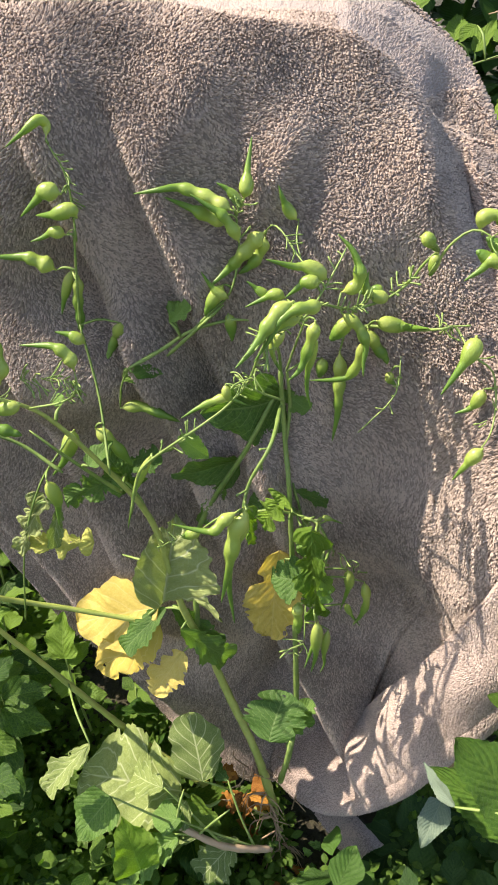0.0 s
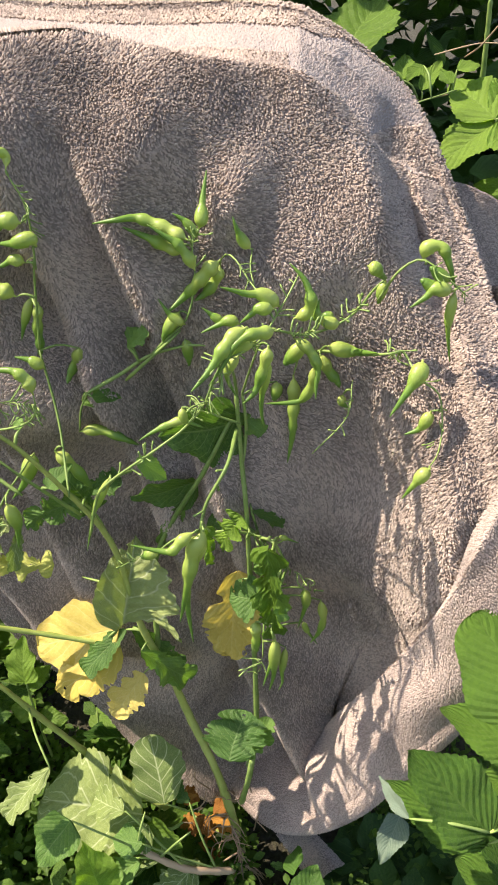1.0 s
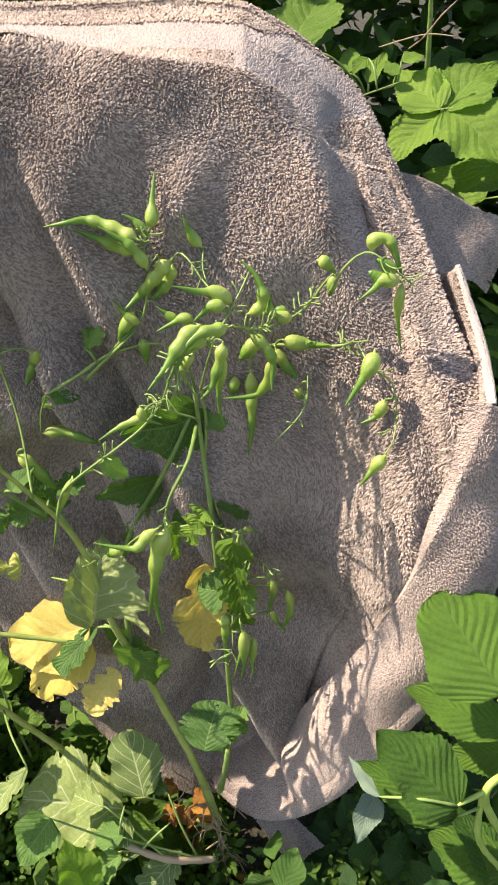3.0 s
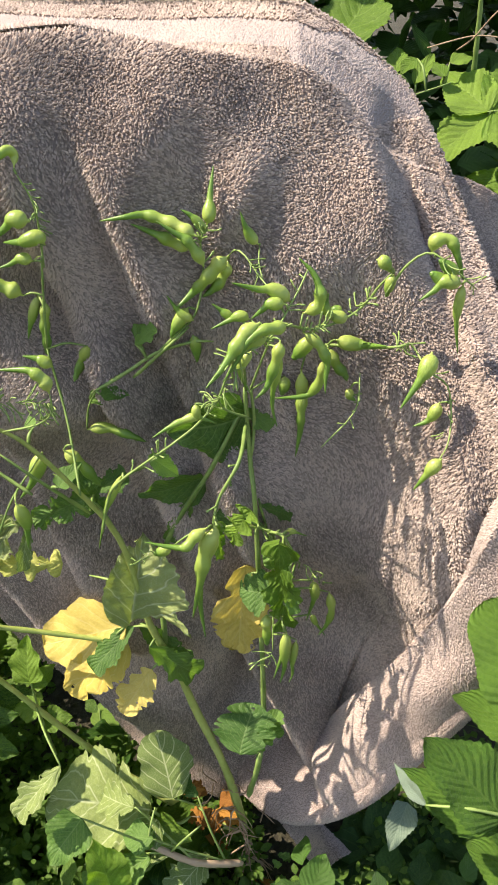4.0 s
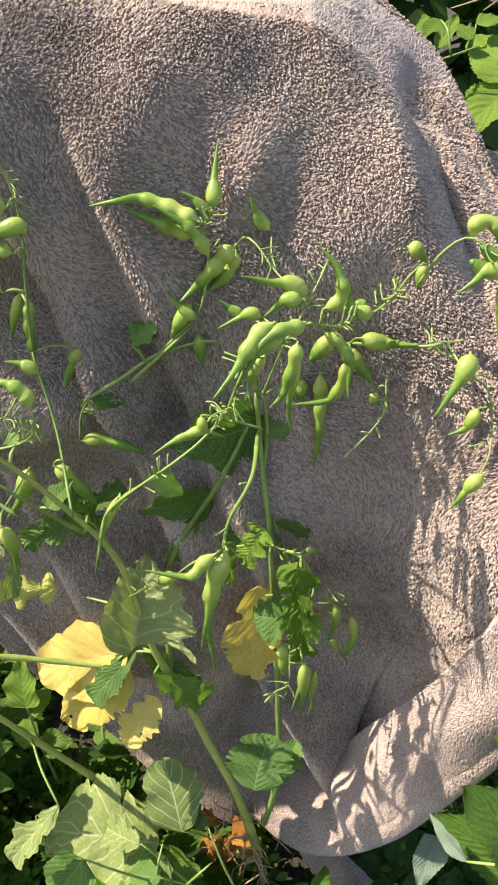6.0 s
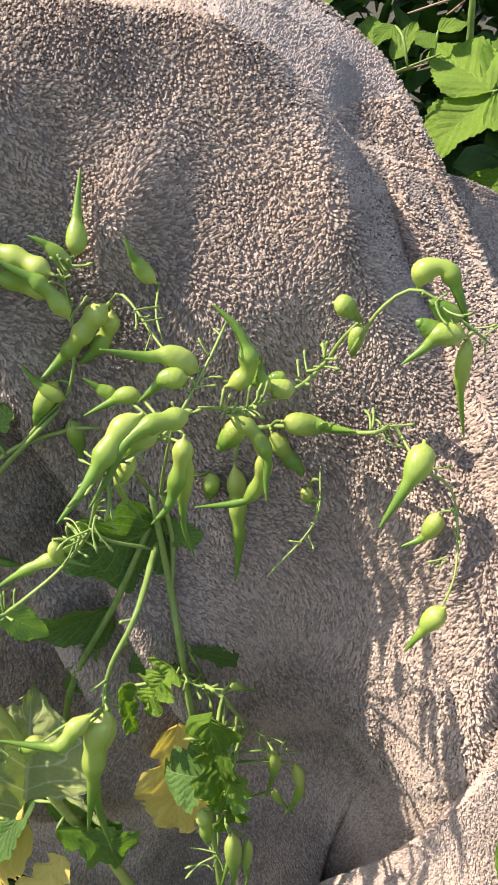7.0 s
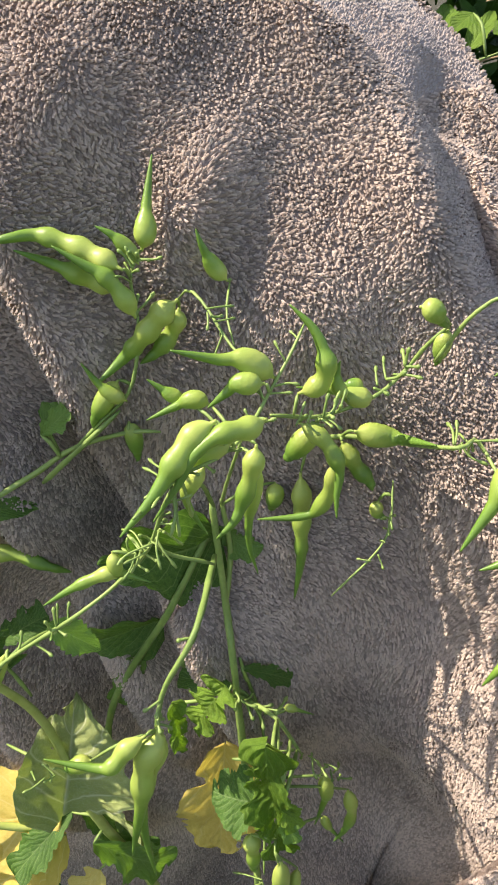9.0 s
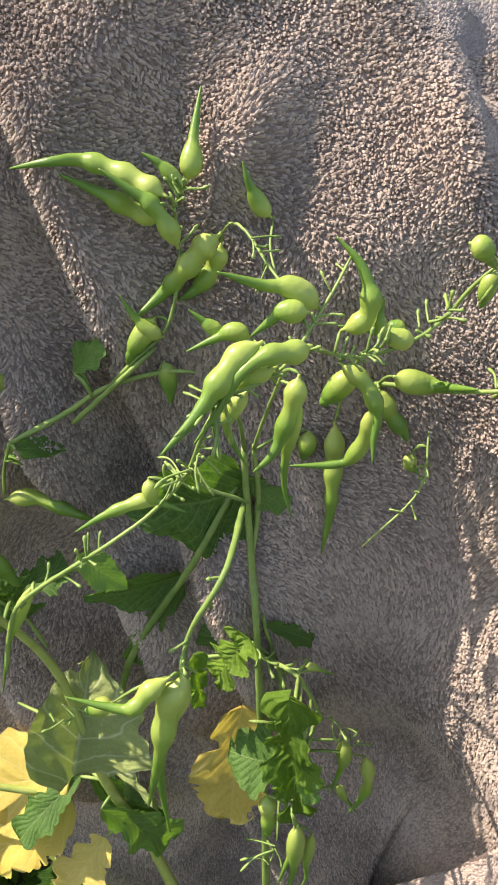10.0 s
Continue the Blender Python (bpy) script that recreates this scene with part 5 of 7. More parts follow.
stem("pod_stalk", [(-0.094, 0.545, 0.669), (-0.103, 0.557, 0.647), (-0.107, 0.560, 0.623)], 0.0010, 0.0008, pod([(-0.107, 0.560, 0.623), (-0.089, 0.560, 0.624), (-0.069, 0.554, 0.619), (-0.058, 0.560, 0.609)], 0.0060, 2, radish, 0.80), sides=6)
# near raceme
stem("pod_stalk", [(-0.181, 0.430, 0.723), (-0.169, 0.418, 0.743), (-0.157, 0.415, 0.749)], 0.0010, 0.0008, pod([(-0.157, 0.415, 0.749), (-0.167, 0.412, 0.754), (-0.175, 0.410, 0.761), (-0.189, 0.405, 0.770), (-0.211, 0.400, 0.772)], 0.0089, 3, radish, 0.60), sides=6)
stem("pod_stalk", [(-0.166, 0.435, 0.712), (-0.161, 0.431, 0.720), (-0.156, 0.430, 0.723)], 0.0010, 0.0008, pod([(-0.156, 0.430, 0.723), (-0.156, 0.432, 0.733), (-0.160, 0.435, 0.749), (-0.169, 0.428, 0.769), (-0.183, 0.420, 0.788)], 0.0090, 3, radish, 0.66), sides=6)
stem("pod_stalk", [(-0.196, 0.424, 0.734), (-0.189, 0.418, 0.743), (-0.183, 0.415, 0.746)], 0.0010, 0.0008, pod([(-0.183, 0.415, 0.746), (-0.183, 0.415, 0.755), (-0.185, 0.415, 0.764), (-0.184, 0.415, 0.772)], 0.0060, 1, radish, 0.60), sides=6)
stem("pod_stalk", [(-0.196, 0.424, 0.734), (-0.192, 0.415, 0.739), (-0.189, 0.410, 0.738)], 0.0010, 0.0008, pod([(-0.189, 0.410, 0.738), (-0.197, 0.410, 0.733), (-0.201, 0.410, 0.722), (-0.202, 0.410, 0.711), (-0.199, 0.410, 0.698)], 0.0089, 2, radish, 0.72), sides=6)
stem("pod_stalk", [(-0.207, 0.420, 0.742), (-0.209, 0.408, 0.745), (-0.212, 0.400, 0.740)], 0.0010, 0.0008, pod([(-0.212, 0.400, 0.740), (-0.206, 0.400, 0.741), (-0.200, 0.400, 0.743), (-0.192, 0.400, 0.741)], 0.0063, 1, radish, 0.60), sides=6)
stem("pod_stalk", [(-0.155, 0.443, 0.700), (-0.152, 0.441, 0.703), (-0.148, 0.440, 0.702)], 0.0010, 0.0008, pod([(-0.148, 0.440, 0.702), (-0.158, 0.440, 0.699), (-0.165, 0.440, 0.697), (-0.174, 0.440, 0.691)], 0.0057, 1, radish, 0.70), sides=6)
stem("pod_stalk", [(-0.218, 0.500, 0.645), (-0.209, 0.481, 0.661), (-0.200, 0.470, 0.662)], 0.0010, 0.0008, pod([(-0.200, 0.470, 0.662), (-0.188, 0.470, 0.664), (-0.175, 0.470, 0.662), (-0.162, 0.470, 0.657)], 0.0068, 3, radish, 0.90), sides=6)
pedicels([(-0.213, 0.420, 0.745), (-0.188, 0.430, 0.724), (-0.153, 0.440, 0.704)], radish, 22, 0.0109, 29, 0.0004)
stem("branch", [(-0.181, 0.440, 0.692), (-0.197, 0.420, 0.708), (-0.220, 0.400, 0.717)], 0.0011, 0.0006, radish, STEM)
stem("branch", [(-0.189, 0.440, 0.685), (-0.205, 0.420, 0.695), (-0.222, 0.400, 0.704)], 0.0011, 0.0006, radish, STEM)
stem("pod_stalk", [(-0.147, 0.530, 0.611), (-0.144, 0.533, 0.615), (-0.142, 0.538, 0.616)], 0.0010, 0.0008, pod([(-0.142, 0.538, 0.616), (-0.147, 0.538, 0.602), (-0.154, 0.538, 0.585), (-0.166, 0.538, 0.569)], 0.0078, 1, radish, 0.60), sides=6)
stem("pod_stalk", [(-0.164, 0.524, 0.586), (-0.163, 0.513, 0.591), (-0.162, 0.506, 0.589)], 0.0010, 0.0008, pod([(-0.162, 0.506, 0.589), (-0.158, 0.506, 0.576), (-0.156, 0.506, 0.565), (-0.158, 0.506, 0.541)], 0.0067, 1, radish, 0.60), sides=6)
pod([(-0.188, 0.460, 0.641), (-0.193, 0.460, 0.629), (-0.197, 0.460, 0.618), (-0.200, 0.460, 0.608)], 0.0078, 2, radish, 0.90)
stem("pod_stalk", [(-0.189, 0.440, 0.685), (-0.199, 0.444, 0.681), (-0.208, 0.455, 0.664)], 0.0010, 0.0008, pod([(-0.208, 0.455, 0.664), (-0.208, 0.455, 0.646), (-0.211, 0.455, 0.626), (-0.209, 0.455, 0.612)], 0.0070, 3, radish, 0.95), sides=6)
stem("pod_stalk", [(-0.189, 0.440, 0.685), (-0.196, 0.442, 0.680), (-0.202, 0.450, 0.664)], 0.0010, 0.0008, pod([(-0.202, 0.450, 0.664), (-0.200, 0.450, 0.659), (-0.198, 0.450, 0.654)], 0.0043, 1, radish, 0.95), sides=6)
pedicels([(-0.224, 0.455, 0.645), (-0.205, 0.455, 0.651), (-0.191, 0.455, 0.637)], radish, 16, 0.0152, 30, 0.0005)
pedicels([(-0.238, 0.460, 0.595), (-0.214, 0.460, 0.602), (-0.198, 0.460, 0.598)], radish, 12, 0.0137, 31, 0.0005)
pod([(-0.225, 0.470, 0.585), (-0.228, 0.470, 0.574), (-0.231, 0.470, 0.563)], 0.0068, 1, radish, 0.90)
stem("pod_stalk", [(-0.115, 0.522, 0.633), (-0.119, 0.524, 0.631), (-0.123, 0.530, 0.623)], 0.0010, 0.0008, pod([(-0.123, 0.530, 0.623), (-0.110, 0.530, 0.608), (-0.096, 0.530, 0.586)], 0.0067, 2, radish, 0.90), sides=6)
# leaves
stem("leaf_stalk", [(-0.068, 0.537, 0.434), (-0.075, 0.532, 0.432), (-0.081, 0.525, 0.429)], 0.0014, 0.0011, leaf("torn", (-0.081, 0.525, 0.429), (-0.063, 0.548, 0.514), 0.086, radish, VEINED, normal=(0.05, -0.95, 0.30), label="pale torn radish leaf folded along its midrib"), sides=6)
stem("leaf_stalk", [(-0.059, 0.541, 0.391), (-0.062, 0.534, 0.392), (-0.066, 0.530, 0.388)], 0.0014, 0.0011, leaf("radish", (-0.066, 0.530, 0.388), (-0.017, 0.544, 0.321), 0.0372, radish, LEAF, normal=(0.52, -0.83, 0.21)), sides=6)
stem("leaf_stalk", [(-0.104, 0.545, 0.383), (-0.096, 0.542, 0.398), (-0.088, 0.545, 0.403)], 0.0014, 0.0011, leaf("round", (-0.088, 0.545, 0.403), (-0.177, 0.556, 0.372), 0.0682, radish, YELLOW, normal=(-0.30, -0.75, 0.60), label="yellowed leaf"), sides=6)
stem("leaf_stalk", [(-0.104, 0.545, 0.383), (-0.096, 0.541, 0.386), (-0.087, 0.540, 0.383)], 0.0014, 0.0011, leaf("ragged", (-0.087, 0.540, 0.383), (-0.150, 0.519, 0.336), 0.0480, radish, YELLOW, normal=(-0.20, -0.76, 0.61), label="yellowed leaf"), sides=6)
stem("leaf_stalk", [(-0.049, 0.543, 0.360), (-0.057, 0.534, 0.362), (-0.065, 0.530, 0.356)], 0.0014, 0.0011, leaf("ragged", (-0.065, 0.530, 0.356), (-0.096, 0.504, 0.322), 0.0360, radish, YELLOW, normal=(0.00, -0.80, 0.60), label="yellowed leaf"), sides=6)
stem("leaf_stalk", [(0.051, 0.521, 0.485), (0.041, 0.517, 0.492), (0.031, 0.518, 0.492)], 0.0014, 0.0011, leaf("ragged", (0.027, 0.532, 0.488), (0.019, 0.520, 0.380), 0.0520, radish, YELLOW, normal=(0.00, -0.91, 0.41), label="yellowed leaf"), sides=6)
stem("leaf_stalk", [(-0.061, 0.540, 0.398), (-0.068, 0.544, 0.402), (-0.075, 0.550, 0.400)], 0.0014, 0.0011, leaf("radish", (-0.075, 0.550, 0.400), (-0.030, 0.539, 0.345), 0.0333, radish, LEAF, normal=(0.32, -0.85, 0.42)), sides=6)
stem("leaf_stalk", [(-0.063, 0.540, 0.404), (-0.072, 0.541, 0.406), (-0.081, 0.545, 0.402)], 0.0014, 0.0011, leaf("radish", (-0.081, 0.545, 0.402), (-0.124, 0.519, 0.374), 0.0320, radish, LEAF, normal=(-0.25, -0.50, 0.83)), sides=6)
stem("leaf_stalk", [(0.045, 0.504, 0.250), (0.034, 0.478, 0.290), (0.019, 0.456, 0.316)], 0.0018, 0.0014, leaf("ragged", (0.019, 0.456, 0.316), (0.030, 0.490, 0.348), 0.0600, radish, LEAF, normal=(-0.10, -0.25, 0.96), label="green leaf eaten into holes"), sides=6)
stem("leaf_stalk", [(0.046, 0.514, 0.265), (0.041, 0.484, 0.290), (0.036, 0.465, 0.294)], 0.0014, 0.0011, leaf("ragged", (0.036, 0.465, 0.310), (0.060, 0.486, 0.338), 0.0280, radish, LEAF, normal=(-0.10, -0.31, 0.94)), sides=6)
stem("leaf_stalk", [(-0.024, 0.510, 0.149), (-0.037, 0.501, 0.173), (-0.050, 0.500, 0.181)], 0.0014, 0.0011, leaf("round", (-0.050, 0.500, 0.181), (-0.064, 0.546, 0.236), 0.0597, radish, PALE, normal=(-0.10, -0.78, 0.62)), sides=6)
stem("leaf_stalk", [(-0.032, 0.510, 0.129), (-0.048, 0.501, 0.131), (-0.074, 0.496, 0.168)], 0.0022, 0.0016, leaf("ragged", (-0.074, 0.496, 0.168), (-0.190, 0.522, 0.168), 0.1050, radish, PALE, normal=(-0.10, -0.54, 0.84), label="large pale radish leaf with holes"), sides=6)
stem("leaf_stalk", [(-0.049, 0.455, 0.151), (-0.051, 0.461, 0.154), (-0.052, 0.470, 0.152)], 0.0014, 0.0011, leaf("radish", (-0.052, 0.470, 0.132), (-0.143, 0.486, 0.125), 0.0709, radish, PALE, normal=(0.00, -0.49, 0.87)), sides=6)
stem("leaf_stalk", [(-0.186, 0.532, 0.305), (-0.169, 0.488, 0.320), (-0.152, 0.460, 0.306)], 0.0014, 0.0011, leaf("radish", (-0.152, 0.460, 0.306), (-0.199, 0.434, 0.269), 0.0322, radish, PALE, normal=(-0.35, -0.50, 0.80)), sides=6)
stem("leaf_stalk", [(-0.076, 0.455, 0.173), (-0.072, 0.458, 0.202), (-0.067, 0.470, 0.215)], 0.0014, 0.0011, leaf("heart", (-0.066, 0.472, 0.190), (-0.092, 0.456, 0.160), 0.0360, radish, PALE, normal=(0.00, -0.49, 0.87)), sides=6)
stem("leaf_stalk", [(-0.076, 0.455, 0.173), (-0.107, 0.444, 0.220), (-0.138, 0.450, 0.235)], 0.0014, 0.0011, leaf("heart", (-0.138, 0.450, 0.235), (-0.173, 0.420, 0.209), 0.0456, radish, LEAF, normal=(-0.20, -0.50, 0.84)), sides=6)
stem("leaf_stalk", [(-0.076, 0.455, 0.173), (-0.076, 0.457, 0.173), (-0.076, 0.460, 0.170)], 0.0014, 0.0011, leaf("radish", (-0.076, 0.460, 0.140), (-0.148, 0.440, 0.110), 0.0577, radish, LEAF, normal=(0.00, -0.49, 0.87)), sides=6)
stem("leaf_stalk", [(-0.054, 0.455, 0.154), (-0.037, 0.452, 0.184), (-0.020, 0.460, 0.194)], 0.0014, 0.0011, leaf("radish", (-0.012, 0.470, 0.120), (-0.056, 0.440, 0.095), 0.0512, radish, PALE, normal=(0.10, -0.48, 0.87)), sides=6)
stem("leaf_stalk", [(0.006, 0.466, 0.110), (-0.010, 0.480, 0.150), (-0.023, 0.500, 0.183)], 0.0014, 0.0011, leaf("radish", (-0.023, 0.500, 0.183), (-0.048, 0.520, 0.190), 0.0250, radish, LEAF, normal=(-0.25, -0.50, 0.83)), sides=6)
stem("leaf_stalk", [(0.018, 0.551, 0.633), (0.023, 0.551, 0.638), (0.028, 0.550, 0.641)], 0.0014, 0.0011, leaf("heart", (0.028, 0.550, 0.641), (-0.036, 0.535, 0.622), 0.066, radish, LEAF, normal=(0.34, -0.93, -0.10)), sides=6)
stem("leaf_stalk", [(0.023, 0.551, 0.645), (0.024, 0.553, 0.645), (0.026, 0.552, 0.645)], 0.0014, 0.0011, leaf("radish", (0.026, 0.552, 0.645), (0.047, 0.542, 0.630), 0.0177, radish, LEAF, normal=(0.21, -0.93, 0.31)), sides=6)
stem("leaf_stalk", [(-0.010, 0.558, 0.566), (-0.009, 0.559, 0.568), (-0.008, 0.557, 0.571)], 0.0014, 0.0011, leaf("heart", (-0.008, 0.557, 0.571), (-0.066, 0.545, 0.557), 0.036, radish, LEAF, normal=(0.36, -0.93, -0.10)), sides=6)
stem("leaf_stalk", [(-0.018, 0.553, 0.551), (-0.019, 0.554, 0.553), (-0.019, 0.555, 0.555)], 0.0014, 0.0011, leaf("radish", (-0.019, 0.555, 0.555), (-0.044, 0.555, 0.498), 0.0210, radish, LEAF, normal=(0.00, -0.95, 0.32)), sides=6)
stem("leaf_stalk", [(-0.078, 0.471, 0.626), (-0.067, 0.482, 0.632), (-0.056, 0.500, 0.625)], 0.0014, 0.0011, leaf("toothed", (-0.051, 0.478, 0.651), (-0.029, 0.480, 0.629), 0.0155, radish, LEAF, normal=(0.10, -0.80, 0.60)), sides=6)
stem("leaf_stalk", [(0.042, 0.526, 0.539), (0.037, 0.526, 0.544), (0.033, 0.524, 0.549)], 0.0014, 0.0011, leaf("radish", (0.033, 0.524, 0.549), (-0.002, 0.541, 0.540), 0.0170, radish, LEAF, normal=(-0.25, -0.50, 0.83)), sides=6)
stem("leaf_stalk", [(0.043, 0.525, 0.536), (0.021, 0.515, 0.550), (-0.001, 0.515, 0.548)], 0.0014, 0.0011, leaf("lobed", (0.000, 0.500, 0.566), (0.003, 0.497, 0.527), 0.0150, radish, PALE_LIT, normal=(0.62, -0.72, 0.31)), sides=6)
stem("leaf_stalk", [(0.043, 0.525, 0.536), (0.029, 0.517, 0.552), (0.016, 0.515, 0.555)], 0.0014, 0.0011, leaf("lobed", (0.028, 0.503, 0.576), (0.010, 0.500, 0.546), 0.0260, radish, PALE_LIT, normal=(-0.62, -0.72, 0.31)), sides=6)
stem("leaf_stalk", [(0.055, 0.476, 0.481), (0.053, 0.474, 0.491), (0.051, 0.475, 0.495)], 0.0014, 0.0011, leaf("ragged", (0.051, 0.480, 0.502), (0.018, 0.490, 0.496), 0.0370, radish, LEAF, normal=(-0.10, -0.70, 0.70)), sides=6)
# this lobed leaf stands shaded; the lighter green makes it look sunlit
stem("leaf_stalk", [(0.057, 0.505, 0.544), (0.056, 0.484, 0.551), (0.054, 0.470, 0.545)], 0.0014, 0.0011, leaf("lobed", (0.049, 0.472, 0.566), (0.055, 0.466, 0.470), 0.0340, radish, PALE_LIT, normal=(-0.32, -0.85, 0.42)), sides=6)
stem("leaf_stalk", [(0.065, 0.504, 0.528), (0.061, 0.483, 0.534), (0.056, 0.470, 0.527)], 0.0014, 0.0011, leaf("radish", (0.056, 0.470, 0.527), (0.067, 0.460, 0.507), 0.0143, radish, PALE_LIT, normal=(0.21, -0.83, 0.52)), sides=6)
stem("leaf_stalk", [(0.057, 0.505, 0.544), (0.054, 0.487, 0.553), (0.052, 0.475, 0.551)], 0.0014, 0.0011, leaf("radish", (0.052, 0.475, 0.551), (0.038, 0.482, 0.551), 0.0087, radish, PALE_LIT, normal=(-0.25, -0.50, 0.83)), sides=6)
stem("leaf_stalk", [(0.069, 0.503, 0.519), (0.064, 0.483, 0.527), (0.059, 0.470, 0.521)], 0.0014, 0.0011, leaf("radish", (0.059, 0.470, 0.521), (0.063, 0.457, 0.499), 0.0132, radish, LEAF, normal=(0.11, -0.84, 0.53)), sides=6)
stem("leaf_stalk", [(0.052, 0.505, 0.514), (0.051, 0.502, 0.515), (0.049, 0.500, 0.513)], 0.0014, 0.0011, leaf("heart", (0.049, 0.500, 0.513), (0.039, 0.512, 0.517), 0.0083, radish, LEAF, normal=(-0.25, -0.50, 0.83)), sides=6)
stem("leaf_stalk", [(0.054, 0.505, 0.502), (0.056, 0.502, 0.504), (0.058, 0.500, 0.503)], 0.0014, 0.0011, leaf("heart", (0.058, 0.500, 0.503), (0.065, 0.509, 0.510), 0.0078, radish, LEAF, normal=(-0.25, -0.50, 0.83)), sides=6)
stem("leaf_stalk", [(-0.094, 0.545, 0.669), (-0.094, 0.546, 0.668), (-0.091, 0.542, 0.667)], 0.0014, 0.0011, leaf("heart", (-0.091, 0.542, 0.667), (-0.068, 0.559, 0.659), 0.0114, radish, LEAF, normal=(0.00, -0.80, 0.60)), sides=6)
stem("leaf_stalk", [(-0.053, 0.557, 0.690), (-0.057, 0.557, 0.699), (-0.062, 0.560, 0.702)], 0.0014, 0.0011, leaf("radish", (-0.062, 0.560, 0.702), (-0.046, 0.552, 0.719), 0.0142, radish, LEAF, normal=(0.00, -0.80, 0.60)), sides=6)
stem("leaf_stalk", [(0.041, 0.527, 0.551), (0.039, 0.528, 0.558), (0.038, 0.528, 0.561)], 0.0014, 0.0011, leaf("radish", (0.038, 0.528, 0.561), (0.070, 0.536, 0.540), 0.0143, radish, LEAF, normal=(-0.25, -0.50, 0.83)), sides=6)
stem("leaf_stalk", [(-0.179, 0.520, 0.553), (-0.172, 0.523, 0.555), (-0.164, 0.530, 0.550)], 0.0014, 0.0011, leaf("lobed", (-0.172, 0.522, 0.562), (-0.200, 0.515, 0.500), 0.0260, radish, VEINED, normal=(-0.41, -0.82, 0.41)), sides=6)
stem("leaf_stalk", [(-0.179, 0.520, 0.553), (-0.170, 0.518, 0.557), (-0.160, 0.520, 0.553)], 0.0014, 0.0011, leaf("radish", (-0.160, 0.520, 0.553), (-0.165, 0.503, 0.516), 0.0164, radish, PALE, normal=(0.51, -0.81, 0.30)), sides=6)
stem("leaf_stalk", [(-0.071, 0.535, 0.454), (-0.096, 0.542, 0.466), (-0.120, 0.560, 0.458)], 0.0014, 0.0011, leaf("lobed", (-0.135, 0.522, 0.508), (-0.190, 0.516, 0.512), 0.0260, radish, FADING, normal=(0.00, -0.80, 0.60)), sides=6)
leaf("heart", (-0.188, 0.430, 0.698), (-0.206, 0.425, 0.696), 0.0207, radish, LEAF, normal=(0.21, -0.93, 0.31))
stem("leaf_stalk", [(-0.106, 0.520, 0.565), (-0.105, 0.532, 0.570), (-0.105, 0.550, 0.565)], 0.0014, 0.0011, leaf("radish", (-0.105, 0.550, 0.565), (-0.077, 0.558, 0.578), 0.0282, radish, LEAF, normal=(-0.25, -0.50, 0.83)), sides=6)
stem("leaf_stalk", [(-0.094, 0.545, 0.669), (-0.100, 0.559, 0.658), (-0.102, 0.558, 0.654)], 0.0014, 0.0011, leaf("heart", (-0.102, 0.558, 0.654), (-0.070, 0.556, 0.662), 0.0162, radish, LEAF, normal=(-0.25, -0.50, 0.83)), sides=6)
stem("leaf_stalk", [(-0.053, 0.557, 0.690), (-0.058, 0.562, 0.701), (-0.063, 0.570, 0.704)], 0.0014, 0.0011, leaf("heart", (-0.063, 0.570, 0.704), (-0.051, 0.572, 0.713), 0.0146, radish, LEAF, normal=(-0.25, -0.50, 0.83)), sides=6)
stem("leaf_stalk", [(-0.132, 0.505, 0.603), (-0.129, 0.502, 0.607), (-0.125, 0.500, 0.607)], 0.0014, 0.0011, leaf("heart", (-0.125, 0.500, 0.607), (-0.109, 0.517, 0.622), 0.0170, radish, LEAF, normal=(-0.25, -0.50, 0.83)), sides=6)
stem("leaf_stalk", [(-0.134, 0.462, 0.673), (-0.133, 0.465, 0.680), (-0.131, 0.470, 0.682)], 0.0014, 0.0011, leaf("heart", (-0.131, 0.470, 0.682), (-0.135, 0.481, 0.687), 0.0083, radish, LEAF, normal=(-0.25, -0.50, 0.83)), sides=6)
stem("leaf_stalk", [(-0.008, 0.530, 0.095), (-0.006, 0.534, 0.094), (-0.004, 0.540, 0.088)], 0.0014, 0.0011, leaf("radish", (-0.004, 0.540, 0.088), (0.029, 0.526, 0.090), 0.0237, radish, DRY, normal=(-0.25, -0.50, 0.83), label="withered orange-brown leaf"), sides=6)
stem("leaf_stalk", [(-0.010, 0.528, 0.098), (-0.017, 0.532, 0.102), (-0.024, 0.540, 0.099)], 0.0014, 0.0011, leaf("radish", (-0.024, 0.540, 0.099), (0.002, 0.517, 0.093), 0.0235, radish, DRY, normal=(-0.25, -0.50, 0.83), label="withered orange-brown leaf"), sides=6)
stem("leaf_stalk", [(0.010, 0.535, 0.059), (0.011, 0.537, 0.063), (0.012, 0.540, 0.065)], 0.0014, 0.0011, leaf("radish", (0.012, 0.540, 0.065), (-0.014, 0.527, 0.049), 0.0241, radish, DRY, normal=(-0.25, -0.50, 0.83), label="withered orange-brown leaf"), sides=6)
stem("leaf_stalk", [(0.026, 0.529, 0.098), (0.027, 0.533, 0.102), (0.028, 0.540, 0.102)], 0.0014, 0.0011, leaf("radish", (0.028, 0.540, 0.102), (0.002, 0.548, 0.099), 0.0236, radish, DRY, normal=(-0.25, -0.50, 0.83), label="withered orange-brown leaf"), sides=6)
stem("leaf_stalk", [(-0.057, 0.552, 0.098), (-0.088, 0.500, 0.104), (-0.116, 0.437, 0.118)], 0.0014, 0.0011, leaf("heart", (-0.116, 0.437, 0.118), (-0.128, 0.450, 0.184), 0.0480, radish, PALE_LIT, normal=(0.31, -0.72, 0.62), label="fresh yellow-green leaf"), sides=6)
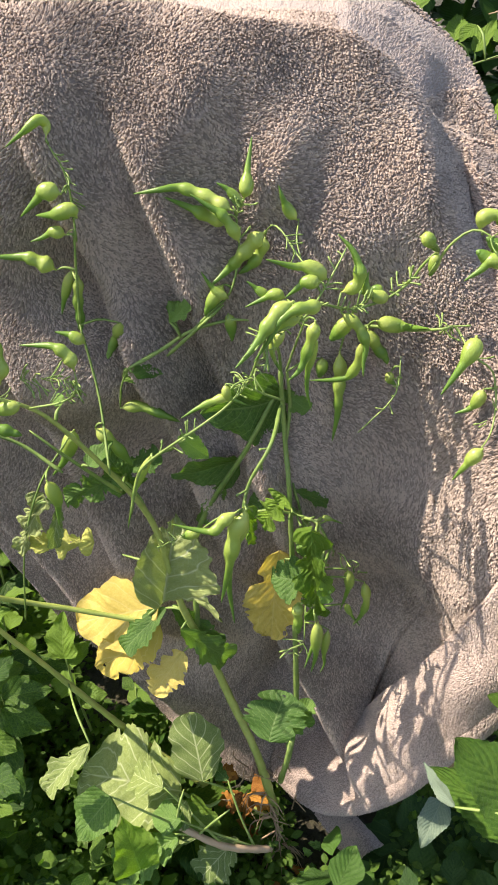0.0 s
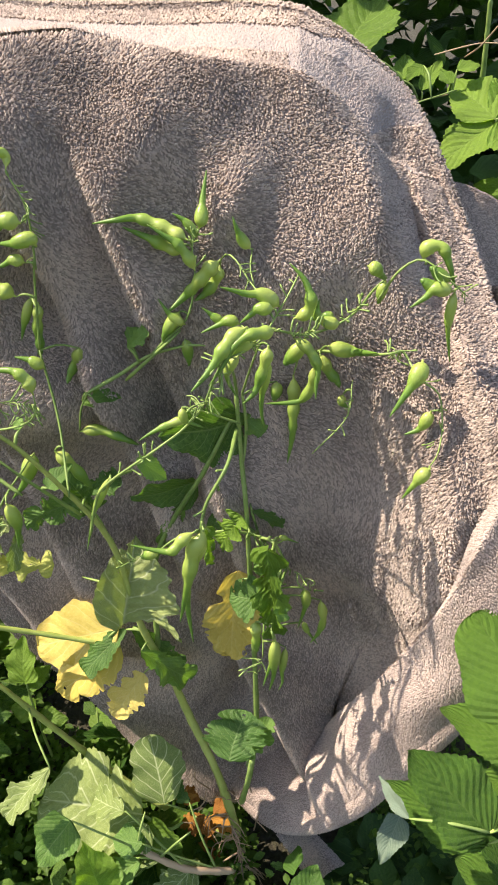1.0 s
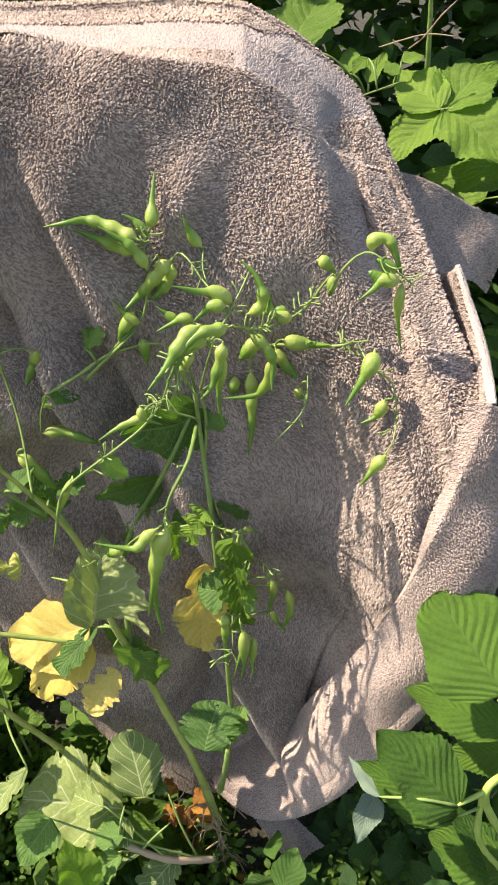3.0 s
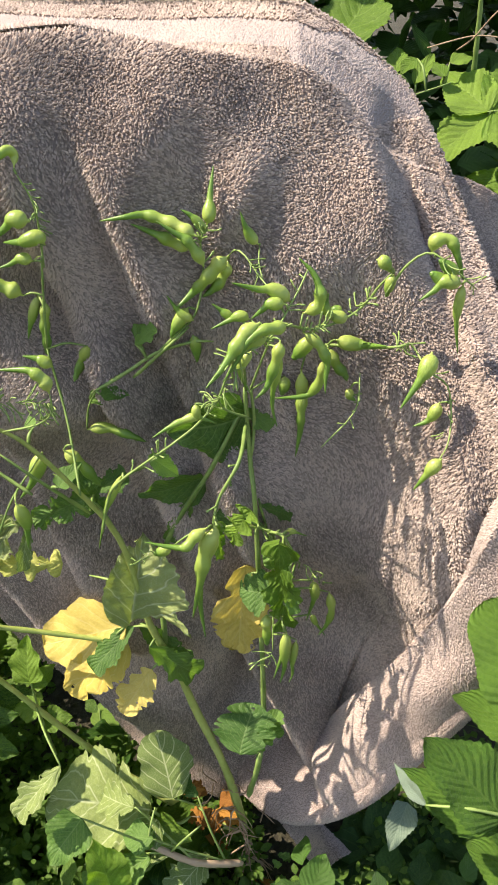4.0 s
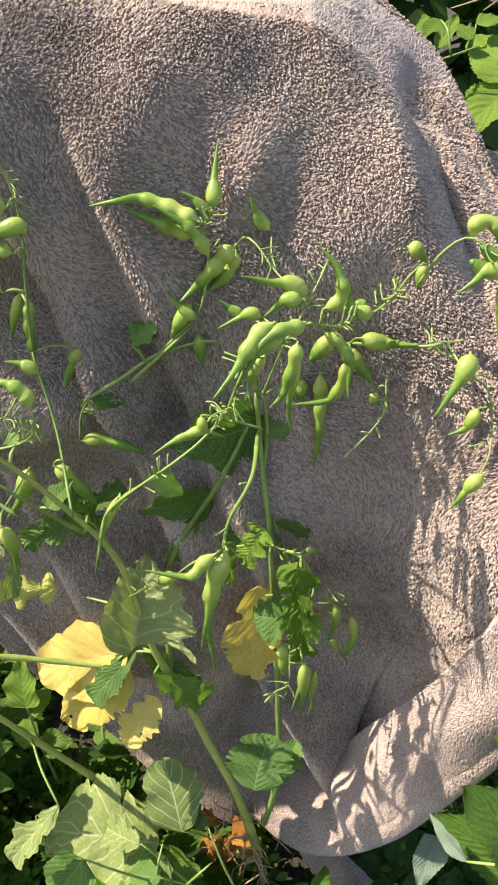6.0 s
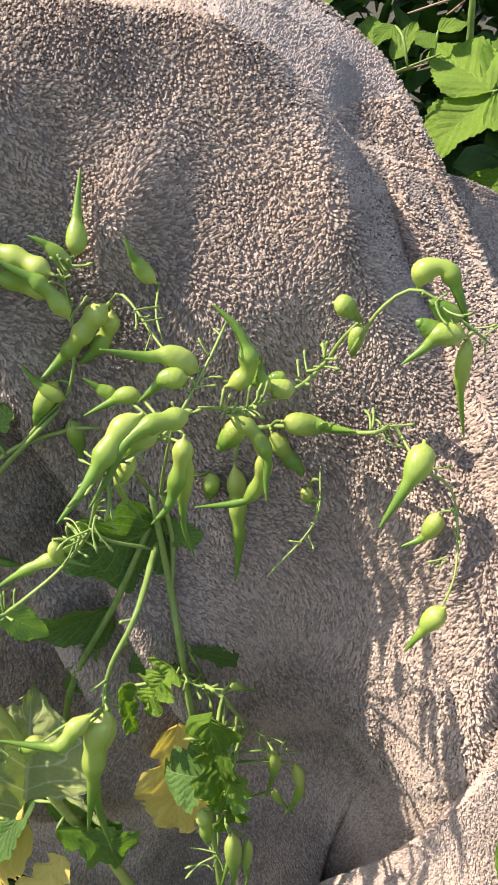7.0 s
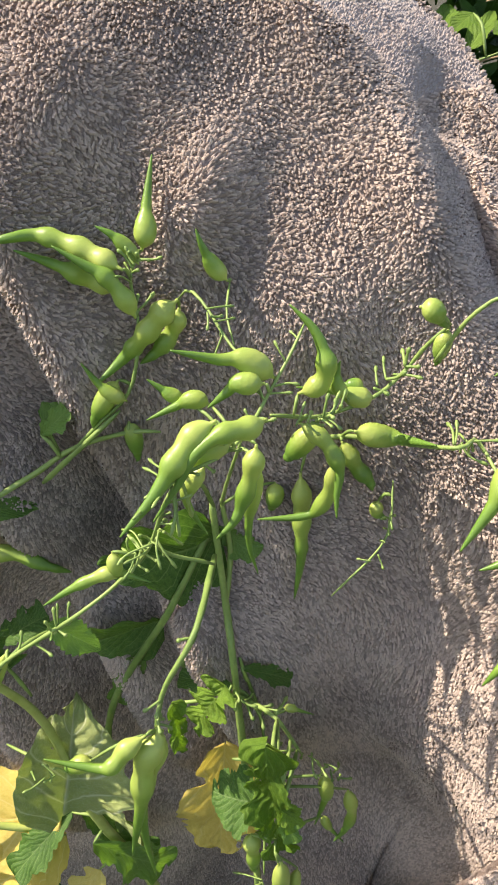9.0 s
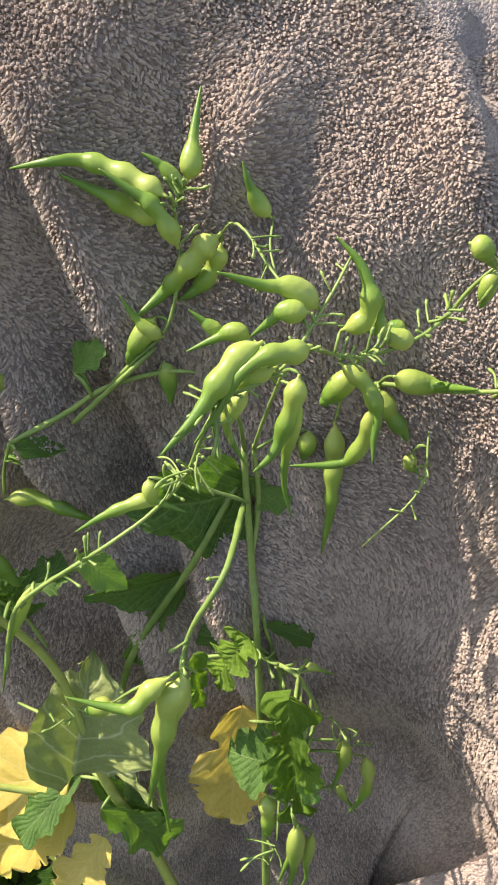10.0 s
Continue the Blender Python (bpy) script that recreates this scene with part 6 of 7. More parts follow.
stem("leaf_stalk", [(-0.054, 0.455, 0.154), (-0.069, 0.458, 0.150), (-0.084, 0.470, 0.129)], 0.0014, 0.0011, leaf("round", (-0.084, 0.470, 0.129), (-0.114, 0.510, 0.155), 0.0503, radish, PALE, normal=(-0.10, -0.60, 0.80)), sides=6)
stem("leaf_stalk", [(-0.076, 0.455, 0.173), (-0.073, 0.459, 0.180), (-0.070, 0.465, 0.182)], 0.0014, 0.0011, leaf("heart", (-0.070, 0.465, 0.182), (-0.096, 0.450, 0.171), 0.0230, radish, LEAF, normal=(0.00, -0.60, 0.80)), sides=6)
stem("leaf_stalk", [(0.006, 0.466, 0.110), (-0.053, 0.458, 0.163), (-0.070, 0.452, 0.187)], 0.0014, 0.0011, leaf("ovate", (-0.070, 0.452, 0.187), (-0.104, 0.462, 0.181), 0.0300, radish, LEAF, normal=(-0.20, -0.45, 0.87)), sides=6)
stem("leaf_stalk", [(-0.027, 0.455, 0.132), (-0.081, 0.470, 0.207), (-0.089, 0.474, 0.210)], 0.0014, 0.0011, leaf("radish", (-0.089, 0.474, 0.210), (-0.131, 0.500, 0.192), 0.0420, radish, PALE, normal=(-0.15, -0.50, 0.85)), sides=6)
leaf("lobed", (-0.109, 0.535, 0.569), (-0.158, 0.530, 0.550), 0.0300, radish, LEAF, normal=(0.20, -0.90, 0.30))
leaf("lobed", (-0.099, 0.540, 0.553), (-0.122, 0.540, 0.597), 0.0340, radish, LEAF, normal=(0.30, -0.90, 0.20))
stem("branch", [(-0.089, 0.540, 0.529), (-0.099, 0.540, 0.553), (-0.109, 0.535, 0.569), (-0.133, 0.525, 0.603)], 0.0013, 0.0009, radish, STEM)
nettle = thing("weed", (-0.190, 0.550, 0.000), "broad-leaved weed with toothed heart-shaped leaves", "weed", "weeds on the ground")
stem("stalk", [(-0.286, 0.550, 0.091), (-0.274, 0.540, 0.214), (-0.266, 0.530, 0.328)], 0.0020, 0.0011, nettle, STEM)
stem("leaf_stalk", [(-0.270, 0.535, 0.266), (-0.266, 0.537, 0.269), (-0.262, 0.540, 0.269)], 0.0014, 0.0011, leaf("heart", (-0.262, 0.540, 0.269), (-0.212, 0.549, 0.281), 0.0335, nettle, WEED, normal=(-0.11, -0.53, 0.84)), sides=6)
stem("leaf_stalk", [(-0.271, 0.536, 0.255), (-0.269, 0.537, 0.255), (-0.266, 0.540, 0.252)], 0.0014, 0.0011, leaf("heart", (-0.266, 0.540, 0.252), (-0.212, 0.519, 0.246), 0.0385, nettle, WEED, normal=(-0.11, -0.53, 0.84)), sides=6)
stem("leaf_stalk", [(-0.270, 0.535, 0.276), (-0.269, 0.537, 0.279), (-0.269, 0.540, 0.280)], 0.0014, 0.0011, leaf("heart", (-0.269, 0.540, 0.280), (-0.306, 0.548, 0.299), 0.0344, nettle, WEED, normal=(0.30, -0.51, 0.81)), sides=6)
leaf("heart", (-0.276, 0.540, 0.204), (-0.250, 0.478, 0.169), 0.0434, nettle, WEED, normal=(-0.11, -0.53, 0.84))
stem("leaf_stalk", [(-0.277, 0.543, 0.180), (-0.279, 0.541, 0.183), (-0.281, 0.540, 0.183)], 0.0014, 0.0011, leaf("heart", (-0.281, 0.540, 0.183), (-0.306, 0.498, 0.166), 0.0391, nettle, WEED, normal=(0.30, -0.51, 0.81)), sides=6)
stem("leaf_stalk", [(-0.268, 0.533, 0.297), (-0.268, 0.535, 0.301), (-0.267, 0.540, 0.302)], 0.0014, 0.0011, leaf("heart", (-0.267, 0.540, 0.302), (-0.251, 0.560, 0.317), 0.0248, nettle, WEED, normal=(-0.11, -0.53, 0.84)), sides=6)
leaf("heart", (-0.275, 0.540, 0.233), (-0.304, 0.534, 0.240), 0.0355, nettle, WEED, normal=(0.30, -0.51, 0.81))
dock = thing("weed", (-0.120, 0.620, 0.000), "young weed with bright veined leaves", "weed", "weeds on the ground")
stem("stalk", [(-0.198, 0.620, 0.091), (-0.205, 0.610, 0.181), (-0.207, 0.600, 0.263)], 0.0018, 0.0012, dock, STEM)
leaf("heart", (-0.208, 0.600, 0.262), (-0.214, 0.624, 0.309), 0.0383, dock, PALE_LIT, normal=(-0.33, -0.77, 0.55))
leaf("heart", (-0.206, 0.600, 0.253), (-0.183, 0.618, 0.271), 0.0248, dock, WEED, normal=(-0.25, -0.50, 0.83))
leaf("heart", (-0.205, 0.610, 0.202), (-0.240, 0.620, 0.197), 0.0285, dock, WEED, normal=(-0.25, -0.50, 0.83))
leaf("heart", (-0.203, 0.610, 0.181), (-0.171, 0.611, 0.191), 0.0288, dock, WEED, normal=(-0.25, -0.50, 0.83))
# ---- raspberry canes ----
rasp = thing("raspberry_plant", (0.34, 0.36, 0.0), "young raspberry cane with toothed pleated leaves", "plant", "raspberry canes")
stem("cane", [(0.331, 0.340, 0.233), (0.278, 0.330, 0.324), (0.235, 0.325, 0.423), (0.294, 0.350, 0.426)], 0.0047, 0.0027, rasp, CANE)
stem("leaf_stalk", [(0.235, 0.325, 0.423), (0.206, 0.310, 0.432)], 0.0022, 0.0017, rasp, CANE)
stem("leaf_stalk", [(0.236, 0.330, 0.412), (0.237, 0.320, 0.365), (0.275, 0.330, 0.289)], 0.0027, 0.0025, rasp, CANE)
stem("leaf_stalk", [(0.294, 0.350, 0.426), (0.260, 0.345, 0.472), (0.234, 0.340, 0.513)], 0.0023, 0.0016, rasp, CANE)
leaf("broad", (0.240, 0.345, 0.513), (0.200, 0.405, 0.561), 0.082, rasp, RASP, normal=(-0.15, -0.59, 0.79))
stem("leaf_stalk", [(0.260, 0.345, 0.472), (0.256, 0.344, 0.471), (0.252, 0.345, 0.467)], 0.0014, 0.0011, leaf("raspberry", (0.252, 0.345, 0.467), (0.181, 0.386, 0.477), 0.0398, rasp, RASP, normal=(-0.10, -0.40, 0.91)), sides=6)
leaf("raspberry", (0.207, 0.310, 0.429), (0.153, 0.350, 0.475), 0.0552, rasp, RASP, normal=(0.20, -0.61, 0.76))
stem("leaf_stalk", [(0.236, 0.327, 0.399), (0.225, 0.321, 0.404), (0.214, 0.320, 0.400)], 0.0014, 0.0011, leaf("raspberry", (0.214, 0.320, 0.400), (0.140, 0.372, 0.405), 0.0380, rasp, RASP, normal=(-0.32, -0.53, 0.79)), sides=6)
stem("leaf_stalk", [(0.206, 0.310, 0.432), (0.178, 0.312, 0.441), (0.150, 0.325, 0.428)], 0.0014, 0.0011, leaf("raspberry", (0.150, 0.325, 0.428), (0.129, 0.353, 0.438), 0.0112, rasp, RASP_BACK, normal=(-0.64, -0.64, 0.43), label="pale underside of a turned leaf"), sides=6)
stem("leaf_stalk", [(0.278, 0.343, 0.425), (0.274, 0.350, 0.426), (0.271, 0.360, 0.419)], 0.0014, 0.0011, leaf("raspberry", (0.271, 0.360, 0.419), (0.215, 0.368, 0.407), 0.0323, rasp, RASP, normal=(-0.25, -0.50, 0.83)), sides=6)
stem("leaf_stalk", [(0.275, 0.330, 0.289), (0.278, 0.329, 0.288), (0.280, 0.330, 0.283)], 0.0014, 0.0011, leaf("raspberry", (0.280, 0.330, 0.283), (0.218, 0.369, 0.288), 0.0473, rasp, RASP, normal=(-0.25, -0.50, 0.83)), sides=6)
stem("leaf_stalk", [(0.275, 0.330, 0.289), (0.276, 0.328, 0.284), (0.277, 0.330, 0.270)], 0.0014, 0.0011, leaf("raspberry", (0.277, 0.330, 0.270), (0.242, 0.375, 0.324), 0.0352, rasp, RASP, normal=(0.31, -0.62, 0.72)), sides=6)
leaf("heart", (0.195, 0.455, 0.220), (0.170, 0.420, 0.193), 0.0272, rasp, RASP_BACK, normal=(-0.20, -0.50, 0.84), label="pale underside of a turned leaf")
rasp_b = thing("raspberry_plant", (0.42, 0.88, 0.0), "taller raspberry cane with sunlit leaves behind the towel", "plant", "raspberry canes")
stem("cane", [(0.538, 0.900, 0.424), (0.439, 0.880, 0.675), (0.385, 0.860, 0.813)], 0.0040, 0.0018, rasp_b, STALK)
stem("leaf_stalk", [(0.385, 0.860, 0.810), (0.349, 0.850, 0.822), (0.297, 0.850, 0.819)], 0.0018, 0.0012, rasp_b, STEM)
stem("leaf_stalk", [(0.255, 0.850, 0.847), (0.211, 0.860, 0.830)], 0.0009, 0.0007, rasp_b, STEM)
leaf("raspberry", (0.301, 0.850, 0.818), (0.365, 0.897, 0.867), 0.0594, rasp_b, PALE_LIT, normal=(-0.20, -0.55, 0.81))
leaf("raspberry", (0.299, 0.850, 0.819), (0.265, 0.910, 0.852), 0.0570, rasp_b, PALE_LIT, normal=(-0.20, -0.55, 0.81))
leaf("raspberry", (0.305, 0.850, 0.819), (0.363, 0.790, 0.790), 0.0891, rasp_b, PALE_LIT, normal=(-0.10, -0.50, 0.86))
stem("leaf_stalk", [(0.302, 0.850, 0.819), (0.301, 0.850, 0.818), (0.300, 0.850, 0.816)], 0.0014, 0.0011, leaf("raspberry", (0.300, 0.850, 0.816), (0.235, 0.828, 0.778), 0.0476, rasp_b, PALE_LIT, normal=(-0.30, -0.51, 0.81)), sides=6)
stem("leaf_stalk", [(0.414, 0.871, 0.738), (0.400, 0.862, 0.742), (0.386, 0.860, 0.735)], 0.0014, 0.0011, leaf("raspberry", (0.386, 0.860, 0.735), (0.307, 0.910, 0.742), 0.0420, rasp_b, PALE_LIT, normal=(-0.25, -0.50, 0.83)), sides=6)
stem("leaf_stalk", [(0.400, 0.865, 0.775), (0.393, 0.861, 0.777), (0.386, 0.860, 0.772)], 0.0014, 0.0011, leaf("raspberry", (0.386, 0.860, 0.772), (0.325, 0.834, 0.738), 0.0374, rasp_b, PALE_LIT, normal=(-0.25, -0.50, 0.83)), sides=6)
stem("leaf_stalk", [(0.229, 0.900, 0.827), (0.188, 0.901, 0.864), (0.147, 0.920, 0.868)], 0.0014, 0.0011, leaf("raspberry", (0.147, 0.920, 0.868), (0.193, 0.994, 0.927), 0.0789, rasp_b, PALE_LIT, normal=(-0.25, -0.50, 0.83)), sides=6)
stem("leaf_stalk", [(0.232, 0.900, 0.828), (0.232, 0.899, 0.834), (0.231, 0.900, 0.837)], 0.0014, 0.0011, leaf("raspberry", (0.231, 0.900, 0.837), (0.257, 0.936, 0.866), 0.0184, rasp_b, PALE_LIT, normal=(-0.25, -0.50, 0.83)), sides=6)
stem("leaf_stalk", [(0.264, 0.900, 0.835), (0.265, 0.898, 0.851), (0.266, 0.900, 0.859)], 0.0014, 0.0011, leaf("raspberry", (0.266, 0.900, 0.859), (0.290, 0.898, 0.865), 0.0182, rasp_b, PALE_LIT, normal=(-0.25, -0.50, 0.83)), sides=6)
stem("leaf_stalk", [(0.229, 0.900, 0.827), (0.219, 0.897, 0.843), (0.209, 0.900, 0.848)], 0.0014, 0.0011, leaf("raspberry", (0.209, 0.900, 0.848), (0.217, 0.935, 0.871), 0.0218, rasp_b, PALE_LIT, normal=(-0.25, -0.50, 0.83)), sides=6)
stem("cane", [(0.312, 0.950, 0.816), (0.306, 0.940, 0.870), (0.299, 0.930, 0.925)], 0.0033, 0.0024, rasp_b, STEM)
stem("twig", [(0.278, 0.920, 0.868), (0.290, 0.910, 0.880), (0.304, 0.900, 0.902), (0.320, 0.900, 0.917)], 0.0010, 0.0006, rasp_b, TWIG)
stem("twig", [(0.245, 0.920, 0.870), (0.291, 0.910, 0.883), (0.325, 0.900, 0.882)], 0.0008, 0.0006, rasp_b, TWIG)
stem("twig", [(0.229, 0.900, 0.827), (0.264, 0.900, 0.835)], 0.0009, 0.0007, rasp_b, TWIG)
stem("leaf_stalk", [(0.261, 0.900, 0.834), (0.259, 0.888, 0.846), (0.257, 0.880, 0.848)], 0.0014, 0.0011, leaf("raspberry", (0.257, 0.880, 0.848), (0.247, 0.902, 0.859), 0.0155, rasp_b, PALE_LIT, normal=(-0.25, -0.50, 0.83)), sides=6)
stem("leaf_stalk", [(0.231, 0.855, 0.838), (0.228, 0.864, 0.858), (0.225, 0.880, 0.865)], 0.0014, 0.0011, leaf("raspberry", (0.225, 0.880, 0.865), (0.206, 0.871, 0.854), 0.0177, rasp_b, PALE_LIT, normal=(-0.25, -0.50, 0.83)), sides=6)
stem("leaf_stalk", [(0.429, 0.876, 0.700), (0.411, 0.893, 0.711), (0.393, 0.920, 0.702)], 0.0014, 0.0011, leaf("raspberry", (0.393, 0.920, 0.702), (0.341, 0.968, 0.721), 0.0548, rasp_b, PALE_LIT, normal=(-0.31, -0.62, 0.72)), sides=6)
sedge = thing("grass_tuft", (0.44, 0.72, 0.0), "tuft of long grass blades beside the towel", "grass")
stem("stalk", [(0.377, 0.700, 0.549), (0.357, 0.700, 0.644)], 0.0018, 0.0012, sedge, STEM)
leaf("blade", (0.364, 0.700, 0.618), (0.325, 0.763, 0.656), 0.0076, sedge, WEED, normal=(-0.31, -0.62, 0.72))
stem("leaf_stalk", [(0.361, 0.700, 0.627), (0.362, 0.700, 0.626), (0.363, 0.700, 0.624)], 0.0014, 0.0011, leaf("blade", (0.363, 0.700, 0.624), (0.327, 0.724, 0.629), 0.0088, sedge, WEED, normal=(-0.31, -0.62, 0.72)), sides=6)
leaf("blade", (0.360, 0.700, 0.643), (0.323, 0.733, 0.656), 0.0069, sedge, WEED, normal=(-0.31, -0.62, 0.72))
leaf("blade", (0.370, 0.700, 0.591), (0.337, 0.731, 0.604), 0.0066, sedge, WEED, normal=(-0.31, -0.62, 0.72))
stem("leaf_stalk", [(0.357, 0.700, 0.644), (0.357, 0.699, 0.652), (0.357, 0.700, 0.656)], 0.0014, 0.0011, leaf("blade", (0.357, 0.700, 0.656), (0.334, 0.738, 0.679), 0.0063, sedge, WEED, normal=(-0.31, -0.62, 0.72)), sides=6)
leaf("blade", (0.372, 0.700, 0.577), (0.340, 0.697, 0.560), 0.0060, sedge, WEED, normal=(-0.31, -0.62, 0.72))
shade_weed = thing("weed", (0.2, 0.5, 0.0), "broad leaves below the towel, shade put into their dark colour", "weed", "weeds on the ground")
stem("stalk", [(0.250, 0.560, -0.292), (0.224, 0.550, -0.154), (0.182, 0.500, 0.041)], 0.0034, 0.0021, shade_weed, STEM)
# the shade on these leaves is in their dark colour
leaf("heart", (0.182, 0.500, 0.041), (0.089, 0.469, 0.027), 0.0824, shade_weed, SHADE_DARK, normal=(0.00, -0.41, 0.91))
stem("leaf_stalk", [(0.182, 0.500, 0.041), (0.185, 0.499, 0.042), (0.189, 0.500, 0.040)], 0.0014, 0.0011, leaf("heart", (0.189, 0.500, 0.040), (0.260, 0.541, 0.058), 0.0893, shade_weed, SHADE_DARK, normal=(0.00, -0.41, 0.91)), sides=6)
stem("leaf_stalk", [(0.186, 0.505, 0.023), (0.188, 0.502, 0.026), (0.190, 0.500, 0.027)], 0.0014, 0.0011, leaf("heart", (0.190, 0.500, 0.027), (0.246, 0.463, 0.010), 0.0831, shade_weed, SHADE_DARK, normal=(0.00, -0.41, 0.91)), sides=6)
leaf("heart", (0.182, 0.500, 0.041), (0.161, 0.545, 0.061), 0.0755, shade_weed, SHADE_DARK, normal=(0.00, -0.41, 0.91))
# dry bits at the foot of the stem
rngr = np.random.default_rng(77)
for k in range(34):
    h = rngr.uniform(0.0, 1.0)
    c = np.array([0.040 - 0.020 * h, 0.506 + 0.016 * h, 0.020 + 0.105 * h])
    a = rngr.uniform(math.pi, 2 * math.pi)
    out = np.array([math.cos(a), math.sin(a) * 0.8, rngr.uniform(-0.9, 0.3)])
    d = rngr.uniform(0.012, 0.034)
    bend = c + out * 0.6 * d + rngr.normal(0, 0.006, 3)
    end = c + out * d + np.array([0, -0.004, -0.4 * d]) + rngr.normal(0, 0.004, 3)
    stem("dry_root", [c, bend, end], rngr.uniform(0.0008, 0.0016), 0.0004, radish, TWIG, sides=5)
for k in range(9):
    c = np.array([0.048, 0.490, 0.035]) + rngr.normal(0, 1, 3) * np.array([0.016, 0.012, 0.018])
    a = rngr.uniform(0, 6.28)
    leaf("radish", c, c + 0.016 * np.array([math.cos(a), -0.4, math.sin(a) * 0.5]), 0.010, radish, LEAF if k % 3 else DRY, normal=(-0.3, -0.4, 0.87))
stem("dry_root", [(-0.001, 0.530, 0.160), (-0.016, 0.520, 0.194), (-0.016, 0.510, 0.223)], 0.0009, 0.0005, radish, TWIG)
stem("dry_root", [(0.051, 0.530, 0.075), (0.053, 0.520, 0.114), (0.054, 0.510, 0.139)], 0.0010, 0.0005, radish, TWIG)
stem("dry_root", [(-0.005, 0.530, 0.159), (-0.009, 0.520, 0.146), (-0.024, 0.510, 0.149)], 0.0009, 0.0005, radish, TWIG)
stem("dry_root", [(0.035, 0.530, 0.151), (0.031, 0.520, 0.152), (0.018, 0.510, 0.171)], 0.0009, 0.0005, radish, TWIG)
stem("dry_root", [(0.039, 0.530, 0.164), (0.037, 0.520, 0.180), (0.038, 0.510, 0.180)], 0.0009, 0.0005, radish, TWIG)
stem("dry_root", [(0.013, 0.530, 0.162), (0.024, 0.520, 0.167), (0.033, 0.510, 0.161)], 0.0009, 0.0005, radish, TWIG)
stem("dry_root", [(0.047, 0.530, 0.104), (0.056, 0.520, 0.106), (0.065, 0.510, 0.104)], 0.0010, 0.0005, radish, TWIG)
stem("dry_root", [(0.025, 0.530, 0.121), (0.014, 0.520, 0.159), (-0.003, 0.510, 0.172)], 0.0010, 0.0005, radish, TWIG)
stem("dry_root", [(-0.008, 0.530, 0.095), (-0.018, 0.520, 0.114), (-0.026, 0.510, 0.125)], 0.0010, 0.0005, radish, TWIG)
stem("dry_root", [(0.047, 0.530, 0.151), (0.040, 0.520, 0.187), (0.031, 0.510, 0.211)], 0.0009, 0.0005, radish, TWIG)
stem("dry_root", [(0.014, 0.530, 0.080), (0.010, 0.520, 0.106), (-0.003, 0.510, 0.108)], 0.0010, 0.0005, radish, TWIG)
stem("dry_root", [(-0.011, 0.530, 0.144), (-0.011, 0.520, 0.159), (-0.002, 0.510, 0.166)], 0.0009, 0.0005, radish, TWIG)
stem("dry_root", [(-0.001, 0.530, 0.116), (-0.010, 0.520, 0.110), (-0.032, 0.510, 0.129)], 0.0010, 0.0005, radish, TWIG)
stem("dry_root", [(0.042, 0.530, 0.053), (0.030, 0.520, 0.074), (0.003, 0.510, 0.110)], 0.0010, 0.0005, radish, TWIG)
leaf("radish", (0.002, 0.520, 0.058), (0.007, 0.508, 0.053), 0.0159, radish, DRY, normal=(-0.25, -0.50, 0.83), label="withered orange-brown leaf")
leaf("radish", (-0.018, 0.520, 0.110), (-0.034, 0.526, 0.109), 0.0213, radish, DRY, normal=(-0.25, -0.50, 0.83), label="withered orange-brown leaf")
leaf("radish", (-0.012, 0.520, 0.154), (-0.031, 0.533, 0.156), 0.0192, radish, DRY, normal=(-0.25, -0.50, 0.83), label="withered orange-brown leaf")
leaf("radish", (-0.007, 0.520, 0.127), (-0.024, 0.506, 0.113), 0.0164, radish, DRY, normal=(-0.25, -0.50, 0.83), label="withered orange-brown leaf")
leaf("radish", (-0.020, 0.520, 0.149), (-0.039, 0.533, 0.151), 0.0183, radish, DRY, normal=(-0.25, -0.50, 0.83), label="withered orange-brown leaf")
leaf("radish", (-0.024, 0.520, 0.151), (-0.025, 0.528, 0.156), 0.0211, radish, DRY, normal=(-0.25, -0.50, 0.83), label="withered orange-brown leaf")


# ---- weeds round the plant ----
def weed(place, height, leaves, size, kind, seed, label, material=WEED):
    rng = np.random.default_rng(seed)
    z0 = float(ground_height(place[0], place[1]))
    w = thing("weed", (place[0], place[1], z0), label, "weed", "weeds on the ground")
    lean = rng.normal(0, 0.18, 2) * height
    base = np.array([place[0], place[1], z0 - 0.01])
    top = base + np.array([lean[0], lean[1], height])
    mid = (base + top) / 2 + np.append(rng.normal(0, 0.01, 2), 0)
    line = spline([base, mid, top], 40)
    stem("stalk", [base, mid, top], 0.0022, 0.0012, w, STEM, sides=6)
    for i in range(leaves):
        q = 0.25 + 0.75 * (i + 1) / leaves
        c = line[min(39, int(q * 39))]
        a = i * 2.4 + rng.uniform(-0.4, 0.4)
        d = np.array([math.cos(a), math.sin(a), rng.uniform(-0.15, 0.45)])
        ln = size * rng.uniform(0.65, 1.2) * (1.15 - 0.35 * q)
        up = (0.35 * d[0] * -1 + rng.normal(0, 0.38), -0.15 + rng.normal(0, 0.38), 1.0)
        leaf(kind, c + d * 0.006, c + d * (0.006 + ln), ln * rng.uniform(0.55, 0.8), w, material, up, fine=False)
    return w


rngw = np.random.default_rng(5)
for i in range(115):
    x, y = rngw.uniform(-0.62, -0.02), rngw.uniform(0.34, 1.05)
    # keep the towel's own ground free
    if y > 0.64 and x > -0.30:
        continue
    if x > -0.08 and y > 0.50:
        continue
    h = rngw.uniform(0.05, 0.20) * (1.3 if x < -0.25 else 0.85)
    weed((x, y), h, int(rngw.integers(6, 12)), rngw.uniform(0.022, 0.05) if i % 3 else rngw.uniform(0.05, 0.08), ("heart", "ovate", "ovate")[i % 3], 200 + i, "leafy green weed growing in the soil")
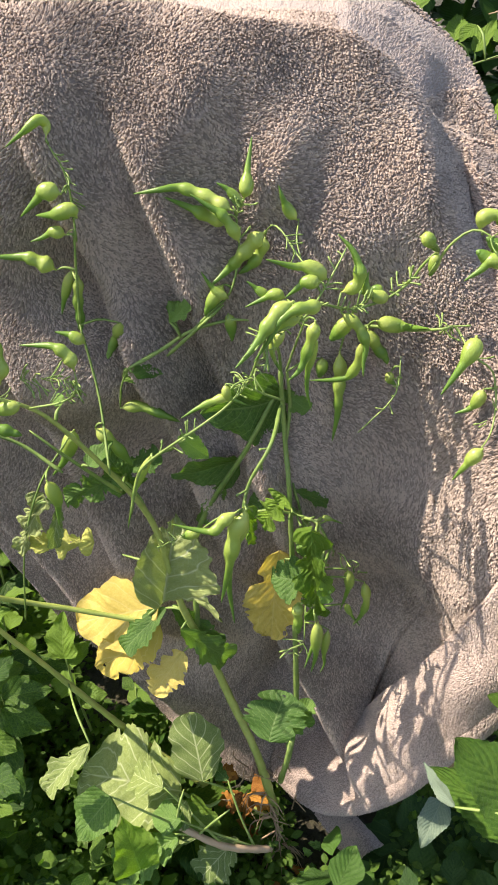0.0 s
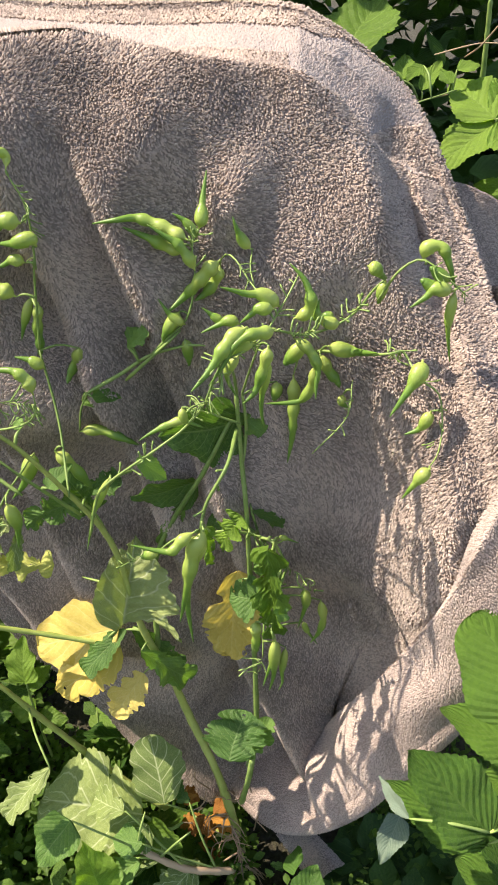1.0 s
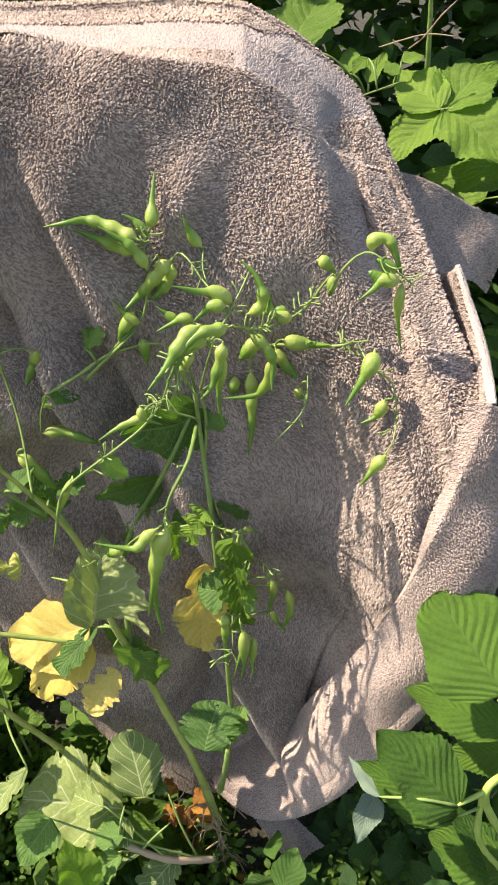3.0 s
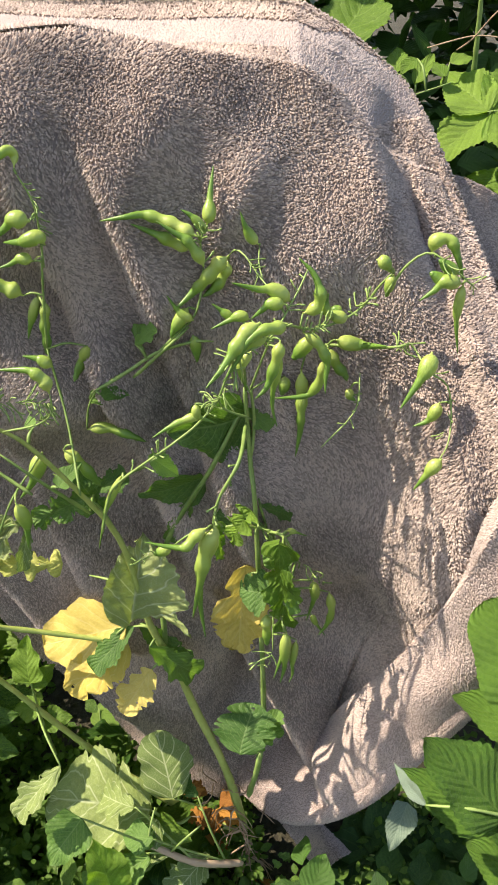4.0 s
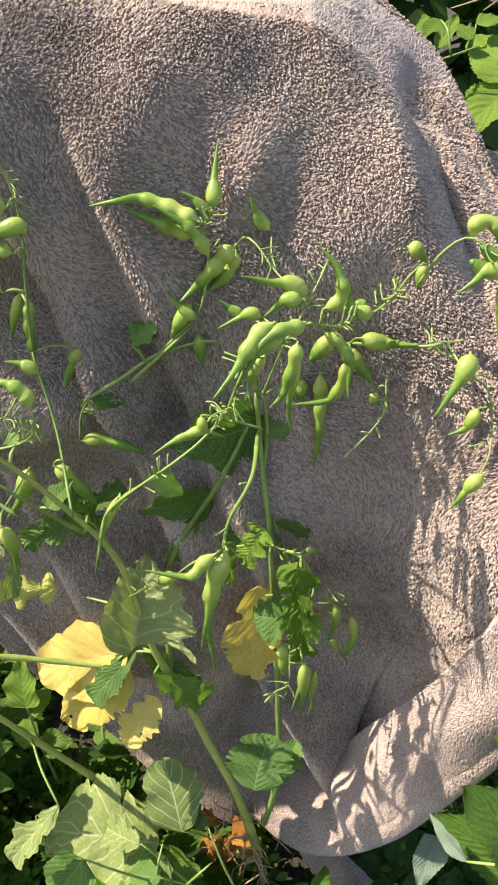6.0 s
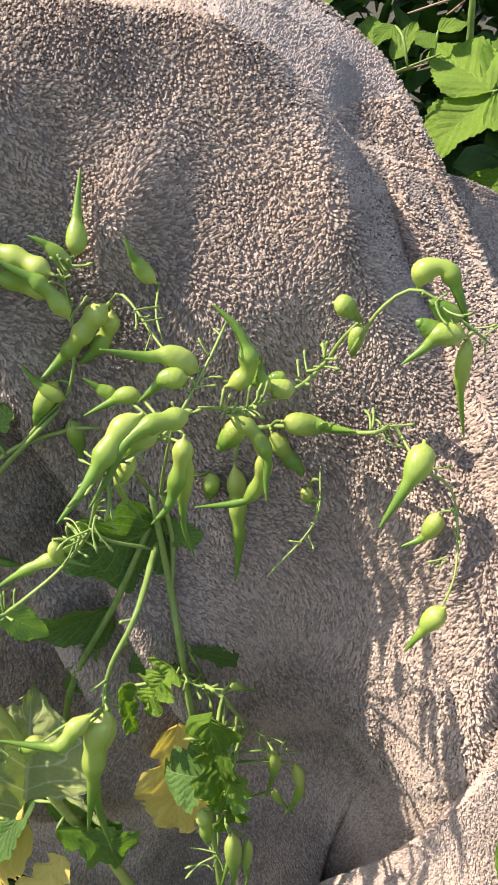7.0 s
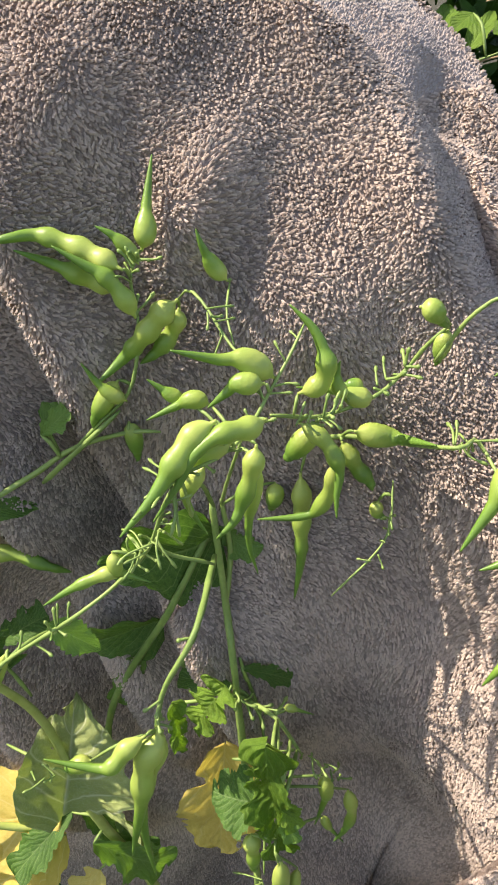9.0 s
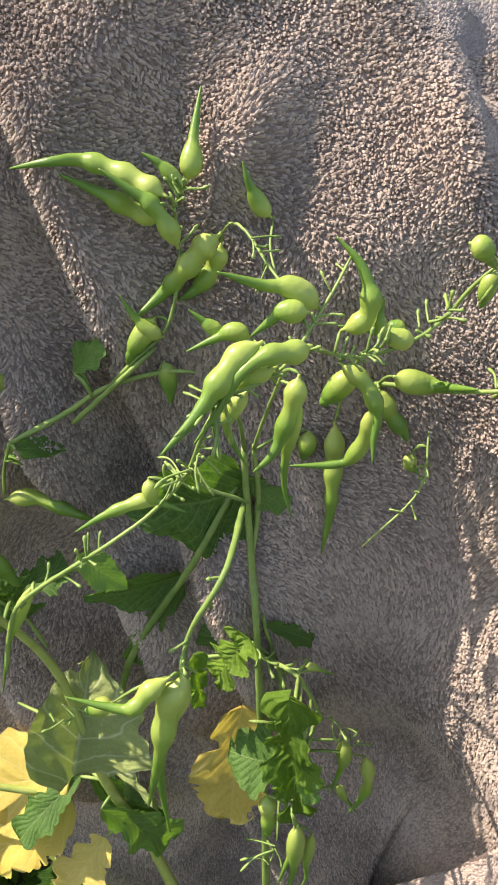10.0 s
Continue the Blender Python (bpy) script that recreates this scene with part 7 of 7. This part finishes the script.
for i in range(14):
    x, y = rngw.uniform(-0.50, -0.30), rngw.uniform(0.46, 0.74)
    weed((x, y), rngw.uniform(0.20, 0.31), int(rngw.integers(8, 12)), rngw.uniform(0.055, 0.080), "heart", 420 + i, "tall broad-leaved green weed growing beside the towel")
for i in range(60):
    x, y = rngw.uniform(0.10, 0.62), rngw.uniform(0.32, 0.60)
    if y > 0.58 and x < 0.30:
        continue
    if y > 0.46 and x < 0.18:
        continue
    low = 0.45 if y > 0.46 and x < 0.30 else 1.0
    # painted in the darkened green, since the sun reaches some of them
    weed((x, y), rngw.uniform(0.04, 0.14) * low, int(rngw.integers(4, 8)), rngw.uniform(0.04, 0.075), ("heart", "ovate")[i % 2], 500 + i, "broad-leaved weed beside the towel, shade put into its dark colour", SHADE_DARK)


def leaf_mass(name, count, where, size, material, seed, label, category, sides=(4, 3)):
    """Countless small leaves in one mesh."""
    rng = np.random.default_rng(seed)
    v0, f0, uv0 = leaf_grid("ovate", sides[0] + 2, sides[1], seed)
    v0, f0, uv0 = np.array(v0), np.array(f0), np.array(uv0)
    P = where(rng, count)
    count = len(P)
    y = rng.normal(0, 1, (count, 3)) * np.array([1, 1, 0.5])
    y /= np.linalg.norm(y, axis=1)[:, None]
    n = rng.normal(0, 0.45, (count, 3)) + np.array([-0.2, -0.15, 1.0])
    n -= y * (n * y).sum(1)[:, None]
    n /= np.linalg.norm(n, axis=1)[:, None]
    x = np.cross(y, n)
    s = size * rng.uniform(0.5, 1.4, count)
    V = P[:, None] + s[:, None, None] * (v0[None, :, 0:1] * x[:, None] * 1.1 + v0[None, :, 1:2] * y[:, None] + v0[None, :, 2:3] * n[:, None])
    F = (f0[None] + len(v0) * np.arange(count)[:, None, None]).reshape(-1, f0.shape[1])
    ob = mesh_part(name, V.reshape(-1, 3), F.tolist(), material, None, "", np.tile(uv0, (count, 1)))
    return tagged(ob, label, category, kind="stuff")


def low_cover(rng, n):
    near = rng.random(n) < 0.82
    p = np.stack([np.where(near, rng.normal(-0.12, 0.27, n), rng.normal(0, 1.6, n)), np.where(near, rng.normal(0.56, 0.20, n), rng.normal(0.5, 1.6, n)), rng.uniform(0, 1, n) ** 1.6], -1)
    p[:, 2] *= 0.07 + 0.05 * sstep(-0.02, -0.20, p[:, 0])
    under = (p[:, 1] > 0.60 + 0.07 * sstep(-0.06, -0.12, p[:, 0])) & (p[:, 1] < 0.9) & (p[:, 0] > -0.24) & (p[:, 0] < 0.28)
    under |= (p[:, 1] > 0.475) & (p[:, 0] > 0.05) & (p[:, 0] < 0.17)
    p[:, 2] += ground_height(p[:, 0], p[:, 1]) * np.exp(-(p[:, 0] ** 2 + p[:, 1] ** 2) / 16)
    return p[~under]


def hedge(rng, n):
    p = np.stack([rng.uniform(-1.2, 1.4, n), rng.uniform(0.97, 1.9, n), rng.uniform(0.0, 1.0, n) ** 0.8], -1)
    # taller on the left: an added, unseen part that shades the rest
    top = 0.75 + 0.95 * sstep(0.25, -0.35, p[:, 0]) + 0.5 * sstep(1.1, 1.6, p[:, 1]) + 0.18 * np.sin(5 * p[:, 0] + 3 * p[:, 1])
    p[:, 2] *= top
    front = 0.97 + 0.12 * np.sin(7 * p[:, 0]) + 0.25 * np.clip(p[:, 2] - 0.6, 0, 2)
    oval = ((p[:, 0] - 0.12) / 1.4) ** 2 + ((p[:, 1] - 1.2) / 0.95) ** 2 < 1.0 + 0.22 * np.sin(6 * p[:, 0] + 4 * p[:, 1])
    return p[(p[:, 1] > front) & oval]


leaf_mass("ground_cover", 30000, low_cover, 0.0125, WEED, 31, "small-leaved green ground cover", "ground cover", (2, 3))
# its gloom comes partly from the darkened leaf colour
leaf_mass("undergrowth", 22000, hedge, 0.065, SHADE_DARK, 33, "dense undergrowth behind the towel, shade put into its dark green", "undergrowth", (3, 3))
